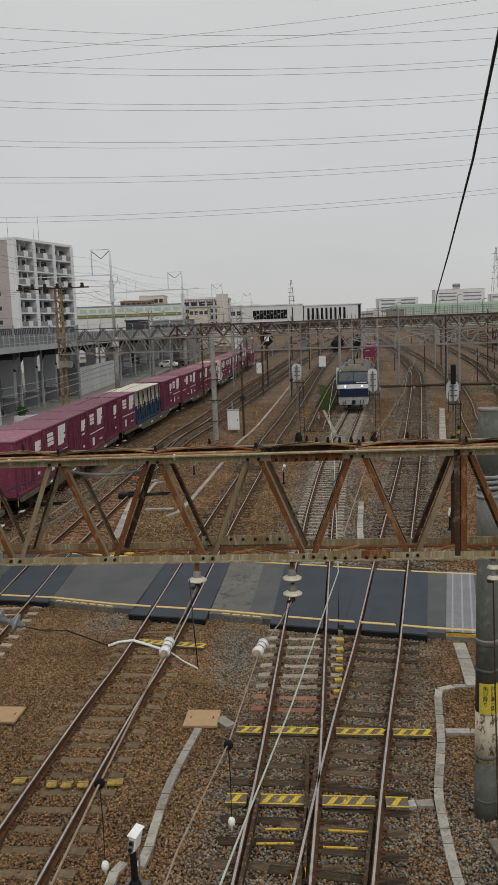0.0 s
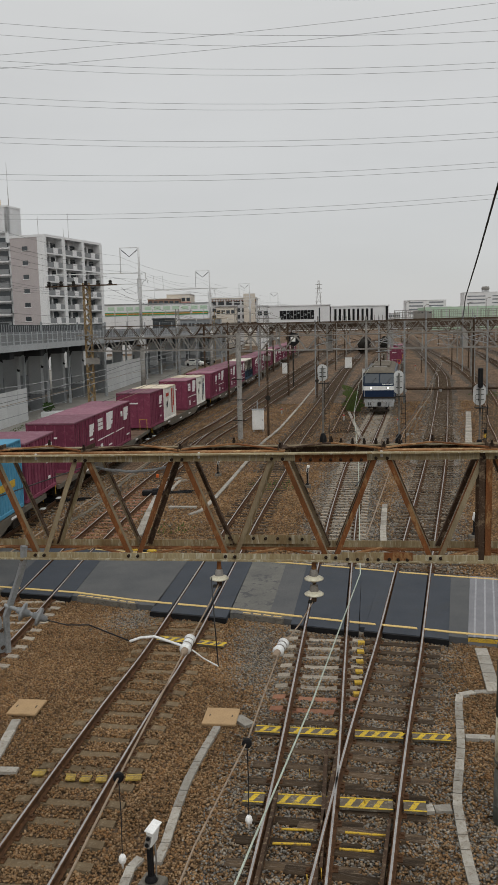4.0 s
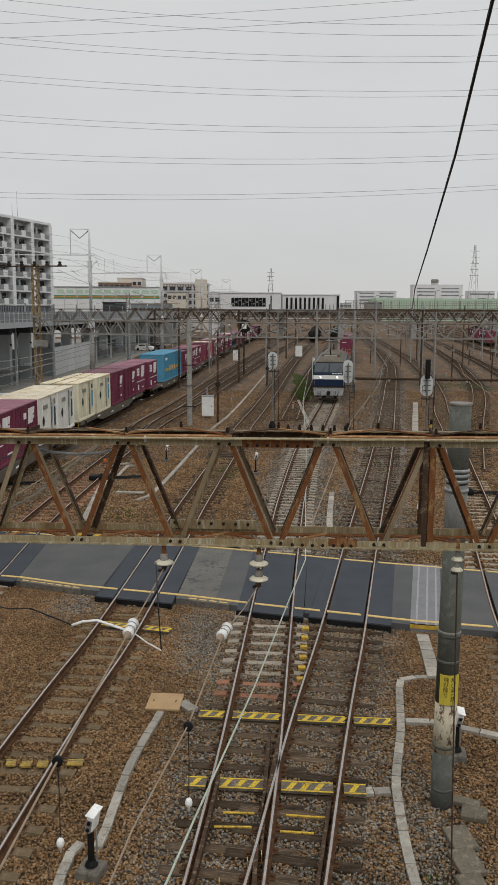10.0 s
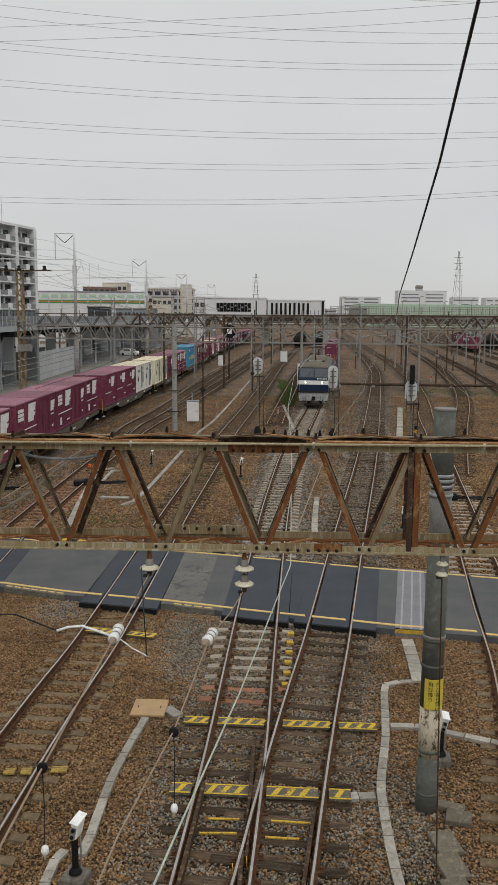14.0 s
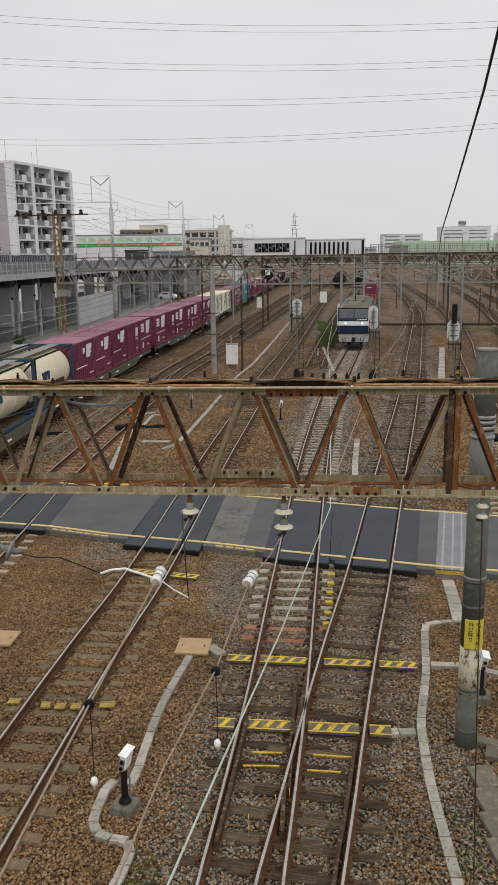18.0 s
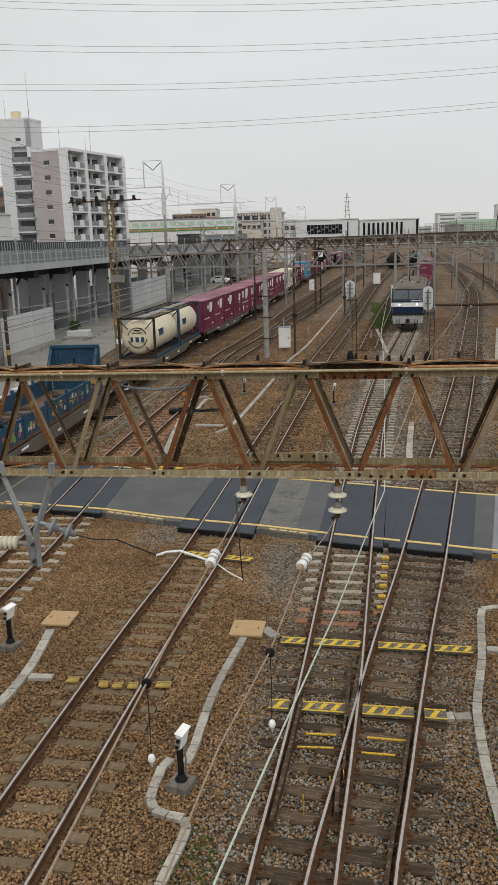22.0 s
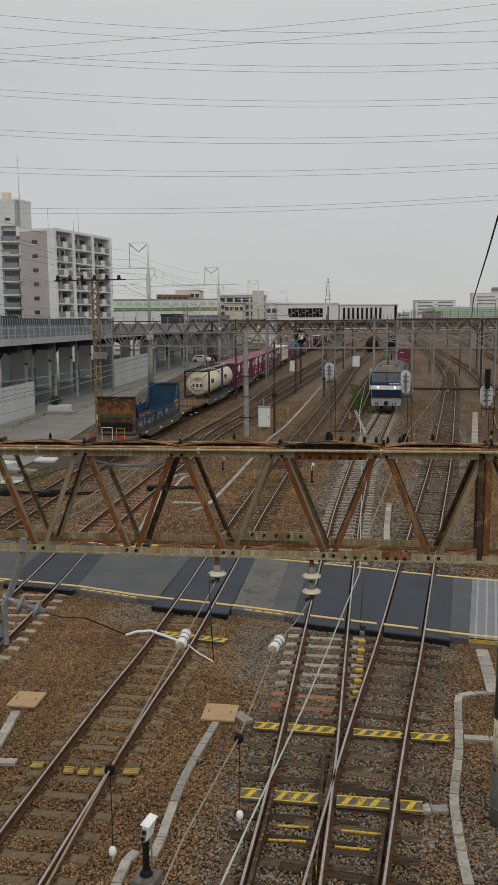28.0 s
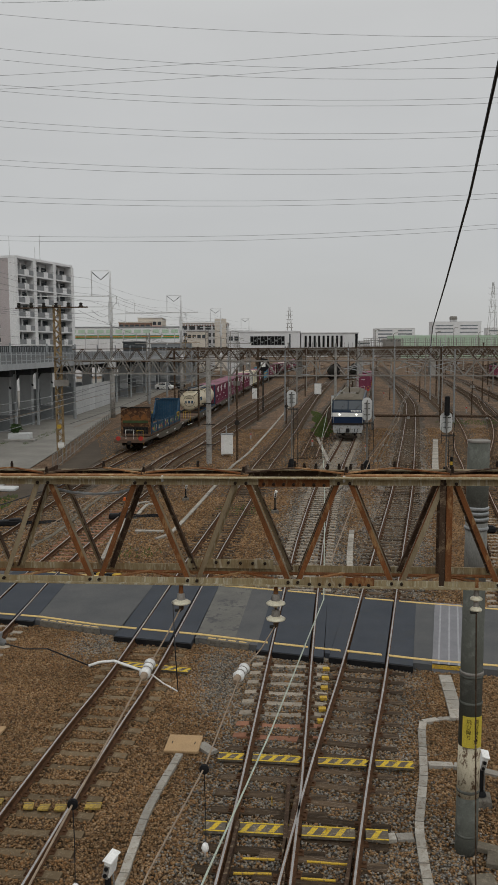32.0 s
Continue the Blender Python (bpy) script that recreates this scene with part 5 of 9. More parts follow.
def blue_rack():
    """A long flat rack: painted brown end wall, ribbed blue end wall with braces, low painted side boards."""
    c = thing("flat_rack_container", "long navy flat rack with flower-painted side boards and end walls", "container", "containers on the freight train")
    L = 13.2
    part("floor", MB().box((0, 0, 0.12), (2.4, L, 0.2), bev=0.02), M_DECK, c, "littered rusty floor")
    rr = random.Random(11)
    for k in range(26):
        part("dunnage", MB().box((rr.uniform(-0.8, 0.8), rr.uniform(-6, 5.5), 0.26), (rr.uniform(0.3, 1.4), rr.uniform(0.15, 0.5), rr.uniform(0.06, 0.2)), rz=rr.uniform(-0.5, 0.5)), rr.choice([M_RUSTDK_SHADE, M_WAGON, M_DECK]), c)
    for sx in (-1, 1):
        for k in range(5):
            yc = -L / 2 + 1.6 + k * 2.5
            bd = part("side_board", MB().box((sx * 1.2, yc, 0.55), (0.06, 2.36, 0.7)), M_NAVY, c, "navy board with painted flowers")
            part("stanchion", MB().box((sx * 1.22, yc - 1.25, 0.62), (0.12, 0.12, 0.95)), M_NAVY, c)
            for q in range(11):
                yy, zz = yc + rr.uniform(-0.9, 0.9), 0.55 + rr.uniform(-0.2, 0.22)
                s = rr.uniform(0.09, 0.17)
                vs = []
                for a in range(10):
                    rad = s * (1.0 if a % 2 else 0.62)
                    vs.append((sx * 1.236, yy + rad * math.cos(a * 0.628), zz + rad * math.sin(a * 0.628)))
                vs += [(sx * 1.225, y, z) for _, y, z in vs]
                f = tuple(range(10))
                part("painted_flower", MB().raw(vs, [f if sx > 0 else f[::-1]] + [(a, (a + 1) % 10, 10 + (a + 1) % 10, 10 + a) for a in range(10)]), M_FLOWER[("green", "yellow", "red", "white", "orange", "green")[q % 6]], bd)
        part("top_rail", MB().box((sx * 1.2, 0.0, 0.93), (0.09, L - 0.6, 0.07)), M_NAVY, c)
        for sy in (-1, 1):
            part("corner_post", MB().box((sx * 1.14, sy * (L / 2 - 0.12), 1.2), (0.18, 0.22, 2.3), bev=0.02), M_NAVY if sy > 0 else M_BRWNC, c)
            part("end_brace", MB().bar((sx * 1.14, sy * (L / 2 - 0.25), 2.2), (sx * 1.14, sy * (L / 2 - 1.5), 0.5), 0.14, 0.16), M_NAVY, c, "sloping blue brace")
    w1 = part("end_wall", MB().box((0, L / 2 - 0.12, 1.2), (2.1, 0.1, 2.2)), M_NAVY, c, "ribbed blue end wall")
    for k in range(9):
        part("rib", MB().box((-0.92 + 0.23 * k, L / 2 - 0.19, 1.25), (0.09, 0.05, 1.9)), M_NAVY, w1)
    part("end_beam", MB().box((0, L / 2 - 0.15, 2.33), (2.4, 0.26, 0.14)), M_NAVY, c)
    w2 = part("end_wall", MB().box((0, -L / 2 + 0.1, 1.55), (2.1, 0.12, 1.55)), M_BRWNC, c, "rusty brown end wall with faded orange hills")
    for k in range(10):
        part("rib", MB().box((-0.94 + 0.21 * k, -L / 2 + 0.02, 1.55), (0.08, 0.05, 1.5)), M_BRWNC, w2)
    part("end_beam", MB().box((0, -L / 2 + 0.08, 2.38), (2.46, 0.26, 0.1)), M_DKOLV, c)
    for x0, wd, zt in ((-0.75, 0.8, 1.85), (0.05, 0.9, 1.75), (0.75, 0.7, 1.9)):
        n = 8
        prof = [(x0 + wd * 0.5 * (2 * k / n - 1), 1.25 + (zt - 1.25) * math.sin(math.pi * k / n) ** 0.7) for k in range(n + 1)]
        vs = [(x, -L / 2 - 0.01, z) for x, z in prof] + [(x, -L / 2 + 0.05, z) for x, z in prof]
        part("painted_hill", MB().raw(vs, [tuple(range(n + 1))[::-1]] + [(k, k + 1, n + 2 + k, n + 1 + k) for k in range(n)]), M_HILL, w2)
    part("painted_band", MB().box((0, -L / 2 + 0.0, 1.2), (2.1, 0.06, 0.22)), M_GRNDK, w2)
    lw = part("grille", MB().box((0, -L / 2 + 0.1, 0.45), (2.4, 0.14, 0.7)), M_DKOLV, c, "dark lower grille")
    for z in (0.28, 0.62):
        for k in range(8):
            part("grille_slot", MB().box((-0.95 + 0.27 * k, -L / 2 + 0.02, z), (0.17, 0.03, 0.2)), M_BLACK, lw)
    for sx in (-1, 1):
        pl_ = part("owner_plate", MB().box((sx * 1.25, L / 2 - 1.3, 0.95), (0.02, 1.2, 0.42)), M_YELLOW, c, "yellow plate with dark bars")
        for k in range(3):
            part("plate_bar", MB().box((sx * 1.262, L / 2 - 1.6 + 0.28 * k, 0.95), (0.012, 0.17, 0.24)), M_BLACK, pl_)
    return c


M_HILL = mat("faded_orange_hill", (0.24, 0.105, 0.038), (0.12, 0.06, 0.03), rough=0.8, scale=4)
M_GRNDK = mat("faded_green_band", (0.06, 0.09, 0.04), (0.045, 0.06, 0.03), rough=0.8, scale=4)


def wagon_proto(length):
    w = thing("container_wagon", "grimy grey flat container wagon on two bogies", "wagon", "wagons of the freight train")
    L = length - 0.75
    for sx in (-1, 1):
        mb = MB()
        prof = [(-L / 2, 0.80), (-L / 2, 0.99), (L / 2, 0.99), (L / 2, 0.80), (L / 2 - 4.2, 0.78), (L / 2 - 5.6, 0.48), (-L / 2 + 5.6, 0.48), (-L / 2 + 4.2, 0.78)]
        n = len(prof)
        mb.raw([(sx * 1.16, y, z) for y, z in prof] + [(sx * 1.28, y, z) for y, z in prof], [tuple(range(n)), tuple(range(n, 2 * n))[::-1]] + [(k, (k + 1) % n, n + (k + 1) % n, n + k) for k in range(n)])
        part("side_sill", mb, M_WAGON, w)
        for y in (-5.5, -1.5, 2.0, 6.0):
            part("sill_label", MB().box((sx * 1.285, y, 0.72 if abs(y) < 4 else 0.88), (0.012, 0.7, 0.09)), M_MARK, w)
    part("deck", MB().box((0, 0, 0.93), (2.3, L, 0.1)), M_DECK, w, "rust-brown deck")
    for k in range(9):
        part("cross_bearer", MB().box((0, -L / 2 + 0.4 + k * (L - 0.8) / 8, 1.0), (2.5, 0.22, 0.05)), M_DECK, w)
    for sy in (-1, 1):
        part("coupler", MB().box((0, sy * (L / 2 + 0.2), 0.72), (0.3, 0.5, 0.3), bev=0.04), M_BOGIE, w)
        part("hand_rail", MB().tube([(1.1, sy * (L / 2 + 0.05), 0.6), (1.1, sy * (L / 2 + 0.05), 1.7), (0.6, sy * (L / 2 + 0.05), 1.7), (0.6, sy * (L / 2 + 0.05), 0.9)], 0.02), M_YELLOW, w)
        part("step", MB().box((1.15, sy * (L / 2 - 0.2), 0.35), (0.2, 0.35, 0.03)), M_WHITE, w)
        bo = part("bogie", MB().box((0, sy * (L / 2 - 2.6), 0.6), (1.9, 1.0, 0.22), bev=0.03), M_BOGIE, w)
        for sx in (-1, 1):
            mb = MB()
            yc = sy * (L / 2 - 2.6)
            pr = [(-1.25, 0.5), (-1.05, 0.66), (-0.5, 0.62), (-0.25, 0.42), (0.25, 0.42), (0.5, 0.62), (1.05, 0.66), (1.25, 0.5), (0.9, 0.36), (0.4, 0.28), (-0.4, 0.28), (-0.9, 0.36)]
            n = len(pr)
            mb.raw([(sx * 0.86, yc + y, z) for y, z in pr] + [(sx * 1.0, yc + y, z) for y, z in pr], [tuple(range(n)), tuple(range(n, 2 * n))[::-1]] + [(k, (k + 1) % n, n + (k + 1) % n, n + k) for k in range(n)])
            part("side_frame", mb, M_BOGIE, bo)
            for dy in (-0.95, 0.95):
                part("wheel", MB().lathe((sx * 0.5, yc + dy, 0.43), (sx, 0, 0), [(0, 0.45), (0.03, 0.43), (0.13, 0.42), (0.14, 0.3)], 20), M_BOGIE, bo)
                part("axle_box", MB().lathe((sx * 0.85, yc + dy, 0.43), (sx, 0, 0), [(0, 0.16), (0.2, 0.15), (0.22, 0.08)], 10), M_BOGIE, bo)
        for dy in (-0.95, 0.95):
            part("axle", MB().cyl((-0.6, sy * (L / 2 - 2.6) + dy, 0.43), (0.6, sy * (L / 2 - 2.6) + dy, 0.43), 0.08), M_BOGIE, bo)
    return w


MAKERS = {
    "a": lambda: maroon("a"), "b": lambda: maroon("b"), "c": lambda: maroon("c"),
    "k": lambda: cream("c"), "w": lambda: cream("w"), "r": lambda: cream("r"),
    "T": tank, "S": sky_blue, "t": tarp_box, "R": blue_rack,
}


# (wagon's rear, wagon's front, [(load kind, rear position)])
TRAIN = [
    (-161.5, -140.9, [("R", -159.3)]),
    (-140.6, -119.9, [("T", -134.2), ("T", -127.25)]),
    (-119.7, -98.0, [("a", -119.5), ("a", -115.4), ("a", -111.0), ("b", -106.7), ("c", -102.5)]),
    (-97.8, -76.6, [("c", -97.4), ("b", -93.3), ("c", -89.3), ("b", -85.4), ("c", -81.3)]),
    (-76.4, -55.3, [("a", -75.6), ("a", -71.5), ("a", -67.5), ("w", -63.4), ("w", -59.4)]),
    (-55.1, -32.3, [("k", -54.0), ("k", -49.4), ("b", -45.0), ("b", -40.4), ("c", -36.3)]),
    (-32.1, -8.2, [("c", -31.6), ("S", -23.8), ("b", -12.4)]),
    (-8.0, 11.6, [("b", -5.4), ("c", -1.5), ("a", 2.5)]),
    (11.8, 34.4, [("b", 12.3), ("r", 16.4), ("c", 24.7), ("w", 28.8)]),
    (34.6, 56.2, [("b", 35.1), ("c", 39.3), ("b", 43.5), ("c", 47.7), ("b", 51.9)]),
    (56.4, 78.0, [("c", 56.7), ("t", 61.2), ("t", 65.4), ("b", 71.0), ("c", 74.6)]),
    (78.2, 99.8, [("a", 78.8), ("c", 83.0), ("b", 87.2), ("c", 91.4), ("a", 95.5)]),
    (100.0, 121.6, [("b", 100.6), ("w", 104.8), ("c", 109.0), ("a", 113.2), ("c", 117.3)]),
    (121.8, 143.4, [("a", 122.4), ("c", 126.6), ("b", 130.8), ("a", 135.0), ("c", 139.1)]),
    (143.6, 165.2, [("c", 144.2), ("a", 148.4), ("b", 152.6), ("c", 156.8), ("a", 160.9)]),
]
LOAD_LEN = {"T": 6.85, "S": 11.0, "t": 4.1, "R": 13.2, "n": 3.9, "N": 3.9}
RIDERS = []
made_wagons = {}
PARK = pose(0, -900, -40)
for rear, front, loads in TRAIN:
    ln = round(front - rear, 1)
    if not made_wagons:
        made_wagons[0] = wagon_proto(20.8)
        wag = made_wagons[0]
    else:
        wag = copy_thing(made_wagons[0], Matrix())
    wc = (rear + front) / 2
    RIDERS.append((wag, wc, 0.0, 0.0))
    for kind, r0 in loads:
        if kind not in protos:
            protos[kind] = MAKERS[kind]()
            ob = protos[kind]
        else:
            ob = copy_thing(protos[kind], Matrix())
        RIDERS.append((ob, wc, r0 + LOAD_LEN.get(kind, CL) / 2 - wc, 1.03))
# tail lamps on the last wagon
last_wagon = RIDERS[0][0]
for sx in (-1, 1):
    part("tail_disc", MB().lathe((sx * 0.92, -10.16, 1.05), (0, -1, 0), [(0, 0.2), (0.03, 0.2), (0.05, 0.14)], 18), M_RED, last_wagon, "red round tail marker disc")
part("end_beam", MB().box((0, -10.1, 0.85), (2.5, 0.2, 0.3), bev=0.02), M_DECK, last_wagon)
part("end_rail", MB().tube([(-0.3, -10.15, 0.9), (-0.3, -10.15, 1.75), (0.35, -10.15, 1.75), (0.35, -10.15, 0.9)], 0.025), M_WHITE, last_wagon)


def rider_pose(u, off, up, t):
    line = LINES["train"]
    y = u + run_at(t)
    x = line.x_of_y(y)
    a, b = (line.x_of_y(y - 7), y - 7), (line.x_of_y(y + 7), y + 7)
    h = math.atan2(-(b[0] - a[0]), b[1] - a[1])
    return Matrix.Translation((x, y, RAIL_Z)) @ Matrix.Rotation(h, 4, "Z") @ Matrix.Translation((0, off, up))


def motions():
    times = [0.5 * k for k in range(65)]
    for ob, u, off, up in RIDERS:
        walk(ob, [(t, rider_pose(u, off, up, t)) for t in times])
# ---- electric locomotive ----
M_LSKIRT = mat("pale_grey_skirt", (0.36, 0.37, 0.37), (0.27, 0.275, 0.275), rough=0.6, scale=2, c3=(0.2, 0.18, 0.15), bump=0.03)
def locomotive():
    L, w = 18.0, 2.89
    lo = thing("electric_locomotive", "blue and white electric freight locomotive with lit headlights", "locomotive")
    # front profile: (y from the nose, z)
    def shell(z0, z1, mi_mat, name, tuck0=0.0, tuck1=0.0, wide=w, label=""):
        mb = MB()
        y0, y1 = -L / 2 + tuck0, -L / 2 + tuck1
        q = [(-wide / 2, y0 + 0.12, z0), (-wide / 2 + 0.14, y0, z0), (wide / 2 - 0.14, y0, z0), (wide / 2, y0 + 0.12, z0), (wide / 2, L / 2, z0), (-wide / 2, L / 2, z0)]
        q2 = [(-wide / 2, y1 + 0.12, z1), (-wide / 2 + 0.14, y1, z1), (wide / 2 - 0.14, y1, z1), (wide / 2, y1 + 0.12, z1), (wide / 2, L / 2, z1), (-wide / 2, L / 2, z1)]
        n = 6
        mb.raw(q + q2, [(k, (k + 1) % n, n + (k + 1) % n, n + k) for k in range(n)] + [tuple(range(n))[::-1], tuple(range(n, 2 * n))])
        return part(name, mb, mi_mat, lo, label)

    # black strip painting the shadow beneath the body, above the skirt
    shell(1.36, 1.5, M_BOGIE, "sole_bar")
    shell(1.5, 2.08, M_LBLUE, "body", label="dark blue body band")
    shell(2.08, 2.44, M_LWHITE, "body", 0.0, 0.04, label="white body band with headlights")
    shell(2.44, 2.56, M_LBLUE, "body", 0.04, 0.06)
    shell(2.56, 3.6, M_LCAB, "body", 0.06, 0.5, label="dark blue-grey cab front")
    for x0, x1 in ((-1.3, -0.05), (0.05, 1.3)):
        mb = MB()
        f = lambda z: -L / 2 + 0.06 + (z - 2.56) / 1.04 * 0.44 - 0.012
        mb.raw([(x0, f(2.72), 2.72), (x1, f(2.72), 2.72), (x1 * 0.98, f(3.5), 3.5), (x0 * 0.98, f(3.5), 3.5)] + [(x0, f(2.72) + 0.03, 2.72), (x1, f(2.72) + 0.03, 2.72), (x1 * 0.98, f(3.5) + 0.03, 3.5), (x0 * 0.98, f(3.5) + 0.03, 3.5)], [(0, 1, 2, 3), (0, 4, 5, 1), (2, 6, 7, 3), (1, 5, 6, 2), (0, 3, 7, 4)])
        part("windscreen", mb, M_GLASSW, lo, "sloping cab windscreen")
        xm = (x0 + x1) / 2
        part("wiper", MB().bar((xm, f(2.74) - 0.02, 2.74), (xm + 0.4, f(3.2) - 0.02, 3.2), 0.025, 0.02), M_BLACK, lo)
    dome = MB()
    secs = [(-L / 2 + 0.44, 1.445, 3.58, 0.02), (-L / 2 + 0.7, 1.42, 3.58, 0.2), (-L / 2 + 1.3, 1.36, 3.58, 0.42), (-L / 2 + 1.9, 1.3, 3.58, 0.52), (-L / 2 + 2.5, 1.28, 3.58, 0.34), (L / 2, 1.28, 3.58, 0.32)]
    n = 9
    vs = []
    for y, hw, z, hh in secs:
        for k in range(n):
            a = math.pi * k / (n - 1)
            vs.append((-hw * math.cos(a), y, z + hh * math.sin(a) ** 0.85))
    dome.raw(vs, [(i * n + k, i * n + k + 1, (i + 1) * n + k + 1, (i + 1) * n + k) for i in range(len(secs) - 1) for k in range(n - 1)] + [tuple(range(n))[::-1]])
    part("roof", dome, M_LROOF, lo, "brake-dusted curved roof", smooth=True)
    for x in (-0.74, 0.74):
        part("headlight", MB().lathe((x, -L / 2 + 0.03, 2.27), (0, -1, 0), [(0, 0.13), (0.05, 0.12), (0.06, 0.1)], 16), M_LGREY, lo)
        part("headlight_lens", MB().lathe((x, -L / 2 - 0.025, 2.27), (0, -1, 0), [(0, 0.09), (0.015, 0.08)], 16), M_LAMP, lo, "lit round headlight")
    for k in range(7):
        part("number_bar", MB().box((0.32 + 0.13 * k, -L / 2 + 0.06, 2.6), (0.09, 0.05, 0.1)), M_WHITE, lo)
    sk = MB()
    sk.raw([(-1.38, -L / 2 + 0.1, 1.42), (1.38, -L / 2 + 0.1, 1.42), (1.25, -L / 2 + 0.05, 0.62), (-1.25, -L / 2 + 0.05, 0.62), (-1.38, -L / 2 + 0.9, 1.42), (1.38, -L / 2 + 0.9, 1.42), (1.25, -L / 2 + 0.9, 0.62), (-1.25, -L / 2 + 0.9, 0.62)], [(0, 3, 2, 1), (0, 4, 7, 3), (1, 2, 6, 5), (3, 7, 6, 2)])
    part("skirt", sk, M_LSKIRT, lo, "grey front skirt")
    part("plough", MB().box((0, -L / 2 + 0.25, 0.26), (1.7, 0.3, 0.2), bev=0.04), M_BOGIE, lo)
    part("coupler", MB().box((0, -L / 2 - 0.2, 0.88), (0.32, 0.6, 0.34), bev=0.06), M_BLACK, lo)
    for x in (-0.95, -0.75, 0.6, 0.85):
        part("hose", MB().tube([(x, -L / 2 + 0.02, 1.0), (x, -L / 2 - 0.15, 0.8), (x * 0.9, -L / 2 - 0.12, 0.55), (x * 0.7, -L / 2 - 0.05, 0.6)], 0.03), M_BLACK, lo)
    for x in (-1.3, 1.3):
        part("hand_rail", MB().tube([(x, -L / 2 - 0.03, 1.5), (x, -L / 2 - 0.05, 2.1)], 0.02), M_GALV, lo)
    # roof gear and pantographs
    for y in (-5.6, 5.2):
        pan = part("pantograph", MB().box((0, y, 4.0), (1.2, 1.3, 0.08)), M_GALV_D, lo)
        part("pantograph_arm", MB().bar((0, y + 0.6, 4.05), (0, y - 0.9, 4.7), 0.1, 0.08), M_RUSTDK_SHADE, pan)
        part("pantograph_arm", MB().bar((0, y - 0.9, 4.7), (0, y + 0.35, 5.25), 0.07, 0.06), M_RUSTDK_SHADE, pan)
        part("pantograph_head", MB().tube([(-0.85, y + 0.35, 5.1), (-0.6, y + 0.35, 5.27), (0.6, y + 0.35, 5.27), (0.85, y + 0.35, 5.1)], 0.04), M_RUSTDK_SHADE, pan)
    for y in (-3.6, -1.2, 1.2, 3.4):
        part("roof_cover", MB().box((0, y, 3.98), (1.7, 1.6, 0.22), bev=0.05), M_LROOF, lo)
    for sx in (-1, 1):
        for k in range(5):
            part("side_louvre", MB().box((sx * (w / 2 + 0.004), -4.2 + 2.0 * k, 3.0), (0.02, 1.3, 0.6)), M_LGREY, lo)
        for yc in (-5.6, 0, 5.6):
            part("bogie_frame", MB().box((sx * 1.05, yc, 0.55), (0.16, 3.2, 0.42), bev=0.08), M_BOGIE, lo)
            for dy in (-1.25, 1.25):
                part("wheel", MB().lathe((sx * 0.5, yc + dy, 0.56), (sx, 0, 0), [(0, 0.59), (0.03, 0.56), (0.13, 0.55)], 20), M_BOGIE, lo)
    ln = LINES["loco"]
    s = ln.s_of_y(73.4) + L / 2
    x, y = ln.at(s)
    lo.matrix_basis = pose(x, y, RAIL_Z, 0, 0, math.degrees(ln.heading(s, 6)))
    return lo


locomotive()


def parked(kind, key, y, up=1.03):
    """A standing copy of a train load or wagon on a yard track."""
    ln = LINES[key]
    src = made_wagons[0] if kind == "W" else protos[kind]
    return copy_thing(src, pose(ln.x_of_y(y), y, RAIL_Z + (0 if kind == "W" else up), 0, 0, math.degrees(ln.heading(ln.s_of_y(y), 5))))


# ---- elevated viaduct beside the yard ----
def vx(y):
    return -21.9 + 0.055 * (y - 65)


# near-black base colour carries the shade under the deck: girders, caps, beams, braces
M_DARKIN = mat("under_deck_shade_tint", (0.05, 0.052, 0.054), (0.035, 0.036, 0.038), rough=0.85, scale=0.6)
M_LOUVREL = mat("grey_back_wall", (0.16, 0.165, 0.165), (0.1, 0.104, 0.105), rough=0.85, scale=0.25, fine=4)
via = new("viaduct")
tagged(via, "grey concrete elevated viaduct deck on square piers", "viaduct", kind="structure")
ys = list(range(18, 300, 12))
for a, b in zip(ys[:-1], ys[1:]):
    def strip(x0, x1, z0, z1, material, name, label="", gap=0.03):
        q = [(vx(a) + x0, a + gap), (vx(a) + x1, a + gap), (vx(b) + x1, b - gap), (vx(b) + x0, b - gap)]
        mb = MB().raw([(x, y, z0) for x, y in q] + [(x, y, z1) for x, y in q], [(3, 2, 1, 0), (4, 5, 6, 7)] + [(k, (k + 1) % 4, 4 + (k + 1) % 4, 4 + k) for k in range(4)])
        return part(name, mb, material, via, label)

    strip(-13, -0.26, 6.75, 7.0, M_VIAD, "deck")
    strip(-0.25, 0.1, 6.45, 7.02, M_VIADL, "fascia", "pale concrete deck edge")
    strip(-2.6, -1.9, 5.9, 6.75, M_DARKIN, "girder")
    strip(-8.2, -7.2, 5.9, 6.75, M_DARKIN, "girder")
    strip(-0.12, 0.0, 7.02, 8.1, M_PARAPET, "parapet", "grey panelled parapet")
    for k in range(8):
        y = a + 12 * (k + 0.5) / 8
        part("parapet_rib", MB().box((vx(y) + 0.03, y, 7.55), (0.08, 0.14, 1.05)), M_VIADL, via)
    for z in (7.25, 7.85):
        strip(0.0, 0.03, z, z + 0.06, M_VIADL, "parapet_rail")
    if a < 110:
        strip(-3.4, -3.3, 7.9, 8.95 if a < 70 else 8.75, M_LOUVRE, "noise_barrier", "dark slatted noise barrier")
        for k in range(20):
            y = a + 12 * (k + 0.5) / 20
            part("barrier_slat", MB().box((vx(y) - 3.27, y, 8.35 if a < 70 else 8.3), (0.05, 0.12, 0.9 if a < 70 else 0.75)), M_PARAPET, via)
    if a % 24 == 18 or True:
        part("fence_post", MB().box((vx(a) - 0.3, a, 7.9), (0.14, 0.14, 2.2)), M_PARAPET, via)
def col_x(y):
    return -23.24 + 0.062 * (y - 77.45)


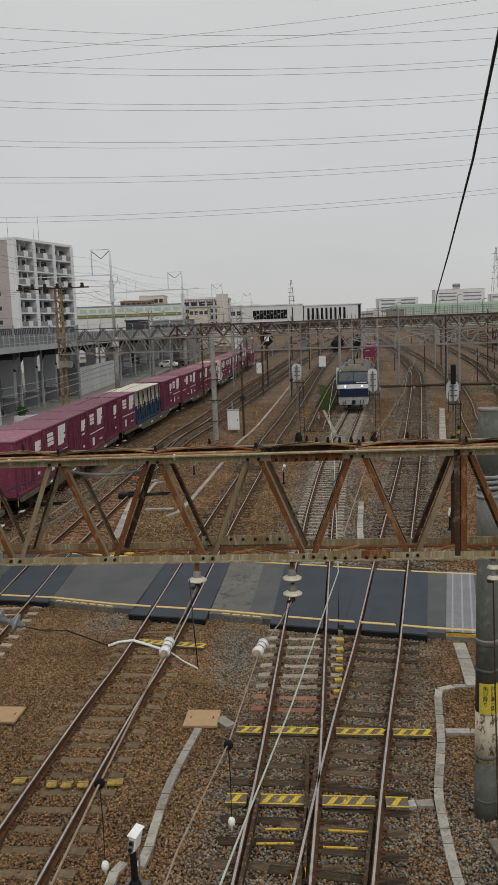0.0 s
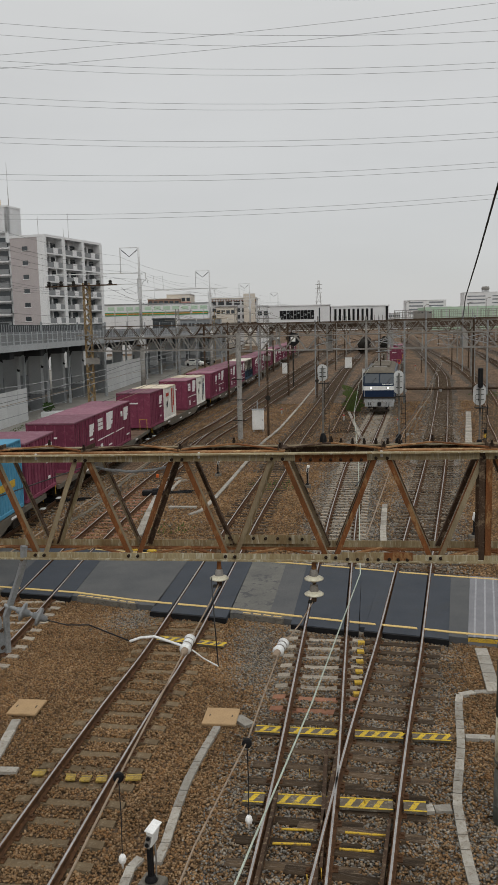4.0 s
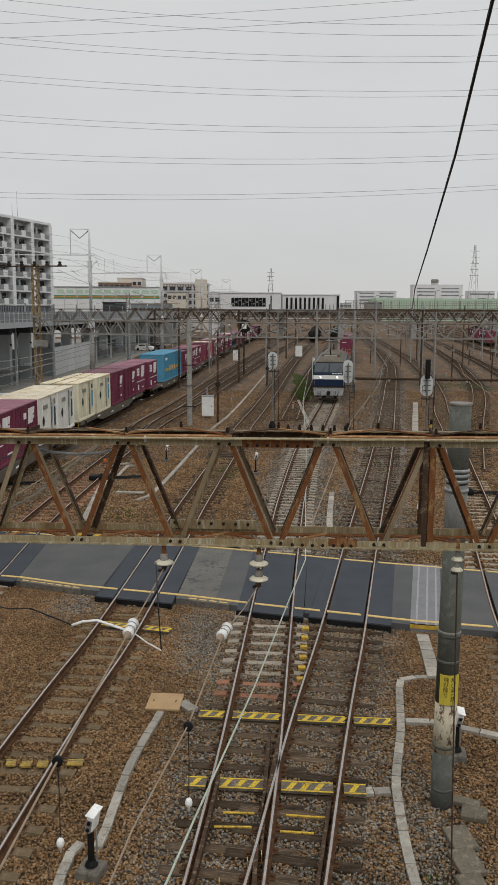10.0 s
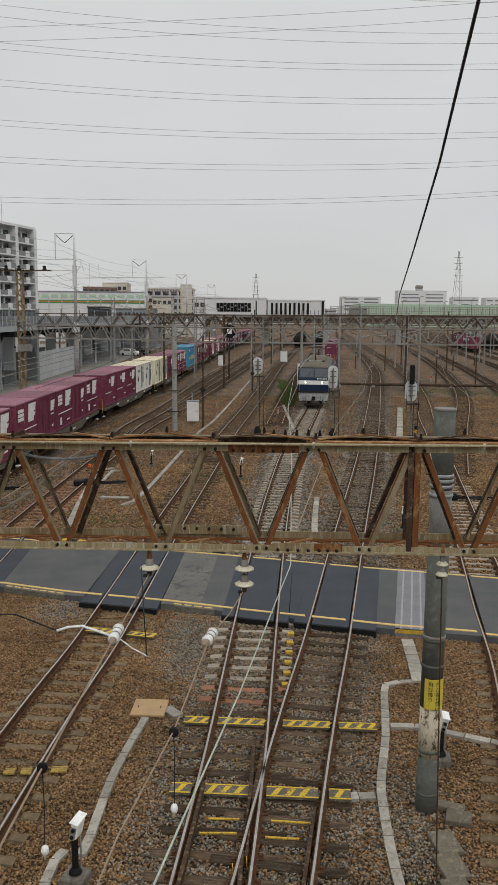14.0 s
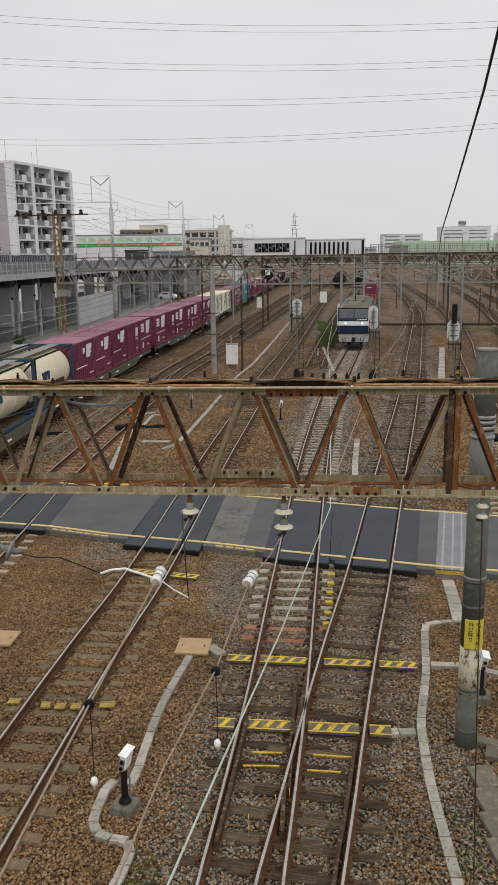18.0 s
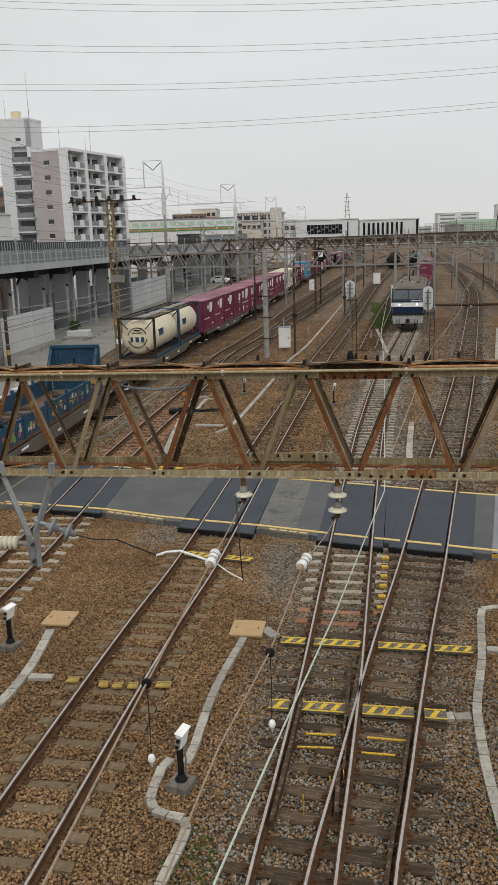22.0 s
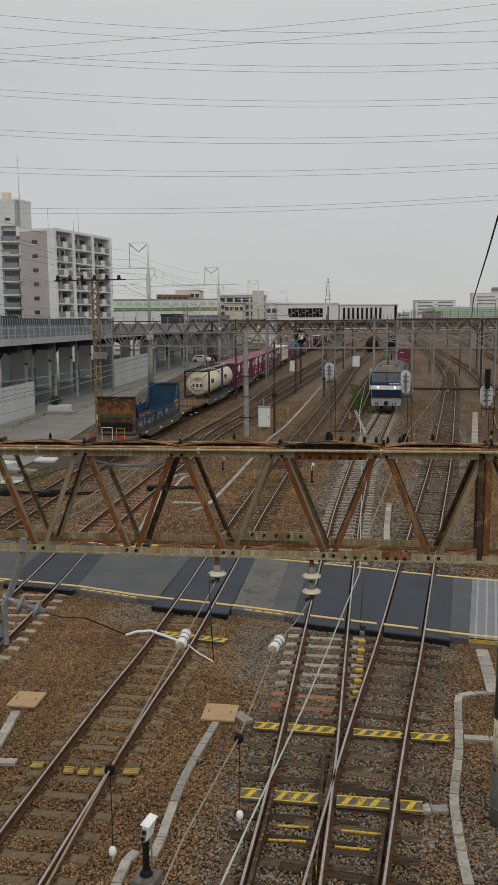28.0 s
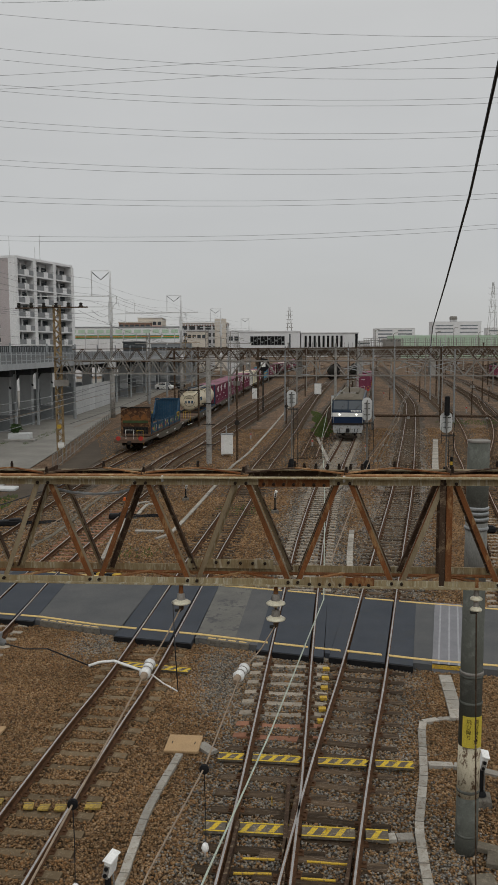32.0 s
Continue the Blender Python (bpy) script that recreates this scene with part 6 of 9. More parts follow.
for i, y in enumerate((33, 40, 47, 54, 61, 69.5, 77.5, 84.2, 91.5, 99, 106, 119, 133, 145, 160, 175, 190, 210, 230, 250)):
    for off in (-1.0, -7.6):
        part("pier", MB().box((col_x(y) + off - 0.35, y + 0.6, 2.9), (1.3, 1.0, 6.2), bev=0.05), M_VIAD, via)
        part("pier_band", MB().box((col_x(y) + off - 0.35, y + 0.6, 0.9), (1.32, 1.02, 1.6)), M_PARAPET, via, "darker painted pier foot")
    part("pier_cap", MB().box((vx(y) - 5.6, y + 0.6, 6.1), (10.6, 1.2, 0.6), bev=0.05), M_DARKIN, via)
    part("stanchion", MB().box((col_x(y), y, 3.2), (0.24, 0.26, 6.7), bev=0.02), M_VIADL, via, "pale vertical steel stanchion")
    part("brace", MB().bar((col_x(y) - 0.1, y + 0.2, 5.0), (col_x(y) + 0.05, y + 2.8, 6.5), 0.16, 0.18), M_DARKIN, via, "dark diagonal brace")
    part("brace", MB().bar((col_x(y) - 0.5, y + 0.3, 4.4), (col_x(y) - 3.5, y + 0.3, 6.2), 0.16, 0.18), M_DARKIN, via)
ys2 = [18, 50, 66, 76, 92, 108, 130, 165, 200, 245]
for a, b in zip(ys2[:-1], ys2[1:]):
    part("inner_wall", MB().bar((vx(a) - 6.0, a + (b - a) * 0.5, 1.7), (vx(b) - 6.2, b - 2.0, 1.7), 0.2, 3.4), M_PARAPET, via, "grey partition under the deck")
for k in range(36):
    y = 40 + 4.5 * k
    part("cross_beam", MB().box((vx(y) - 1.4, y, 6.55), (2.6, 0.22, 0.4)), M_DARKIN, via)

flat("service_road", [(-14.6, 50), (-15.2, 72), (-16.0, 95), (-15, 160), (-8, 300), (-14, 300), (-20, 240), (-120, 240), (-120, 30), (-16, 30)], 0.03, M_STREET, "dusty grey service road beside the yard under the viaduct", "road")
for x, y, w, d, h, m, lab in ((-44, 92, 7, 10, 3.2, M_WALLW, "white site cabin beyond the viaduct"), (-40, 66, 9, 6, 2.8, M_WALLW, "white site cabin beyond the viaduct"), (-52, 120, 12, 9, 4.5, M_APTG, "grey shed beyond the viaduct"), (-47, 78, 5, 4, 2.4, M_PARAPET, "grey store box beyond the viaduct"), (-60, 98, 14, 20, 5.5, M_BEIGE, "beige shed beyond the viaduct")):
    t = thing("site_cabin", lab, "cabin", "cabins beyond the viaduct", at=pose(x, y, 0, 0, 0, 4))
    part("wall", MB().box((0, 0, h / 2), (w, d, h), bev=0.04), m, t)
    part("roof", MB().box((0, 0, h + 0.08), (w + 0.3, d + 0.3, 0.16)), M_GALV_D, t)
    for k in range(3):
        part("window", MB().box((w / 2 + 0.01, -d * 0.3 + d * 0.3 * k, h * 0.6), (0.06, d * 0.16, h * 0.3)), M_GLASSD, t)

flat("trackside_soil", [(-14.2, 36), (-12.6, 36), (-11.4, 50), (-10.6, 62), (-8.2, 84), (-5.6, 110), (-10.5, 110), (-13.6, 84), (-12.9, 60), (-13.6, 48)], 0.002, M_DARKSOIL, "dark oily trackside soil beside the main line", "ground")

# hoarding panels
for nm, (x0, y0), (x1, y1), h in (("hoarding", (-23.2, 60), (-22.35, 75), 3.0), ("hoarding", (-21.0, 105.5), (-20.1, 129), 3.6)):
    hb = thing("site_hoarding", "pale grey smooth panelled site hoarding wall", "wall", kind="structure")
    n = 6
    for k in range(n):
        a, b = k / n, (k + 0.985) / n
        part("panel", MB().bar((x0 + (x1 - x0) * a, y0 + (y1 - y0) * a, h / 2), (x0 + (x1 - x0) * b, y0 + (y1 - y0) * b, h / 2), 0.1, h), M_WALLW, hb)
    part("end_panel", MB().box((x0 - 1.6, y0 - 0.1, h / 2), (3.2, 0.1, h)), M_PARAPET if h > 3.3 else M_WALLW, hb)


# ---- lattice portal gantries over the yard ----
def lattice_beam(parent, x0, y0, x1, y1, z0, z1, panel_len, material, w=0.07, depth=0.5):
    d = Vector((x1 - x0, y1 - y0, 0))
    n = max(2, int(d.length / panel_len))
    side = Vector((-d.y, d.x, 0)).normalized() * depth / 2
    for sg in (-1, 1):
        for z in (z0, z1):
            part("chord", MB().bar(Vector((x0, y0, z)) + side * sg, Vector((x1, y1, z)) + side * sg, w, w), material, parent)
        mb = MB()
        for k in range(n):
            p = Vector((x0, y0, 0)) + d * (k / n) + side * sg
            q = Vector((x0, y0, 0)) + d * ((k + 0.5) / n) + side * sg
            r = Vector((x0, y0, 0)) + d * ((k + 1) / n) + side * sg
            mb.bar((p.x, p.y, z0), (q.x, q.y, z1), w * 0.7, w * 0.7)
            mb.bar((q.x, q.y, z1), (r.x, r.y, z0), w * 0.7, w * 0.7)
        tagged(part("web", mb, material, parent), kind="stuff")


def lattice_mast(parent, x, y, z1, w, material, step=0.7, z0=-0.1):
    for sx in (-1, 1):
        for sy in (-1, 1):
            part("mast_leg", MB().bar((x + sx * w / 2, y + sy * w / 2, z0), (x + sx * w / 2, y + sy * w / 2, z1), 0.07, 0.07), material, parent)
    mb = MB()
    n = int((z1 - z0) / step)
    for k in range(n):
        a, b = z0 + k * step, z0 + (k + 1) * step
        s = 1 if k % 2 else -1
        for sy in (-1, 1):
            mb.bar((x - s * w / 2, y + sy * w / 2, a), (x + s * w / 2, y + sy * w / 2, b), 0.055, 0.055)
        for sx in (-1, 1):
            mb.bar((x + sx * w / 2, y - s * w / 2, a), (x + sx * w / 2, y + s * w / 2, b), 0.055, 0.055)
    tagged(part("mast_lacing", mb, material, parent), kind="stuff")


M_YELSTEEL = mat("yellowish_rusty_lattice", (0.29, 0.215, 0.115), (0.2, 0.14, 0.075), rough=0.8, scale=2, c3=(0.12, 0.07, 0.04))
ga = thing("lattice_gantry", "rusty yellowish lattice gantry spanning the yard tracks", "gantry", "yard gantries")
lattice_mast(ga, -14.1, 64.6, 11.75, 0.46, M_YELSTEEL, 0.4)
lattice_beam(ga, -14.1, 64.4, -2.25, 60.2, 6.5, 7.5, 1.25, M_GALV_D, 0.09)
lattice_beam(ga, -2.2, 60.1, 48, 52, 6.4, 7.45, 1.6, M_GALV_D, 0.08)
part("bracket_plate", MB().box((-14.1, 64.2, 7.75), (1.5, 0.5, 0.1)), M_GALV_D, ga)
part("bracket_plate", MB().box((-13.8, 64.2, 5.75), (1.1, 0.12, 0.5)), M_GALV_D, ga)
part("mast_pole", MB().cyl((-2.25, 59.8, -0.1), (-2.25, 59.8, 7.7), 0.2, 0.17, 14), M_CONC, ga, "grey concrete gantry mast")
part("mast_pole", MB().cyl((47.6, 52, -0.1), (47.6, 52, 7.7), 0.2, 0.17, 14), M_CONC, ga)
for k in range(3):
    z = 1.4 + 1.5 * k
    part("mast_rung", MB().box((-2.25, 59.5, z), (1.0, 0.06, 0.06)), M_DKOLV, ga)
part("top_beam", MB().bar((-17.2, 64.3, 11.5), (-11.6, 64.0, 11.55), 0.12, 0.1), M_RUSTDK_SHADE, ga)
for k in range(6):
    part("pin_insulator", MB().lathe((-16.9 + 0.95 * k, 64.2, 11.55), (0, 0, 1), [(0, 0.12), (0.1, 0.17), (0.2, 0.1), (0.3, 0.15), (0.36, 0.05)], 8), M_DKOLV, ga)
part("number_plate", MB().box((-14.1, 64.28, 2.35), (0.32, 0.03, 0.32)), M_YELLOW, ga)
part("number_plate", MB().box((-14.0, 64.28, 0.9), (0.5, 0.03, 0.4)), M_WHITE, ga)
for (xa, ya, xb, yb, z0, z1, mats_) in ((-20, 100, 62, 86, 6.9, 8.4, M_RUSTDK_SHADE), (-14, 128, 70, 118, 6.8, 8.2, M_GALV_D), (-13, 148, 78, 140, 6.9, 8.3, M_RUSTDK_SHADE), (-12, 168, 82, 160, 7.0, 8.4, M_GALV_D), (-10, 190, 90, 184, 6.8, 8.2, M_RUSTDK_SHADE), (-8, 215, 95, 210, 7.0, 8.4, M_GALV_D), (2, 236, 110, 230, 6.6, 8.2, M_RUSTDK_SHADE), (20, 275, 150, 262, 6.6, 8.4, M_RUSTDK_SHADE), (30, 310, 170, 300, 6.8, 8.6, M_RUSTDK_SHADE)):
    gb = thing("lattice_gantry", "grey lattice gantry spanning all yard tracks" if mats_ is M_GALV_D else "dark rusty lattice gantry spanning all yard tracks", "gantry", "yard gantries")
    lattice_beam(gb, xa, ya, xb, yb, z0, z1, 2.2, mats_, 0.1 if ya < 200 else 0.14, 0.6)
    for f in (0.0, 0.15, 0.27, 0.378, 0.52, 0.66, 0.8, 1.0):
        x, y = xa + (xb - xa) * f, ya + (yb - ya) * f
        part("mast_pole", MB().cyl((x, y, -0.1), (x, y, z1 + (0.5 if f in (0, 0.378, 1.0) else 0)), 0.2 if f in (0, 0.378, 1.0) else 0.12, 0.12, 10), M_CONC if f == 0.378 else (M_GALV if f == 0.0 else mats_), gb)
    for k in range(8):
        f = 0.08 + k * 0.115
        x, y = xa + (xb - xa) * f, ya + (yb - ya) * f
        part("hanger", MB().tube([(x, y, z0), (x, y - 0.3, z0 - 0.9), (x + 0.9, y - 0.3, z0 - 1.1)], 0.05, 5), M_RUSTDK_SHADE, gb)


for x, y, h, mm in ((-14.68, 133.4, 11.0, M_GALV_D), (-12.09, 181.5, 11.5, M_YELSTEEL), (-6.2, 158, 12.0, M_GALV_D), (-2.4, 196, 12.5, M_GALV_D), (-0.6, 132, 9.6, M_GALV_D)):
    lm = thing("lattice_mast", "slender lattice catenary mast beside the viaduct" if mm is M_GALV_D else "yellowish lattice catenary mast beside the viaduct", "mast", "lattice masts")
    lattice_mast(lm, x, y, h, 0.55, mm, 0.6)
    for z, a in ((h - 0.4, 2.6), (h - 1.7, 3.4), (h - 3.4, 2.2)):
        part("cross_arm", MB().bar((x - a * 0.6, y, z), (x + a, y, z), 0.09, 0.09), mm, lm)
        part("arm_stay", MB().bar((x, y, z + 0.9), (x + a * 0.95, y, z + 0.05), 0.05, 0.05), mm, lm)
        part("insulator", MB().lathe((x + a * 0.9, y, z), (0, 0, -1), [(0, 0.05), (0.05, 0.12), (0.2, 0.12), (0.3, 0.06)], 8), M_PORCW, lm)


def yard_mast(x, y, h, arm, material):
    m_ = thing("catenary_mast", "slim grey catenary mast with a bracket arm in the yard" if material is M_GALV else "slim rusty catenary mast with a bracket arm in the yard", "mast", "yard catenary masts", at=pose(x, y, 0))
    part("pole", MB().cyl((0, 0, -0.1), (0, 0, h), 0.11, 0.085, 9), material, m_)
    mb = MB().tube([(0, 0, 5.7), (arm, 0, 6.3)], 0.05, 5).tube([(0, 0, 6.9), (arm, 0, 6.3), (arm * 1.25, 0, 6.3)], 0.045, 5).tube([(arm * 0.55, 0, 6.05), (arm * 0.55, 0, 5.4), (arm * 1.2, 0, 5.3)], 0.04, 5)
    part("bracket_arm", mb, material, m_)


for x, y, h, arm, material in ((5.3, 96, 8.6, 2.4, M_GALV), (13.6, 84, 8.3, -2.4, M_GALV), (19.5, 104, 9.4, 2.5, M_GALV), (27.5, 112, 8.9, 2.5, M_GALV), (24, 92, 8.2, -2.5, M_GALV), (36, 122, 9.2, 2.5, M_RUSTDK_SHADE), (31, 134, 9.8, -2.5, M_GALV), (44, 138, 9.6, 2.5, M_GALV), (15.5, 118, 9.0, 2.5, M_GALV), (8.2, 140, 9.4, 2.5, M_RUSTDK_SHADE), (52, 155, 9.4, -2.5, M_GALV), (40, 165, 10.0, 2.5, M_GALV), (60, 172, 10.0, 2.5, M_GALV), (22, 152, 9.8, 2.5, M_GALV), (-1.5, 112, 9.0, 2.4, M_GALV), (-4.5, 90, 8.6, 2.2, M_RUSTDK_SHADE), (-6.0, 104, 9.0, 2.4, M_GALV)):
    yard_mast(x, y, h, arm, material)


# catenary portals on the viaduct
M_POLE = mat("pale_grey_painted_pole", (0.64, 0.65, 0.65), (0.54, 0.55, 0.55), rough=0.6, scale=1.5, c3=(0.45, 0.43, 0.39))


def portal(x, y, h, w, arm):
    p = thing("catenary_portal", "pale grey catenary mast with bracket frame on concrete column", "mast", "viaduct catenary masts")
    part("column", MB().lathe((x, y, -0.1), (0, 0, 1), [(0, 0.3), (6.0, 0.3)], 18), M_CONC, p, "round concrete column", smooth=True)
    part("column_cap", MB().box((x, y, 6.05), (1.3, 1.1, 0.22), bev=0.03), M_RUSTDK_SHADE, p, "rusty steel cap plate")
    part("base_plate", MB().box((x, y, 6.5), (0.8, 0.7, 0.7), bev=0.05), M_POLE, p)
    part("foot", MB().lathe((x, y, 6.8), (0, 0, 1), [(0, 0.42), (0.15, 0.36), (0.6, 0.19), (0.75, 0.17)], 14), M_POLE, p, "flared pole foot", smooth=True)
    part("pole", MB().lathe((x, y, 7.4), (0, 0, 1), [(0, 0.19), (h - 3, 0.14), (h - 0.4, 0.11)], 12), M_POLE, p, smooth=True)
    z = 7.0
    part("frame", MB().tube([(x, y, z + h * 0.78), (x, y, z + h), (x - w, y, z + h), (x - w, y, z + h * 0.72)], 0.075, 6), M_POLE, p)
    part("cross_arm", MB().bar((x, y, z + h * 0.72), (x - arm, y, z + h * 0.72), 0.12, 0.12), M_POLE, p)
    part("cross_arm", MB().bar((x + 0.1, y, z + h * 0.6), (x - arm * 0.5, y, z + h * 0.6), 0.09, 0.09), M_POLE, p)
    part("insulator_string", MB().tube([(x - 0.1, y, z + h - 0.2), (x - w / 2, y, z + h * 0.9), (x - w + 0.1, y, z + h - 0.2)], 0.05, 5), M_DKOLV, p)
    part("side_bracket", MB().tube([(x, y, z + h * 0.55), (x + 0.5, y, z + h * 0.63), (x + 0.9, y, z + h * 0.66), (x + 1.05, y, z + h * 0.6)], 0.05, 6), M_POLE, p)
    part("side_bracket", MB().tube([(x, y, z + h * 0.7), (x + 0.3, y, z + h * 0.72), (x + 0.75, y, z + h * 0.72), (x + 0.75, y, z + h * 0.63)], 0.05, 6), M_POLE, p)
    part("long_arm", MB().bar((x, y, z + h * 0.52), (x + arm * 0.9, y + 0.4, z + h * 0.535), 0.08, 0.08), M_POLE, p)
    part("arm_drop", MB().tube([(x - arm, y, z + h * 0.55), (x - arm, y, z + h * 0.93), (x - arm + 1.6, y, z + h * 0.93), (x - arm + 1.7, y, z + h * 0.72)], 0.045, 5), M_POLE, p)
    part("jacket", MB().cyl((x - 0.02, y - 0.03, z + h * 0.42), (x - 0.02, y - 0.03, z + h * 0.66), 0.26, 0.26, 10), M_POLE, p)
    for k in range(3):
        part("stay", MB().tube([(x + 0.1, y, z + 2.2 + 1.3 * k), (x + 0.6, y - 0.1, z + 2.35 + 1.3 * k)], 0.035, 5), M_POLE, p)


portal(-21.23, 57.5, 11.45, 2.4, 3.0)
portal(-15.7, 102, 10.85, 2.25, 11.8)
portal(-10.5, 150, 11.0, 2.5, 10)
portal(-4.5, 200, 11.0, 2.5, 10)
portal(3, 262, 11.0, 2.5, 10)
t = thing("slim_post", "slim rusty post with a yellow band beside the hoarding", "post", at=pose(-20.6, 57.6, 0))
part("post", MB().cyl((0, 0, -0.1), (0, 0, 5.7), 0.13, 0.12, 10), M_RUSTDK_SHADE, t)
part("band", MB().cyl((0, 0, 0.9), (0, 0, 1.25), 0.135, 0.135, 10), M_YELLOW, t)
# ---- apartment block ----
def apartment():
    ap = thing("apartment_block", "white and pinkish nine-storey apartment block with balconies", "building")
    c = Vector((-45.2, 170, 0))
    u = Vector((7.1, 21, 0)).normalized()
    v = Vector((-u.y, u.x, 0))
    Lf, D, Ht, st = 22.2, 8.2, 26.9, 2.85

    def P(a, b, z):
        q = c + u * a + v * b
        return (q.x, q.y, z)

    def slab(a0, a1, b0, b1, z0, z1, m, name, parent=ap, label=""):
        vs = [P(a, b, z) for z in (z0, z1) for a, b in ((a0, b0), (a1, b0), (a1, b1), (a0, b1))]
        return part(name, MB().raw(vs, [(3, 2, 1, 0), (4, 5, 6, 7)] + [(k, (k + 1) % 4, 4 + (k + 1) % 4, 4 + k) for k in range(4)]), m, parent, label)

    slab(0.0, Lf, 1.7, D, 0, Ht, M_APTG, "wall")
    slab(-0.12, 0.0, 1.6, D, 0, Ht, M_PINK, "end_wall", label="pinkish tiled end wall")
    slab(-0.2, 0.0, -0.1, 1.6, 0, Ht + 0.1, M_APTW, "end_wall")
    slab(-0.2, Lf + 0.2, -0.1, D, Ht, Ht + 0.5, M_APTW, "roof")
    bays = [0.0, 6.9, 14.6, Lf]
    for a in bays:
        slab(a - 0.55 if a else 0.0, a + 0.55, -0.15, 1.7, 0, Ht, M_APTW, "pier")
    nfl = 9
    for fl in range(nfl):
        z = Ht - 0.3 - (fl + 1) * st
        if z < 4:
            break
        slab(0, Lf, -0.1, 1.7, z - 0.25, z + 0.02, M_APTW, "balcony_slab")
        for i in range(3):
            a0, a1 = bays[i] + 0.6, bays[i + 1] - 0.6
            slab(a0, a1, 1.6, 1.72, z + 0.3, z + 2.3, M_GLASSD, "window", label="dark balcony window")
            mid = a0 + (a1 - a0) * 0.55
            slab(a0, mid - 0.7, -0.06, 0.02, z + 0.05, z + 1.05, M_RAILG, "balcony_rail")
            slab(mid - 0.7, mid + 0.9, -0.1, 0.06, z, z + 1.2, M_APTW, "balcony_front")
            slab(mid + 0.9, a1, -0.06, 0.02, z + 0.05, z + 1.05, M_RAILG, "balcony_rail")
            slab(mid - 0.25, mid + 0.35, 1.3, 1.75, z, z + 2.5, M_APTW, "partition")
    for fl in range(8):
        z = Ht - 2.6 - fl * st
        if z > 5:
            w = slab(-0.2, -0.1, 4.0, 5.3, z, z + 0.85, M_GLASSD, "window")
            slab(-0.24, -0.1, 3.8, 5.5, z - 0.12, z, M_APTW, "sill", w)
    # taller stair tower to the left
    tc0 = Vector((-62.7, 182, 0))

    def Q(a, b, z):
        q = tc0 + Vector((0.8, -0.064, 0)) * a + Vector((0.14, 0.6, 0)) * b
        return (q.x, q.y, z)

    def tslab(a0, a1, b0, b1, z0, z1, m, name, label=""):
        vs = [Q(a, b, z) for z in (z0, z1) for a, b in ((a0, b0), (a1, b0), (a1, b1), (a0, b1))]
        return part(name, MB().raw(vs, [(3, 2, 1, 0), (4, 5, 6, 7)] + [(k, (k + 1) % 4, 4 + (k + 1) % 4, 4 + k) for k in range(4)]), m, ap, label)

    tslab(0, 3.4, 0, 9, 0, 34.5, M_APTT, "tower_wall")
    tslab(3.4, 8.5, 1.4, 9, 0, 34.5, M_APTT, "tower_wall")
    tslab(7.6, 8.5, 0, 1.4, 27, 34.5, M_APTT, "tower_wall")
    tslab(3.4, 8.5, 0, 1.4, 29.2, 34.5, M_APTT, "tower_wall")
    tslab(-0.1, 8.6, -0.1, 9, 34.5, 34.9, M_APTW, "roof")
    tslab(3.2, 5.2, 2, 4, 34.9, 36.4, M_CREAMT, "roof_tank")
    tslab(4.8, 6.2, -0.05, 0.0, 30.3, 30.9, M_GLASSD, "window")
    for fl in range(9):
        z = 26.0 - fl * st
        if z < 4:
            break
        tslab(3.2, 8.2, -0.3, 1.4, z - 0.3, z, M_APTW, "balcony_slab")
        tslab(3.4, 8.0, -0.25, -0.15, z, z + 1.1, M_RAILG, "balcony_rail")
        tslab(3.5, 7.6, 1.3, 1.38, z + 0.2, z + 2.2, M_GLASSD, "window")
    for a, b, h in ((1.2, 3, 4.0), (6.5, 6, 9.5), (7.0, 5, 3.0)):
        p = Q(a, b, 34.9)
        part("aerial", MB().cyl(p, (p[0], p[1], p[2] + h), 0.05, 0.03, 6), M_GALV_D, ap)
    for a, b, h in ((4, 4, 4.5), (12, 3, 3.0), (14, 3, 6.0)):
        p = P(a, b, Ht + 0.5)
        part("aerial", MB().cyl(p, (p[0], p[1], p[2] + h), 0.05, 0.03, 6), M_GALV_D, ap)


apartment()


def block(name, label, x, y, w, d, h, rz, wall, roof=None, rows=(), z0=0.0, group="distant buildings", glassm=None, cols=8):
    """A distant building with ribbon or separate windows on its front and right side."""
    b = thing(name, label, "building", group, at=pose(x, y, z0, 0, 0, rz))
    part("wall", MB().box((0, 0, h / 2), (w, d, h), bev=0.05), wall, b)
    part("roof", MB().box((0, 0, h + 0.15), (w + 0.4, d + 0.4, 0.3)), roof or wall, b)
    for z, hh in rows:
        for k in range(cols):
            ww = w / cols * (0.72 if cols > 1 else 0.96)
            win = part("window", MB().box((-w / 2 + w * (k + 0.5) / cols, -d / 2 - 0.0, z), (ww, 0.2, hh)), glassm or M_GLASSD, b)
    return b


def facade(name, label, x0, x1, y, ztop, wall, roof=None, rows=(), cols=8, d=16, glassm=None, z0=0.0, k=1.0):
    """k: how much farther out it stands, seen from the footbridge."""
    x0, x1, y, ztop, rows = x0 * k, x1 * k, y * k, 8.26 + (ztop - 8.26) * k, [(8.26 + (z - 8.26) * k, hh * k) for z, hh in rows]
    return block(name, label, (x0 + x1) / 2, y + d / 2, x1 - x0, d, ztop - z0 - 0.3, 0, wall, roof, [(z - z0, hh) for z, hh in rows], z0, glassm=glassm, cols=cols)


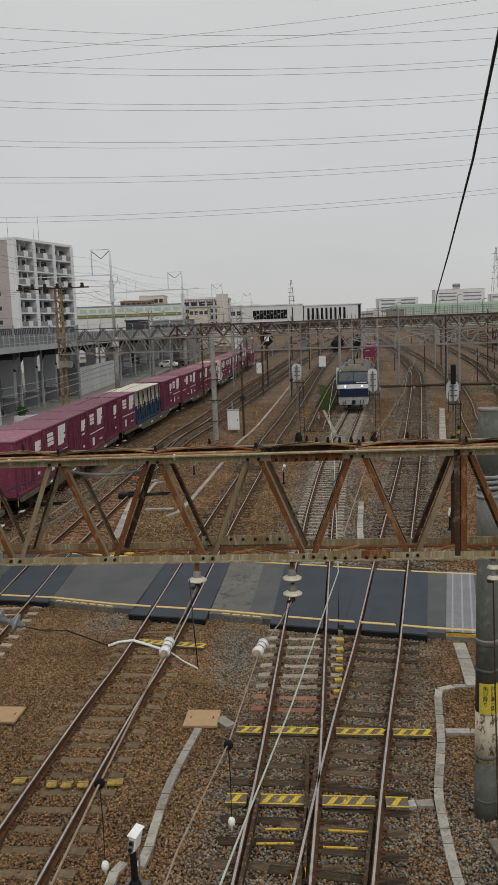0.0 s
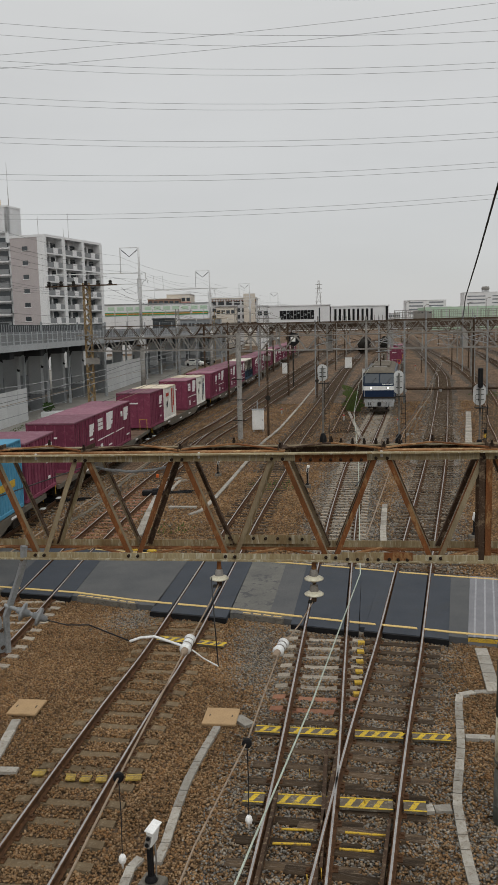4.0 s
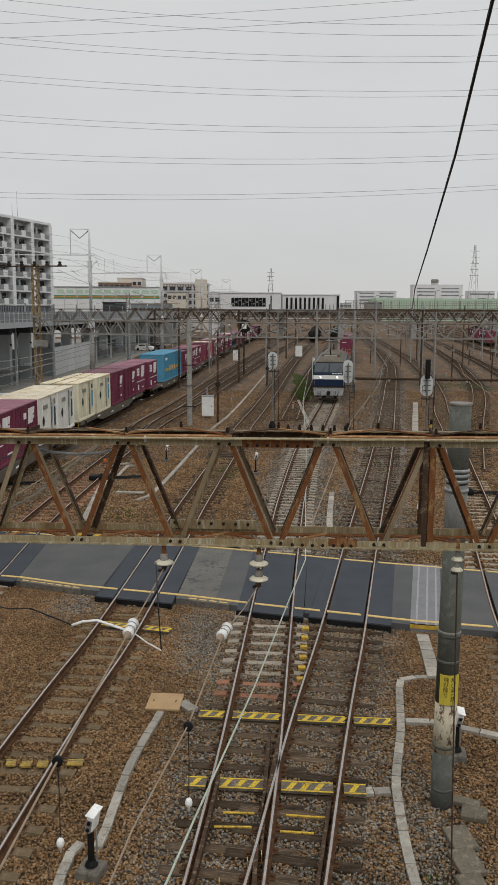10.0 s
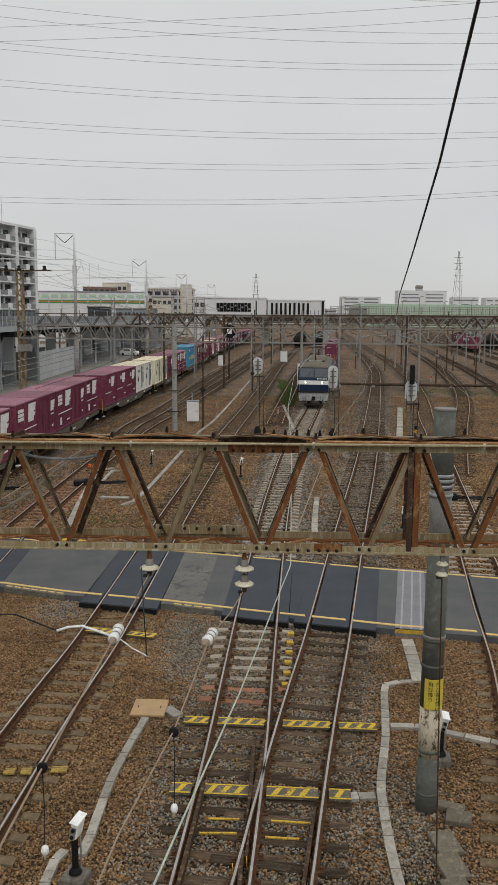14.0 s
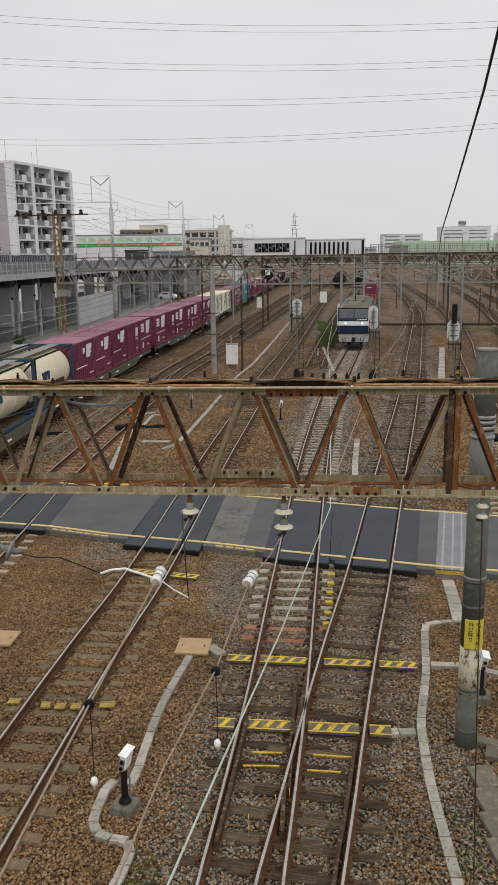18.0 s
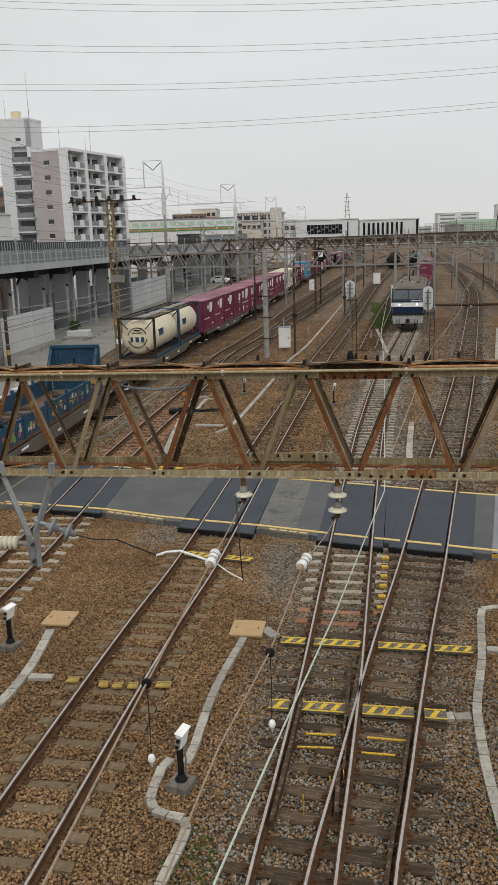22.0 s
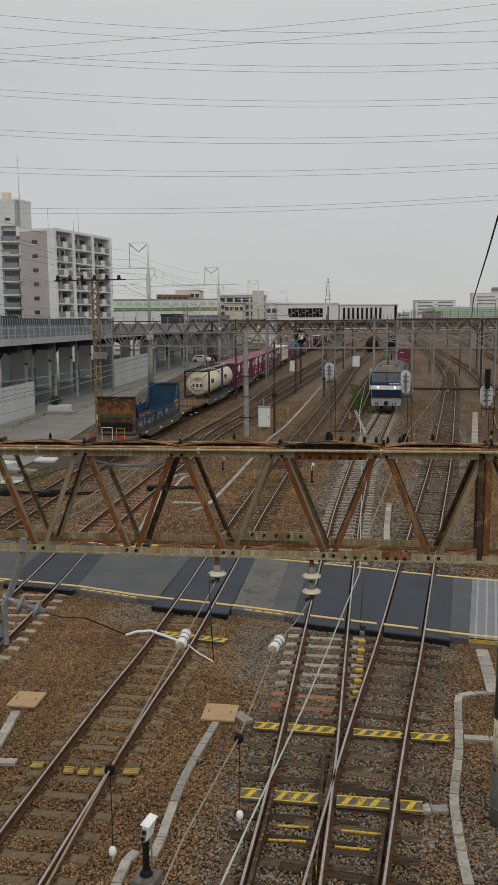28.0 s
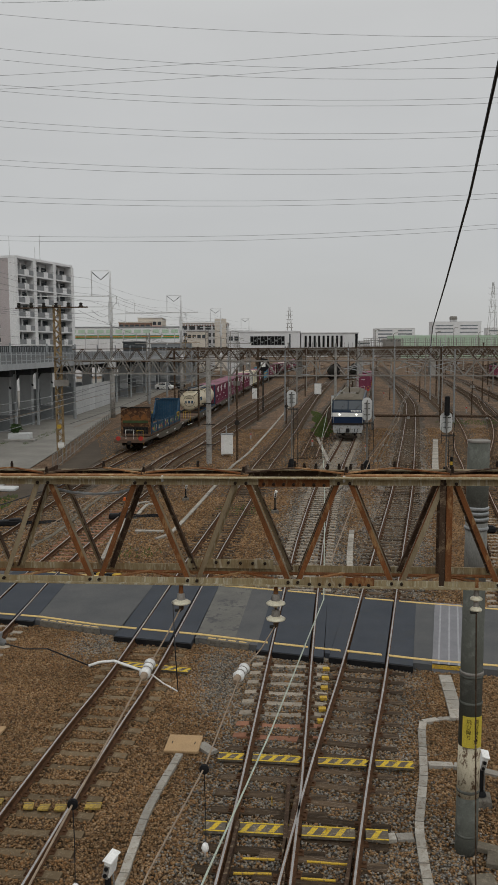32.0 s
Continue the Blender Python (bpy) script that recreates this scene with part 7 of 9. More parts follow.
# distance haze is mixed into this mid-grey window colour
M_GLASSF = mat("haze_tinted_office_glass", (0.22, 0.235, 0.25), (0.14, 0.15, 0.16), rough=0.25, scale=0.2, spec=0.5, bump=0)
M_GOLD = mat("gold_signboard", (0.5, 0.36, 0.13), (0.42, 0.3, 0.1), rough=0.6, scale=1)
facade("brown_building", "brown tiled low-rise building with a balcony roof", -77, -65, 190, 21.9, M_BROWNB, M_BEIGE, [(20.2, 1.1), (17.0, 1.1), (14, 1.1)], 5)
facade("orange_building", "orange-brown tall building behind the tower", -90, -79.5, 210, 27, M_OCHRE, M_BROWNB, [(25, 1.2), (22, 1.2), (19, 1.2)], 4)
b = facade("signboard_shop", "white shop with a golden band under its roof", -68, -56.3, 150, 14.9, M_APTW, M_APTG, [], 4)
part("band", MB().box((0, -8.06, 10.3), (11.8, 0.15, 0.9)), M_GOLD, b)
part("signboard", MB().box((3.0, -8.1, 13.4), (4.5, 0.12, 1.6)), M_NAVY, b)
part("signboard", MB().box((-3.0, -8.1, 13.2), (3.5, 0.12, 1.4)), M_WHITE, b)
b = facade("goods_depot", "long white depot with green and orange stripes", -54, -19, 262, 15.6, M_APTW, M_GALV, [(14.1, 1.1)], 12, 20, M_GREENB)
for z, m in ((12.75, M_GREEN), (12.4, M_ORANGE), (12.05, M_GREEN)):
    part("stripe", MB().box((0, -10.06, z), (35, 0.14, 0.3)), m, b)
for k in range(9):
    part("pilaster", MB().box((-16 + 4 * k, -10.1, 7), (0.3, 0.2, 13.6)), M_APTG, b)
facade("blue_shed", "dark blue shed behind the viaduct", -28, -23, 200, 10.3, M_LOUVRE, M_LOUVRE, [(9.2, 0.5)], 4, 6)
facade("grey_hall", "long grey shed behind the viaduct", -23, -13, 215, 10.1, M_PARAPET, M_GALV_D, [(8.6, 0.8)], 5, 8)
facade("brown_shop", "brown and beige building with signboards", -42, -31, 290, 18.0, M_BROWNB, M_BEIGE, [(16.6, 0.9), (14.4, 0.9), (12.2, 0.9)], 6)
b = facade("beige_shop", "beige flat-roofed building with a red awning", -36, -27.5, 295, 19.7, M_BEIGE, M_APTW, [(17.6, 1.2), (14.8, 1.2)], 5)
part("awning", MB().box((0, -8.3, 16.4), (8.6, 0.6, 0.4)), M_RED, b)
b = facade("car_park", "grey multi-storey car park with open dark decks", -23.5, -4.6, 330, 18.9, M_APTG, M_BEIGE, [(8.9, 1.5), (11.5, 1.5), (14.1, 1.5), (16.9, 1.5)], 6, 22, M_LOUVRE)
part("stair_tower", MB().box((6.5, -9, 10.2), (4.6, 6, 20.4)), M_BEIGE, b)
for k in range(18):
    part("deck_rail", MB().box((-9 + 1.05 * k, -11.15, 18.0), (0.5, 0.2, 0.9)), M_BROWNB, b)
facade("small_block", "small white block beside the halls", -3.4, -0.1, 245, 13.8, M_APTW, M_APTG, [(11.5, 1.2)], 2, 10)
facade("low_house", "small pale house beyond the yard", -19, -12, 300, 15, M_BEIGE, M_GALV_D, [(13, 1.2)], 4)
b = block("white_hall", "white hall with dark glazing above the yard", 8.8, 250, 17.6, 18, 5.0, 0, M_APTW, M_APTW, z0=8.3)
for k in range(10):
    part("window", MB().box((-5.2 + 1.0 * k, -9.05, 2.5), (0.92, 0.15, 2.5)), M_BLACK, b)
    part("blind", MB().box((-5.2 + 1.0 * k, -9.13, 2.0 + 0.5 * (k * 7 % 3)), (0.5, 0.03, 0.3 + 0.2 * (k % 2))), M_GALV, b)
part("window", MB().box((5.8, -9.05, 2.4), (0.4, 0.15, 4.0)), M_GLASSD, b)
b = block("white_hall", "white hall with a row of tall dark slots", 26.2, 250, 16.6, 18, 4.5, 0, M_APTW, M_APTW, z0=8.3)
for k in range(9):
    part("slot", MB().box((-7.0 + 1.3 * k, -9.05, 2.2), (0.62, 0.15, 3.3)), M_BLACK, b)
part("slot", MB().box((7.75, -9.05, 2.3), (0.7, 0.15, 4.2)), M_BLACK, b)
for k in range(16):
    part("rail_post", MB().box((-8.5 + 1.15 * k, -9.6, 1.0), (0.08, 0.08, 1.9)), M_RUSTDK_SHADE, b)
ov = thing("road_overbridge", "rusty steel road overbridge crossing the far yard", "bridge")
part("girder", MB().box((60, 249, 7.4), (170, 4, 1.6)), M_RUSTDK_SHADE, ov)
part("parapet", MB().box((60, 247, 8.6), (170, 0.2, 0.8)), M_RUSTDK_SHADE, ov)
for k in range(46):
    part("rail_post", MB().box((37 + 2.3 * k, 246.8, 10.2), (0.16, 0.12, 2.6)), M_GALV_D, ov)
for z in (9.35, 10.1, 10.8, 11.4):
    part("hand_rail", MB().box((89, 246.8, z), (104, 0.1, 0.12)), M_GALV_D, ov)
mb = MB()
for k in range(190):
    mb.box((37.3 + 0.55 * k, 246.9, 10.1), (0.09, 0.05, 2.3))
tagged(part("fence_bars", mb, M_GALV_D, ov), kind="stuff")
for x, z in ((40.5, 13.6), (46, 12.6), (58.8, 13.0), (64, 14.2), (71.5, 12.8), (80, 13.8), (92, 13.2), (104, 14.0), (118, 13.4)):
    lp = thing("lamp_post", "slim grey lamp post standing on the road overbridge", "lamp post", "overbridge lamp posts", at=pose(x, 247.6, 0))
    part("pole", MB().cyl((0, 0, 8.1), (0, 0, z), 0.14, 0.09, 8), M_GALV_D, lp)
    part("lamp_arm", MB().tube([(0, 0, z), (0.5, 0, z + 0.35), (1.3, 0, z + 0.4)], 0.09, 5), M_GALV_D, lp)
for x in (0, 18, 36, 58, 82, 106, 130):
    part("pier", MB().box((x, 249, 3.2), (1.6, 2.5, 6.8)), M_CONC, ov)
K = 2.0
b = facade("green_shed", "very long pale green warehouse", 71, 240, 380, 14.3, M_GREENB, M_GREENB, [], 8, 40, k=K)
for k in range(24):
    part("roof_vent", MB().box((-160 + 14 * k, -12, 20.4), (4.4, 6, 1.6)), M_APTW, b)
    part("pilaster", MB().box((-164 + 14 * k, -20.1, 10.0), (0.8, 0.4, 19.6)), M_APTG, b)
facade("dark_shed", "dark grey flat-roofed shed", 66, 73, 375, 12.6, M_GALV_D, M_GALV_D, [(11.8, 0.4)], 4, k=K)
facade("office_block", "white office block with long window bands", 72, 93, 440, 19.0, M_APTW, M_APTG, [(12.4, 0.8), (14.2, 0.8), (16, 0.8), (17.8, 0.7)], 2, k=K, glassm=M_GLASSF)
b = facade("office_block", "grey banded office block with a round roof tank", 109, 137, 470, 23.4, M_APTW, M_APTG, [(13.4, 0.6), (15.4, 0.6), (17.4, 0.6), (19.4, 0.7), (21.2, 0.6)], 2, k=K, glassm=M_GLASSF)
part("roof_house", MB().box((-2, 0, 39.6), (7, 6, 2.4)), M_APTG, b)
part("roof_tank", MB().lathe((-2, 0, 40.8), (0, 0, 1), [(0, 4.0), (1.8, 4.4), (2.6, 4.4), (4.0, 3.6)], 12), M_GALV_D, b)
for x0, x1, cols in ((135, 149, 1), (153, 176, 5), (178, 190, 1)):
    facade("office_block", "white low factory buildings on the skyline", x0, x1, 450, 19.4, M_APTW, M_APTG, [(13, 0.8), (15.4, 0.8), (17.8, 0.8)], cols, k=K, glassm=M_GLASSF)
facade("office_block", "grey factory buildings on the skyline", 196, 250, 460, 17.6, M_APTG, M_APTG, [(13, 1.0), (15.6, 1.0)], 12, k=K)
for x0, x1, y, z, m in ((-200, -130, 420, 17, M_APTG), (-125, -95, 400, 20, M_BEIGE), (-90, -60, 440, 18, M_APTG), (-58, -30, 460, 16.5, M_APTG), (-28, 8, 460, 13.5, M_BEIGE), (10, 34, 450, 12.5, M_APTG), (36, 48, 450, 12.8, M_APTW), (49, 58, 430, 13.2, M_BEIGE), (59, 66, 420, 12.4, M_APTG), (94, 108, 440, 15.2, M_APTG), (250, 330, 480, 16, M_APTG), (335, 420, 500, 15, M_BEIGE)):
    facade("town_block", "low pale town blocks on the skyline", x0, x1, y, z, m, M_GALV_D, [(z - 1.4, 0.7), (z - 3.2, 0.7)], 7, k=K)


def pylon(x, y, h, w):
    p = thing("power_pylon", "grey steel lattice power pylon on the skyline", "pylon", "power pylons")
    mb = MB()
    n = 9
    lev = [(h * k / n, w * (1 - k / n) ** 1.1 * 0.5 + 0.5) for k in range(n + 1)]
    for (z0, a), (z1, b) in zip(lev[:-1], lev[1:]):
        for sx in (-1, 1):
            for sy in (-1, 1):
                mb.bar((x + sx * a, y + sy * a, z0), (x + sx * b, y + sy * b, z1), 0.2, 0.2)
            mb.bar((x + sx * a, y - a, z0), (x - sx * b, y - b, z1), 0.13, 0.13)
    part("tower", mb, M_GALV_D, p)
    for z in (h * 0.6, h * 0.68, h * 0.76, h * 0.84, h * 0.92):
        part("cross_arm", MB().bar((x - w * 0.42, y, z), (x + w * 0.42, y, z), 0.22, 0.3), M_GALV_D, p)


pylon(46.2, 770, 47.1, 7.5)
pylon(234.5, 770, 69.2, 10)
M_WIRE_V = mat("grey_stranded_wire", (0.2, 0.2, 0.2), (0.15, 0.15, 0.15), rough=0.6, scale=5, bump=0)
# ---- cable troughs, hatches, painted boards ----
def trough(pts, w=0.26, lid=0.5, z=0.055, name="cable_trough", label="pale concrete cable trough with separate lids", jitter=0.02, mt=None):
    t = thing(name, label, "cable trough", "cable troughs")
    line, s = smooth_path(pts, 0.02)
    rr = random.Random(int(abs(pts[0][0]) * 100))
    i = 0
    step = int(lid / 0.02)
    while i + step < len(line) + 5:
        a, b = line[i], line[min(i + step - 1, len(line) - 1)]
        if np.linalg.norm(b - a) > 0.08:
            part("trough_lid", MB().bar((a[0], a[1], z - 0.03 + rr.uniform(-jitter, jitter) * 0.4), (b[0], b[1], z - 0.03 + rr.uniform(-jitter, jitter) * 0.4), w, 0.07), mt or M_TROUGH, t)
        i += step
    return t


M_TROUGH = mat("bleached_trough_concrete", (0.34, 0.32, 0.28), (0.25, 0.23, 0.195), rough=0.92, scale=4, rnd=0.2, c3=(0.22, 0.185, 0.145))
M_HAZ = mat("worn_hazard_yellow", (0.62, 0.43, 0.035), (0.44, 0.31, 0.05), rough=0.75, scale=9, c3=(0.2, 0.15, 0.08))
M_BOARD = mat("grimy_cover_board", (0.135, 0.115, 0.088), (0.09, 0.074, 0.056), rough=0.95, scale=4, c3=(0.22, 0.195, 0.155))
M_YPLATE = mat("dirty_yellow_plate", (0.4, 0.28, 0.06), (0.24, 0.17, 0.06), rough=0.85, scale=12, c3=(0.14, 0.1, 0.06))
M_OLDTROUGH = mat("old_trough_concrete", (0.15, 0.13, 0.1), (0.1, 0.088, 0.066), rough=0.95, scale=4, rnd=0.15, c3=(0.2, 0.17, 0.13))
trough([(-2.15, 7.6), (-1.95, 9.0), (-1.72, 10.15), (-1.85, 10.42), (-2.17, 10.5), (-2.36, 10.8), (-2.33, 11.3), (-2.27, 11.7), (-2.08, 11.92)], lid=0.26, w=0.15)
trough([(-1.92, 11.7), (-1.85, 12.1), (-1.75, 13.3), (-1.6, 14.4), (-1.25, 16.05)], w=0.15)
trough([(-0.85, 16.5), (-0.45, 15.95)], w=0.24)
trough([(2.7, 8.0), (2.83, 10.7), (2.88, 11.6), (3.01, 12.8), (3.12, 13.5), (3.43, 14.65), (3.62, 15.4), (3.97, 17.15), (4.12, 17.5), (4.4, 17.6), (4.75, 17.62)], lid=0.4, w=0.16, z=0.03)
trough([(4.85, 17.55), (5.0, 18.6), (5.2, 20.2)], w=0.3)
trough([(3.75, 15.55), (4.3, 15.48), (5.7, 14.76), (8.5, 13.3)], w=0.18)
trough([(2.35, 13.08), (2.98, 13.1)], w=0.2, lid=0.3)
trough([(-6.6, 9.6), (-5.93, 12.3), (-5.52, 14.45), (-5.56, 16.45)], w=0.19)
trough([(-5.4, 14.45), (-4.72, 14.41)], w=0.18)
trough([(-3.7, 35.5), (-3.02, 37.4), (-1.55, 49.3), (-0.66, 57.3), (1.09, 68.5), (5.05, 101), (9, 135)], lid=1.0, w=0.19)
trough([(-5.4, 32), (-5.62, 38), (-5.65, 43.6), (-4.8, 44.5)], lid=0.8, w=0.3)
trough([(-8.95, 34.0), (-8.35, 37.2), (-8.02, 44.1), (-7.4, 52)], lid=0.9, w=0.18, mt=M_OLDTROUGH, z=0.03)
trough([(-5.2, 40.0), (-4.97, 43.6), (-4.4, 43.7)], lid=0.6, w=0.16)
trough([(-4.8, 37.15), (-3.46, 37.0)], lid=0.45, w=0.3)
trough([(6.43, 58.6), (7.29, 77)], lid=0.9, w=0.22)
trough([(4.05, 29), (4.3, 31.6), (5.15, 37.2)], lid=0.8, w=0.24)
trough([(12.6, 52), (13.45, 56), (15.1, 63), (17.9, 74.8)], lid=0.9, w=0.45)


def hatch(cx, cy, w, d, rz):
    h = thing("cable_hatch", "tan fibre-reinforced cable pit cover lying on the ballast", "hatch", "cable pit covers", at=pose(cx, cy, 0.05, 0, 0, rz))
    part("cover", MB().box((0, 0, 0), (w, d, 0.06), bev=0.012), M_TAN, h)
    for sx in (-1, 1):
        part("lifting_slot", MB().box((sx * w * 0.33, 0, 0.031), (0.02, 0.1, 0.006)), M_DKOLV, h)


hatch(-1.19, 16.47, 0.72, 0.72, -6)
hatch(-5.5, 17.0, 0.66, 0.7, -6)


def striped_board(x0, y0, x1, y1, w=0.26, z=0.075, gaps=()):
    """A painted cable cover crossing the tracks: yellow edge lines with slanted yellow bars between the rails."""
    t = thing("striped_cable_cover", "grey timber cable cover across the track with worn yellow hazard stripes", "cable cover", "striped cable covers")
    d = Vector((x1 - x0, y1 - y0, 0))
    L = d.length
    u = d.normalized()
    v = Vector((-u.y, u.x, 0))
    o = Vector((x0, y0, z))
    cut = sorted(gaps)
    spans, a = [], 0.0
    for c in cut:
        spans.append((a, c - 0.09))
        a = c + 0.09
    spans.append((a, L))
    for a, b in spans:
        if b - a < 0.12:
            continue
        bd = part("board", MB().bar(o + u * a, o + u * b, w, 0.05), M_BOARD, t)
        for sg in (-1, 1):
            part("edge_stripe", MB().bar(o + u * a + v * sg * w * 0.46 + Vector((0, 0, 0.026)), o + u * b + v * sg * w * 0.46 + Vector((0, 0, 0.026)), 0.034, 0.006), M_HAZ, bd)
        s = a + 0.08
        while s < b - 0.12:
            p = o + u * s + Vector((0, 0, 0.0275))
            part("hazard_bar", MB().raw([tuple(p - v * w * 0.36), tuple(p + u * 0.1 - v * w * 0.36), tuple(p + u * 0.2 + v * w * 0.36), tuple(p + u * 0.10 + v * w * 0.36)] + [tuple(q) for q in (p - v * w * 0.36 - Vector((0, 0, 0.01)), p + u * 0.1 - v * w * 0.36 - Vector((0, 0, 0.01)), p + u * 0.2 + v * w * 0.36 - Vector((0, 0, 0.01)), p + u * 0.10 + v * w * 0.36 - Vector((0, 0, 0.01)))], [(0, 1, 2, 3), (0, 4, 5, 1), (2, 6, 7, 3), (1, 5, 6, 2), (0, 3, 7, 4)]), M_HAZ, bd)
            s += 0.24
    return t


def along(x0, y0, x1, y1, keys):
    """Where the rails of the named tracks cross a board."""
    out = []
    L = math.hypot(x1 - x0, y1 - y0)
    for key in keys:
        for sd in (-1, 1):
            for k in range(200):
                f = k / 200
                x, y = x0 + (x1 - x0) * f, y0 + (y1 - y0) * f
                if abs(LINES[key].x_of_y(y) + sd * 0.57 - x) < L / 380:
                    out.append(f * L)
                    break
    return out


for pts, keys in (((-0.45, 15.86, 3.42, 15.4), ("loco", "right")), ((-0.62, 13.4, 2.5, 13.05), ("loco", "right")), ((-3.2, 20.9, -1.3, 20.35), ("main",))):
    striped_board(*pts, w=0.3 if pts[1] < 14 else 0.26, gaps=along(*pts, keys))
t = thing("striped_cable_cover", "worn yellow cable cover plates laid across the track", "cable cover", "striped cable covers")
for x0, x1, y, tip in ((-4.6, -4.36, 14.31, 0), (-3.94, -3.76, 14.15, 8), (-3.66, -3.46, 14.1, -3), (-3.36, -3.16, 14.09, 4), (-2.82, -2.53, 14.13, 0)):
    plate_ = part("cover_plate", MB().box((0, 0, 0), (x1 - x0, 0.19, 0.04), bev=0.006), M_YPLATE, t, m=pose((x0 + x1) / 2, y, 0.05, tip * 0.5, tip, tip))
    part("seam", MB().box((0, 0.04, 0.021), ((x1 - x0) * 0.92, 0.012, 0.004)), M_OLDC, plate_)
for x0, y0, x1, y1 in ((0.03, 12.56, 0.55, 12.52), (-0.12, 12.18, 0.49, 12.15), (1.07, 12.46, 1.75, 12.36), (0.94, 12.03, 1.48, 11.96)):
    t = thing("painted_line", "worn yellow paint line on a timber sleeper", "marking", "yellow sleeper lines")
    part("line", MB().bar((x0, y0, 0.032), (x1, y1, 0.032), 0.04, 0.02), M_YELLOW, t)
for k in range(6):
    f = k / 5
    t = thing("painted_block", "yellow painted end of a timber sleeper", "marking", "yellow sleeper ends")
    part("block", MB().box((1.80 + 0.42 * f, 17.5 + 3.0 * f, 0.045), (0.17, 0.15, 0.06)), M_YBOARD, t)
for x, y in ((0.02, 10.75), (0.02, 10.5), (0.62, 14.15), (1.02, 14.05), (0.44, 11.2), (0.66, 11.35), (1.52, 13.2)):
    t = thing("painted_mark", "small yellow paint mark on the rail web", "marking", "yellow rail marks")
    part("mark", MB().box((x - 0.05, y, 0.1), (0.012, 0.1, 0.12)), M_YELLOW, t)

# turnout parts between the two tracks: guard rails and frog fillers
for key, side, y0, y1, off in (("loco", -1, 10.2, 13.6, 0.11), ("right", 1, 9.0, 13.0, -0.11), ("far_right", -1, 32, 38, 0.11)):
    t = thing("guard_rail", "rusty check rail bolted inside the running rail", "rail", "check rails")
    ln = LINES[key]
    pts = [(ln.x_of_y(y) + side * 0.57 + off, y, RAIL_Z - 0.145) for y in np.arange(y0, y1, 0.4)]
    part("rail", MB().sweep(pts, [(-0.03, 0), (0.03, 0), (0.03, 0.15), (-0.03, 0.15)]), M_RUSTDK_SHADE, t)
t = thing("frog_filler", "rusty cast turnout frog with a wing rail", "rail", "turnout castings")
for x0, y0, x1, y1 in ((0.60, 11.4, 0.93, 14.9), (0.52, 11.3, 1.2, 15.2), (0.45, 10.4, 0.52, 11.3)):
    part("wing_rail", MB().bar((x0, y0, RAIL_Z - 0.07), (x1, y1, RAIL_Z - 0.07), 0.07, 0.13), M_RUSTDK_SHADE, t)


# ---- dwarf signals ----
def dwarf(x, y, s=1.0, rz=0.0):
    d = thing("dwarf_signal", "low black signal post with white lamp head on concrete foot", "signal", "dwarf signals", at=pose(x, y, 0, 0, 0, rz))
    foot = MB().raw([(sx * w, sy * w, z) for z, w in ((-0.06, 0.19), (0.11, 0.18), (0.13, 0.165)) for sx, sy in ((-1, -1), (1, -1), (1, 1), (-1, 1))], [(k + o, (k + 1) % 4 + o, (k + 1) % 4 + 4 + o, k + 4 + o) for o in (0, 4) for k in range(4)] + [(8, 9, 10, 11)])
    part("foot", foot, M_OLDC, d, "weathered concrete foot")
    part("post", MB().box((0, 0, 0.46 * s), (0.07, 0.09, 0.6 * s), bev=0.008), M_BLACK, d)
    part("post_base", MB().lathe((0, 0, 0.15), (0, 0, 1), [(0, 0.1), (0.03, 0.09), (0.08, 0.055)], 12), M_BLACK, d)
    tilt = pose(0.03, 0.03, 0.86 * s, 0, 12, 0)
    hd = part("head", MB().box((0, 0, 0), (0.12, 0.26, 0.3 * s), bev=0.035, m=tilt), M_WHITE, d, "white angular lamp head")
    part("lens_panel", MB().box((0, 0, 0), (0.085, 0.012, 0.2 * s), m=tilt @ Matrix.Translation((0, -0.134, -0.03))), M_GALV_D, hd)
    for dz in (-0.08, 0.03):
        part("lens", MB().lathe(tilt @ Vector((0, -0.138, dz)), (0, -1, 0.05), [(0, 0.03), (0.02, 0.03), (0.022, 0.02)], 12), M_BLACK, hd)
    part("visor", MB().box((0, 0, 0), (0.14, 0.32, 0.02), bev=0.006, m=tilt @ Matrix.Translation((0, -0.02, 0.155 * s))), M_WHITE, hd)
    part("conduit", MB().tube([(0.06, 0.05, 0.1), (0.065, 0.06, 0.5), (0.05, 0.06, 0.74)], 0.014), M_GALV_D, d)


for x, y, s, rz in ((-1.92, 11.15, 1.0, -18), (-6.2, 15.7, 0.95, -18), (4.4, 14.2, 0.92, -10), (1.78, 41.3, 1.1, 0), (-3.0, 45.0, 0.9, 0), (7.66, 30.9, 0.95, 0)):
    dwarf(x, y, s, rz)
# loose slabs by the mast
for i, (x, y, w, d, rz) in enumerate(((4.12, 12.68, 0.5, 0.2, -25), (4.18, 12.36, 0.42, 0.36, -20), (3.76, 11.72, 0.4, 0.56, 6), (3.7, 11.15, 0.4, 0.56, 6), (3.64, 10.58, 0.4, 0.56, 6), (3.58, 10.01, 0.4, 0.56, 6))):
    t = thing("concrete_slab", "weathered loose concrete cover slab on the ballast", "slab", "loose concrete slabs", at=pose(x, y, 0.06, random.uniform(-2, 2), random.uniform(-2, 2), rz))
    part("slab", MB().box((0, 0, 0), (w, d, 0.09), bev=0.012), M_OLDTROUGH, t)

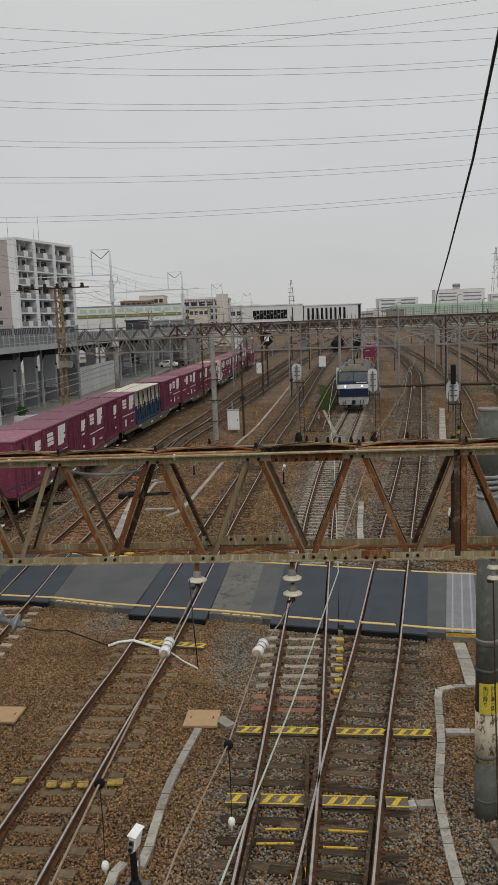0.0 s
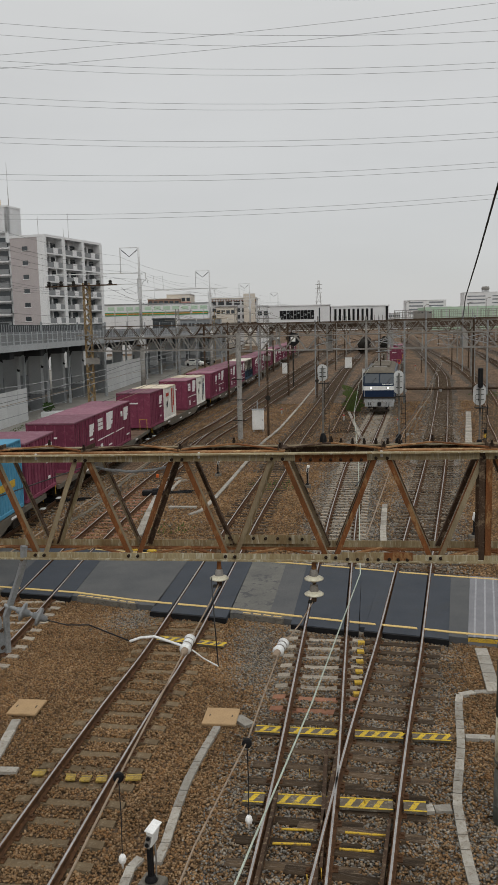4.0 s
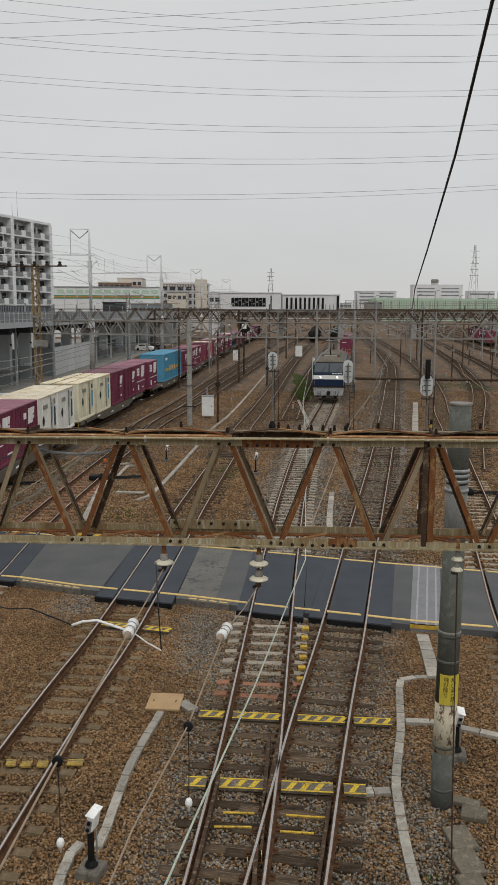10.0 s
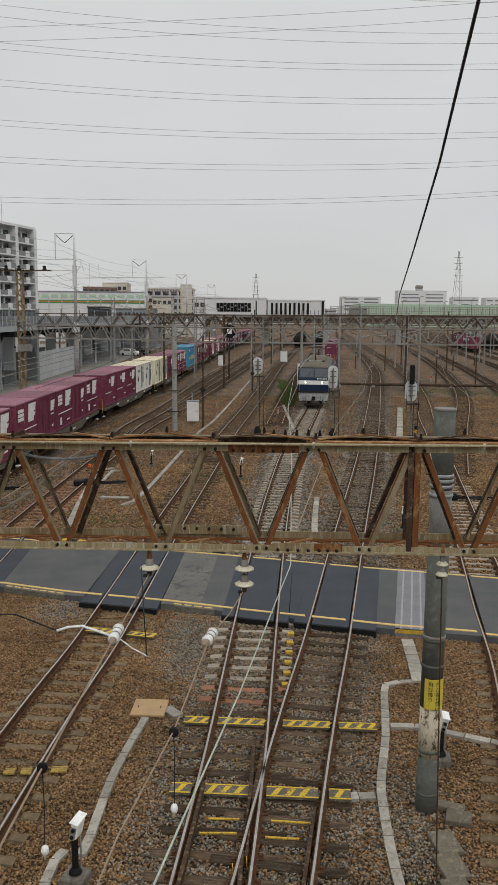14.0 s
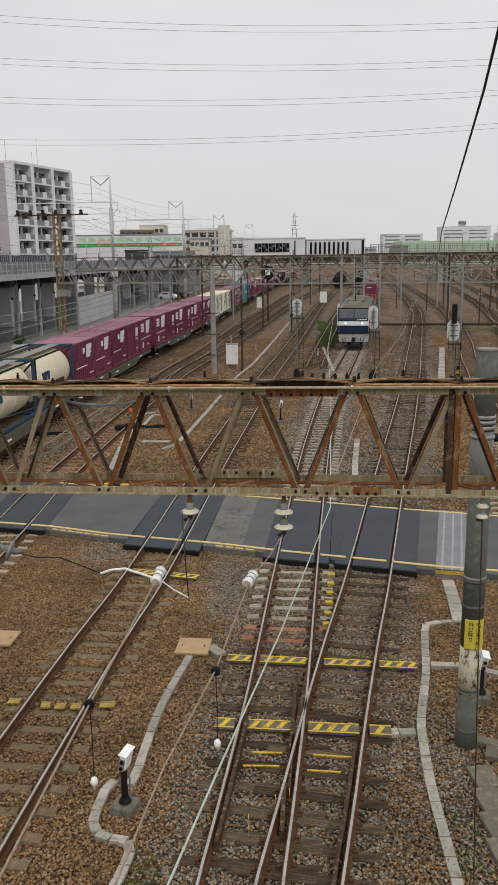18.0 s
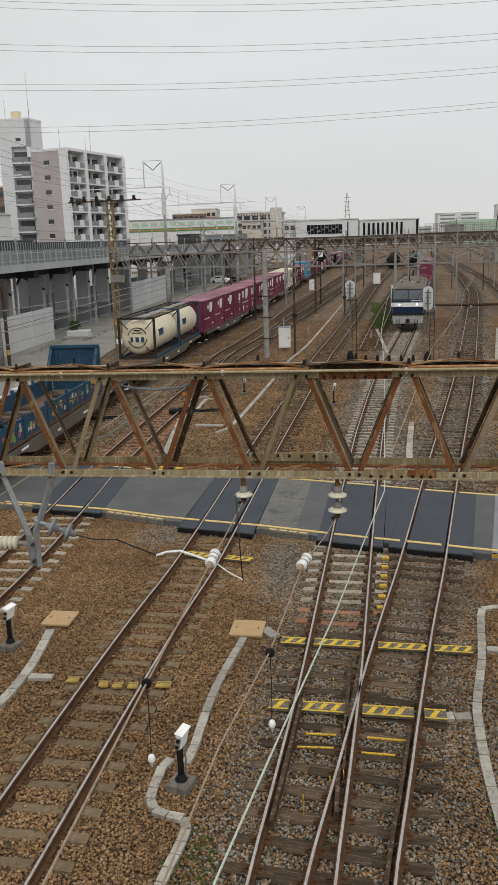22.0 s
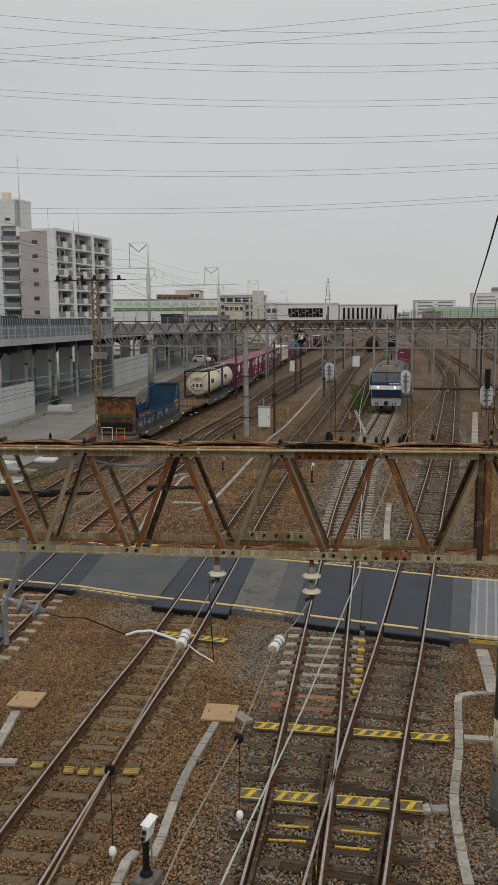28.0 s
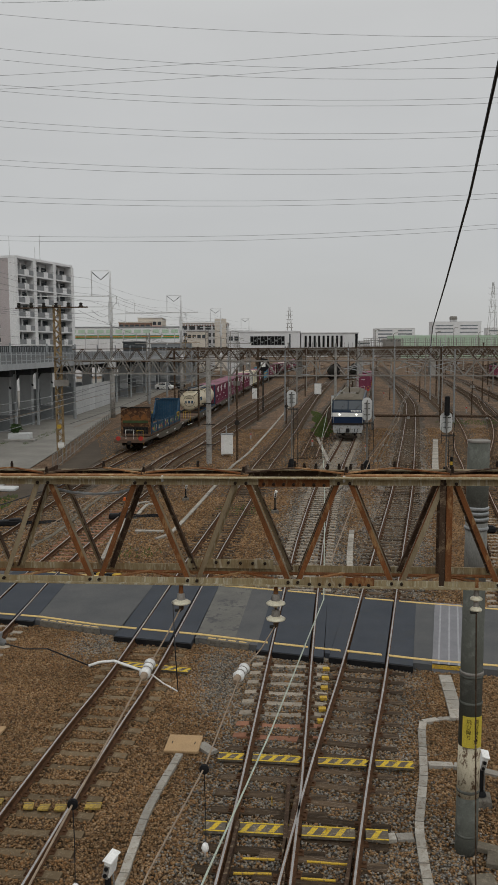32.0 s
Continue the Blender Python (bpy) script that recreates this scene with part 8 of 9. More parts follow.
rr = random.Random(21)
for k in range(16):
    x, y = -15.6 + rr.uniform(-1.2, 2.2), 47 + rr.uniform(-7, 4)
    t = thing("concrete_slab", "bleached broken concrete slab beside the far track", "slab", "broken slabs", at=pose(x, y, 0.08, rr.uniform(-5, 5), rr.uniform(-5, 5), rr.uniform(-30, 30)))
    part("slab", MB().box((0, 0, 0), (rr.uniform(0.5, 1.8), rr.uniform(0.4, 0.9), rr.uniform(0.12, 0.3)), bev=0.03), M_CONC if k % 3 else M_WALLW, t)
# ---- overhead wires and insulators in the foreground ----
def insulator_string(x, y, ztop, n=2, r=0.092, mt=None, pitch=0.15):
    t = thing("disc_insulator", "cream porcelain disc insulators with dark caps hanging below the gantry", "insulator", "gantry insulators")
    k0 = r / 0.092
    part("cap", MB().cyl((x, y, ztop), (x, y, ztop - 0.1), 0.016, 0.024, 10), M_RUST, t)
    z = ztop - 0.1
    for k in range(n):
        zz = z - pitch * k
        part("steel_cap", MB().lathe((x, y, zz), (0, 0, -1), [(0, 0.022 * k0), (0.01, 0.036 * k0), (0.055, 0.042 * k0), (0.072, 0.046 * k0)], 14), M_GALV_D, t, "dull steel cap", smooth=True)
        part("disc", MB().lathe((x, y, zz - 0.062), (0, 0, -1), [(0, 0.045 * k0), (0.012, r * 0.75), (0.026, r), (0.036, r * 0.98), (0.04, 0.05 * k0), (0.068, 0.022 * k0)], 22), mt or M_PORC, t, smooth=True)
        if k + 1 < n:
            part("pin", MB().cyl((x, y, zz - 0.12), (x, y, zz - pitch - 0.005), 0.012), M_RUSTDK_SHADE, t)
    z -= pitch * n - 0.02
    part("clamp", MB().box((x, y, z - 0.01), (0.045, 0.07, 0.05), bev=0.01), M_RUSTDK_SHADE, t)
    part("clamp", MB().box((x - 0.03, y - 0.03, z - 0.03), (0.06, 0.03, 0.025), bev=0.005), M_DKOLV, t)
    return z


insulator_string(0.358, 7.503, 6.09, 2)
insulator_string(-0.54, 7.62, 6.07, 1)
insulator_string(2.177, 7.267, 6.19, 2, r=0.056, pitch=0.1)
t = thing("drop_rod", "thin rusty wire running down from the gantry insulator", "rod")
part("rod", MB().tube([(2.18, 7.267, 5.92), (2.2, 7.26, 4.9), (2.235, 7.25, 3.4), (2.28, 7.2, 1.6), (2.3, 7.2, -0.02)], 0.0075), M_RUSTDK_SHADE, t)


def wire(pts, r, material, label, cat="wire", group="overhead wires", sag=0.0, name="overhead_wire"):
    t = thing(name, label, cat, group)
    part("strand", MB().tube(pts, r, 6), material, t)
    return t


wire([(-0.54, 7.62, 5.83), (-0.64, 7.2, 5.71), (-0.755, 6.62, 5.62), (-1.01, 4.77, 5.5), (-1.16, 3.27, 5.48), (-1.4, 0.2, 5.55), (-3.2, -14, 5.7)], 0.0075, M_WIRE_B, "brown stranded catenary wire")
wire([(0.358, 7.503, 5.69), (0.21, 7.1, 5.61), (0.03, 6.7, 5.55), (-0.22, 5.2, 5.5), (-0.48, 4.1, 5.48), (-0.64, 3.1, 5.47), (-1.05, 0.2, 5.5), (-2.6, -14, 5.7)], 0.006, M_WIRE_B, "brown stranded catenary wire")
LC = LINES["loco"]
pts = [(-2.6, -14, 5.0), (-1.1, 0.5, 5.0), (-0.47, 3.66, 5.0), (-0.18, 4.88, 5.0), (0.29, 6.79, 5.0), (0.82, 9.18, 5.0), (1.12, 10.52, 5.0)] + [(LC.x_of_y(y) + off, y, 5.02) for y, off in ((20, 0.9), (30, 0.6), (45, 0.3), (60, 0.1), (80, 0.05), (105, 0), (150, 0), (210, 0))]
wire(pts, 0.0075, M_WIRE_G, "pale green contact wire over the track")


def cylinder_insulator(p, d, L=0.2, r=0.06):
    t = thing("rod_insulator", "ribbed white cylindrical insulator in the catenary wire", "insulator", "wire insulators")
    p, d = Vector(p), Vector(d).normalized()
    prof = [(0, 0.02), (0.02, 0.05), (0.05, r), (0.09, r), (0.095, r * 0.7), (0.105, r * 0.7), (0.11, r), (L - 0.05, r), (L - 0.02, 0.05), (L, 0.02)]
    part("body", MB().lathe(p - d * L / 2, d, prof, 18), M_PORCW, t, smooth=True)
    for q in (0.3, 0.62):
        part("dark_band", MB().lathe(p - d * L * (0.5 - q), d, [(0, r * 0.8), (0.002, r * 1.03), (0.016, r * 1.03), (0.018, r * 0.8)], 18), M_GALV_D, t)
    part("end_cap", MB().lathe(p - d * (L / 2 + 0.07), d, [(0, 0.015), (0.03, 0.03), (0.09, 0.03)], 10), M_WIRE_B, t)
    part("end_cap", MB().lathe(p + d * (L / 2 - 0.02), d, [(0, 0.03), (0.06, 0.03), (0.1, 0.012)], 10), M_WIRE_B, t)


cylinder_insulator((-0.755, 6.62, 5.62), (0.08, 0.6, 0.06), 0.22, 0.043)
cylinder_insulator((0.03, 6.7, 5.55), (0.2, 0.6, 0.05), 0.2, 0.043)
wire([(-2.3, 7.85, 5.4), (-1.95, 7.3, 5.55), (-1.59, 6.65, 5.79), (-1.21, 6.6, 5.65)], 0.006, M_WIRE_D, "thin dark stay wire")
wire([(-1.24, 6.6, 5.66), (-1.15, 6.6, 5.69), (-1.03, 6.6, 5.7), (-0.92, 6.6, 5.66), (-0.8, 6.61, 5.61)], 0.011, M_PORCW, "white insulated pull-off arm", name="pull_off_arm")
wire([(-0.72, 6.6, 5.58), (-0.62, 6.6, 5.5), (-0.5, 6.6, 5.43)], 0.006, M_PORCW, "short pale pull-off rod", name="pull_off_arm")
wire([(-0.5, 6.6, 5.43), (-0.52, 6.6, 5.8), (-0.6, 7.4, 5.95)], 0.005, M_WIRE_D, "thin dark dropper wire")


def ring(p):
    t = thing("wire_ring", "black ring insulator clamped on a catenary wire", "insulator", "black ring insulators")
    x, y, z = p
    part("ring", MB().lathe((x, y - 0.02, z), (0, 1, 0), [(0, 0.018), (0.005, 0.032), (0.018, 0.034), (0.03, 0.032), (0.035, 0.018)], 18), M_BLACK, t)
    part("dropper", MB().tube([(x, y, z - 0.03), (x + 0.004, y, z - 0.25), (x, y, z - 0.52)], 0.0035, 5), M_WIRE_D, t)
    part("weight", MB().lathe((x, y, z - 0.62), (0, 0, 1), [(0, 0.006), (0.03, 0.008), (0.04, 0.02), (0.062, 0.026), (0.085, 0.02), (0.1, 0.006)], 12), M_WHITE, t, "white ball weight", smooth=True)


ring((-1.01, 4.77, 5.5))
ring((-0.22, 5.18, 5.5))
# V bracket under the left part of the gantry
vb = thing("hanging_bracket", "galvanised V-shaped bracket hung from the gantry chord", "bracket")
for pts in (((-3.03, 7.93, 6.16), (-3.02, 7.93, 6.02), (-2.8, 7.9, 5.39), (-2.783, 7.9, 5.05)), ((-2.48, 7.86, 6.16), (-2.5, 7.86, 5.98), (-2.553, 7.87, 5.83), (-2.715, 7.89, 5.43), (-2.72, 7.89, 5.05))):
    part("strut", MB().tube(pts, 0.036, 4), M_GALV, vb)
for x, z in ((-2.5, 6.03), (-3.02, 6.05), (-2.75, 5.3), (-2.75, 5.12)):
    part("bolt", MB().cyl((x, 7.86, z), (x, 7.82, z), 0.018, n=6), M_RUSTDK_SHADE, vb)
bi = thing("bell_insulator", "grey bell insulators on the hanging bracket", "insulator", "gantry insulators")
for k, (x, z) in enumerate(((-2.59, 5.51), (-2.43, 5.455))):
    part("bell", MB().lathe((x, 7.85, z), (0.93, 0, -0.35), [(0, 0.03), (0.04, 0.035), (0.05, 0.085), (0.07, 0.1), (0.08, 0.085), (0.085, 0.04), (0.14, 0.03)], 18), M_GALV, bi, smooth=True)
part("link", MB().cyl((-2.72, 7.88, 5.55), (-2.29, 7.85, 5.4), 0.022), M_GALV, bi)
ri = thing("ribbed_insulator", "cream ribbed rod insulator on the hanging bracket", "insulator", "gantry insulators")
pr = []
for k in range(6):
    a = 0.05 * k
    pr += [(a, 0.04), (a + 0.012, 0.072), (a + 0.034, 0.072), (a + 0.046, 0.04)]
part("ribs", MB().lathe((-3.24, 7.95, 5.285), (1, 0, 0), pr, 18), M_PORC, ri, smooth=True)
part("rod", MB().cyl((-4.6, 7.97, 5.29), (-3.24, 7.95, 5.285), 0.035), M_GALV_D, ri)
part("fork", MB().cyl((-2.94, 7.95, 5.285), (-2.77, 7.92, 5.27), 0.025), M_GALV_D, ri)
wire([(-1.78, 7.93, 6.93), (-1.62, 7.9, 6.9), (-1.38, 7.86, 6.885), (-1.15, 7.8, 6.91), (-0.98, 7.78, 6.95)], 0.014, M_GALV, "slack grey cable inside the gantry", name="slack_cable")
for x in (-2.3, -0.7, 0.98, 2.5):
    t = thing("cable_clip", "small white clip on the gantry chord", "clip", "gantry clips")
    p = tpt(x, TOP(x) - 0.02, -0.012)
    part("clip", MB().box((p.x, p.y, p.z), (0.022, 0.02, 0.06), bev=0.005), M_POLE, t)
# black cable climbing towards the viewer and high-voltage lines
wire([(27.0, 110, 7.0), (23.5, 104, 7.7), (13.9, 60, 8.6), (9.8, 42, 9.35), (6.7, 27, 10.35), (4.69, 17, 11.35), (3.44, 11, 12.2), (2.18, 5, 13.3), (1.1, -0.5, 14.6)], 0.026, M_WIRE_D, "thick black insulated cable climbing overhead", name="black_cable")
for i, (za, zb, dip) in enumerate(((18.6, 19.6, 1.0), (19.05, 20.0, 1.0), (22.2, 22.4, 1.1), (22.7, 22.85, 1.1), (25.5, 25.0, 1.2), (26.0, 25.5, 1.2), (29.0, 28.1, 1.3), (29.55, 28.6, 1.3), (32.2, 31.1, 1.4), (32.75, 31.6, 1.4), (35.0, 33.4, 1.5), (36.0, 34.3, 1.5), (32.4, 35.6, 0.5), (33.6, 36.9, 0.5), (39, 37, 1.0), (40, 42, 0.5))):
    pts = []
    for k in range(25):
        f = -1.2 + 3.4 * k / 24
        pts.append((-22 + 46.5 * f, 80, za + (zb - za) * f - dip * 4 * f * (1 - f) * 0.5))
    wire(pts, 0.0145, M_LINE, "thin grey high-voltage line across the sky", group="high-voltage lines", name="power_line")

pylon(-79, 80, 46, 8)
pylon(81, 80, 46, 8)
# catenary along the other tracks
for key, y0, y1 in (("main", 9, 240), ("right", 12, 240), ("left", 34, 200), ("train", 20, 240), ("far_right", 30, 240), ("yard_a", 60, 240), ("branch", 60, 220)):
    ln = LINES[key]
    wire([(ln.x_of_y(y) + 0.15 * (-1) ** k, y, 5.1) for k, y in enumerate(np.arange(y0, y1, 12.0))], 0.010, M_WIRE_B, "thin contact wire above a track")
    pts, k = [], 0
    for y in np.arange(max(y0, 10), y1, 6.0):
        f = ((y - 10) % 50) / 50
        pts.append((ln.x_of_y(y), y, 6.0 - 0.75 * 4 * f * (1 - f)))
    wire(pts, 0.010, M_WIRE_D, "thin dark messenger wire above a track")
for dx, z in ((-1.6, 5.6), (-2.1, 5.05), (-3.4, 4.2), (-4.1, 3.3)):
    ln = LINES["train"]
    wire([(ln.x_of_y(y) + dx * 1.35, y, z + 0.3 * math.sin(y * 0.09)) for y in np.arange(24, 150, 5.0)], 0.02, M_GALV, "grey feeder cable beside the viaduct")


# wires along the viaduct masts
MASTS = [(-26.5, 12), (-21.39, 57.5), (-15.9, 102), (-10.5, 150), (-4.5, 200), (3, 262)]
for dx, z, sag in ((-2.4, 16.9, 0.5), (-1.2, 15.9, 1.0), (-0.1, 14.9, 0.6), (-2.2, 14.2, 0.5), (0.9, 14.0, 0.5), (-1.4, 12.9, 0.9), (-3.0, 12.2, 0.3), (-5.0, 12.2, 0.3), (0.3, 9.8, 0.4), (0.35, 9.2, 0.5)):
    pts = []
    for (xa, ya), (xb, yb) in zip(MASTS[:-1], MASTS[1:]):
        pts += [(xa + (xb - xa) * k / 8 + dx, ya + (yb - ya) * k / 8, z - sag * 4 * (k / 8) * (1 - k / 8)) for k in range(8)]
    wire(pts, 0.013, M_WIRE_V, "thin grey wire strung along the viaduct masts", group="viaduct wires")
for k, (xa, ya, za, xb, yb, zb) in enumerate(((-16.0, 64.2, 11.3, -21.4, 57.5, 12.5), (-11.3, 64.1, 11.3, -15.9, 102, 12.6), (-14.1, 64.2, 11.3, -15.9, 102, 13.4), (-12.3, 64.1, 11.3, -2.3, 59.8, 8.0), (-15.2, 64.2, 11.3, -20, 100, 8.6), (-14.6, 64.3, 7.9, -21.3, 57.5, 8.2))):
    wire([(xa + (xb - xa) * q / 6, ya + (yb - ya) * q / 6, za + (zb - za) * q / 6 - 1.6 * (q / 6) * (1 - q / 6)) for q in range(7)], 0.013, M_WIRE_V, "thin slack wire between the gantry mast and viaduct", group="viaduct wires")


# ---- signals with oval boards ----
def signal(x, y, zc, w, h, ztop=None, dark=False):
    s = thing("track_signal", "dark signal post with a white oval backboard", "signal", "yard signals", at=pose(x, y, 0))
    zt = ztop or zc + h * 0.4
    part("post", MB().cyl((0, -0.16, -0.1), (0, -0.16, zt), 0.06, 0.05, 10), M_SIGP, s, "grimy grey signal post")
    n = 24
    vs = []
    for yy in (0.0, 0.05):
        for k in range(n):
            a = 2 * math.pi * k / n
            ca, sa = math.cos(a), math.sin(a)
            vs.append((w / 2 * math.copysign(abs(ca) ** 0.8, ca), yy, zc + (h / 2 - w / 2) * (1 if sa > 0 else -1) * (abs(sa) > 1e-6) + w / 2 * sa))
    part("backboard", MB().raw(vs, [tuple(range(n)), tuple(range(n, 2 * n))[::-1]] + [(k, n + k, n + (k + 1) % n, (k + 1) % n) for k in range(n)]), M_BOARDW, s, "white oval backboard")
    part("lamp_housing", MB().box((0, -0.06, zc), (w * 0.24, 0.12, h * 0.62), bev=0.03), M_GALV, s)
    for z in (-0.22, 0.02, 0.24):
        part("clamp", MB().box((0, -0.14, zc + h * z), (w * 0.62, 0.05, 0.04)), M_DKOLV, s)
    part("platform", MB().box((0.05, -0.3, zc - h / 2 - 0.14), (w * 1.0, 0.6, 0.05)), M_DKOLV, s)
    for sx in (-1, 1):
        part("guard_rail", MB().tube([(sx * w * 0.5, -0.5, zc - h / 2 - 0.6), (sx * w * 0.5, -0.5, zc - h / 2 + 0.7)], 0.018, 5), M_DKOLV, s)
    for dx in (0.12, 0.42):
        part("ladder", MB().box((dx, -0.3, (zc - h / 2) / 2), (0.035, 0.035, zc - h / 2)), M_DKOLV, s)
    for k in range(int((zc - h / 2) / 0.35)):
        part("rung", MB().box((0.27, -0.3, 0.3 + k * 0.35), (0.28, 0.025, 0.025)), M_DKOLV, s)
    part("base_cover", MB().lathe((0, -0.16, 0), (0, 0, 1), [(0, 0.26), (0.35, 0.24), (0.6, 0.15), (0.65, 0.05)], 10), M_BLACK, s)
    if dark:
        part("hood", MB().box((0, -0.16, zt - 0.1), (0.3, 0.3, 1.25), bev=0.05), M_BLACK, s)


M_SIGP = mat("grimy_signal_post", (0.2, 0.195, 0.18), (0.1, 0.095, 0.085), rough=0.7, scale=2)
M_BOARDW = mat("dull_white_backboard", (0.56, 0.57, 0.56), (0.48, 0.49, 0.48), rough=0.6, scale=2)
signal(3.63, 57.5, 4.86, 0.68, 1.15)
signal(8.76, 56.5, 4.16, 0.66, 1.58)
signal(13.37, 53, 3.52, 0.8, 1.35, 4.7, dark=True)


def cabinet(x, y, w, d, h, z0=0.15):
    c = thing("relay_cabinet", "white steel relay cabinet on low legs beside the track", "cabinet", "relay cabinets", at=pose(x, y, 0))
    part("body", MB().box((0, 0, z0 + h / 2), (w, d, h), bev=0.03), M_WHITE, c)
    part("door", MB().box((0.0, -d / 2 - 0.008, z0 + h / 2), (w * 0.86, 0.02, h * 0.92), bev=0.005), M_WHITE, c)
    part("handle", MB().box((w * 0.34, -d / 2 - 0.025, z0 + h * 0.5), (0.04, 0.02, 0.14)), M_BLACK, c)
    part("top", MB().box((0, 0, z0 + h + 0.02), (w + 0.08, d + 0.08, 0.05), bev=0.01), M_GALV, c)
    for sx in (-1, 1):
        part("leg", MB().box((sx * w * 0.38, 0, z0 / 2), (0.1, d * 0.8, z0)), M_CONC, c)
    return c


c = cabinet(-1.0, 64, 0.92, 0.6, 1.55)
part("vent_pipe", MB().cyl((-0.05, 0, 1.7), (-0.05, 0, 2.35), 0.05), M_GALV, c)
cabinet(2.6, 137, 1.1, 0.7, 1.7)
cabinet(11.4, 98.5, 0.8, 0.6, 2.6)
cabinet(14.2, 150, 1.2, 0.8, 1.9)
for x, y, h in ((29, 105, 0.9), (10.2, 66, 0.6), (6.2, 70, 0.6), (1.0, 76, 0.6), (24.5, 140, 1.0)):
    t = thing("marker_post", "short white trackside marker post with a red top", "post", "marker posts", at=pose(x, y, 0))
    part("post", MB().box((0, 0, h / 2), (0.14, 0.14, h), bev=0.02), M_CONC, t)
    part("band", MB().box((0, 0, h * 0.8), (0.15, 0.15, h * 0.2)), M_RED, t)
t = thing("yellow_post", "yellow and black striped bollard beside the track", "post", at=pose(14.6, 56.2, 0))
for k in range(3):
    part("band", MB().cyl((0, 0, 0.28 * k), (0, 0, 0.28 * (k + 1)), 0.1, n=10), M_YELLOW if k % 2 else M_BLACK, t)
for x, y, h in ((27.7, 98, 4.4), (32.2, 97, 4.4), (24.4, 133.8, 2.6), (34.2, 131, 2.4), (39, 128.6, 2.4), (5.2, 92, 4.6), (36, 98, 4.2), (28, 128, 5.0), (46, 120, 5.0), (-0.2, 61.2, 6.8)):
    t = thing("signal_post", "slim rusty trackside post with a round marker", "post", "slim posts", at=pose(x, y, 0))
    part("post", MB().cyl((0, 0, -0.1), (0, 0, h), 0.09, 0.07, 8), M_RUSTDK_SHADE, t)
    if x < 6:
        part("marker", MB().lathe((0, -0.1, h * 0.42), (0, -1, 0), [(0, 0.2), (0.04, 0.2), (0.06, 0.15)], 14), M_DKOLV, t)
    part("arm", MB().box((0, 0, h * 0.85), (0.5, 0.12, 0.35), bev=0.02), M_GALV_D, t)
# signal lamp head on the gantry mast
t = thing("hexagon_signal", "black hexagonal signal head with a white centre", "signal")
part("head", MB().lathe((3.05, 107.4, 6.3), (0, -1, 0), [(0, 0.95), (0.1, 0.95)], 6), M_BLACK, t)
part("lens", MB().box((3.05, 107.25, 6.3), (0.6, 0.06, 0.6)), M_WHITE, t)
part("post", MB().cyl((3.05, 107.5, -0.1), (3.05, 107.5, 5.6), 0.1), M_DKOLV, t)
# point machines and rodding by the left tracks
for x, y, rz in ((-5.9, 40.0, 4), (-10.9, 38.6, 4), (-13.2, 38.8, 4), (11.0, 36.5, -12)):
    t = thing("point_machine", "black point machine with rods beside the turnout", "point machine", "point machines", at=pose(x, y, 0, 0, 0, rz))
    part("case", MB().box((0, 0, 0.15), (1.1, 0.45, 0.25), bev=0.05), M_BLACK, t)
    part("lid", MB().box((0.2, 0, 0.3), (0.5, 0.35, 0.06), bev=0.02), M_BLACK, t)
    for dy in (-0.15, 0.1):
        part("rod", MB().bar((-0.5, dy, 0.1), (1.9, dy + 0.1, 0.1), 0.05, 0.04), M_BLACK, t)
    part("cable", MB().tube([(0.5, 0.1, 0.2), (1.0, 0.5, 0.06), (1.6, 0.7, 0.05), (2.2, 0.6, 0.05)], 0.035), M_BLACK, t)
t = thing("orange_marker", "small orange marker between the rails", "marker", at=pose(-6.35, 44.8, 0))
part("block", MB().box((0, 0, 0.1), (0.14, 0.14, 0.2), bev=0.02), mat("orange_plastic", (0.62, 0.13, 0.03), rough=0.5), t)
t = thing("pipe_crossing", "rusty pipe on supports crossing between the tracks", "pipe")
part("pipe", MB().cyl((15.6, 98, 0.35), (34, 95.5, 0.35), 0.16, n=10), M_RUSTDK_SHADE, t)
for x in (16, 20, 24, 29, 33):
    part("support", MB().box((x, 97.9 - (x - 16) * 0.13, 0.12), (0.3, 0.3, 0.35)), M_CONC, t)
# fence beside the service road
f = thing("mesh_fence", "low grey mesh fence along the service road", "fence")
for k in range(19):
    y = 56 + 2.0 * k
    x = -12.85 - (y - 57) * 0.052
    part("post", MB().cyl((x, y, 0), (x, y, 1.2), 0.04, n=6), M_GALV_D, f)
    for z in (0.15, 0.65, 1.15):
        part("rail", MB().bar((x, y, z), (x - 0.104, y + 2.0, z), 0.03, 0.03), M_GALV_D, f)
    for q in range(0, 6, 2):
        part("wire", MB().bar((x - 0.0173 * q, y + 0.333 * q, 0.1), (x - 0.0173 * q, y + 0.333 * q, 1.15), 0.012, 0.012), M_GALV_D, f)
# planter, cars
t = thing("planter", "white block planter with a small shrub", "planter", at=pose(-20.3, 76, 0))
part("tub", MB().box((0, 0, 0.35), (2.0, 1.2, 0.7), bev=0.05), M_WALLW, t)
part("slab", MB().box((0.2, -0.8, 0.12), (2.8, 1.2, 0.2), bev=0.03), M_CONC, t)


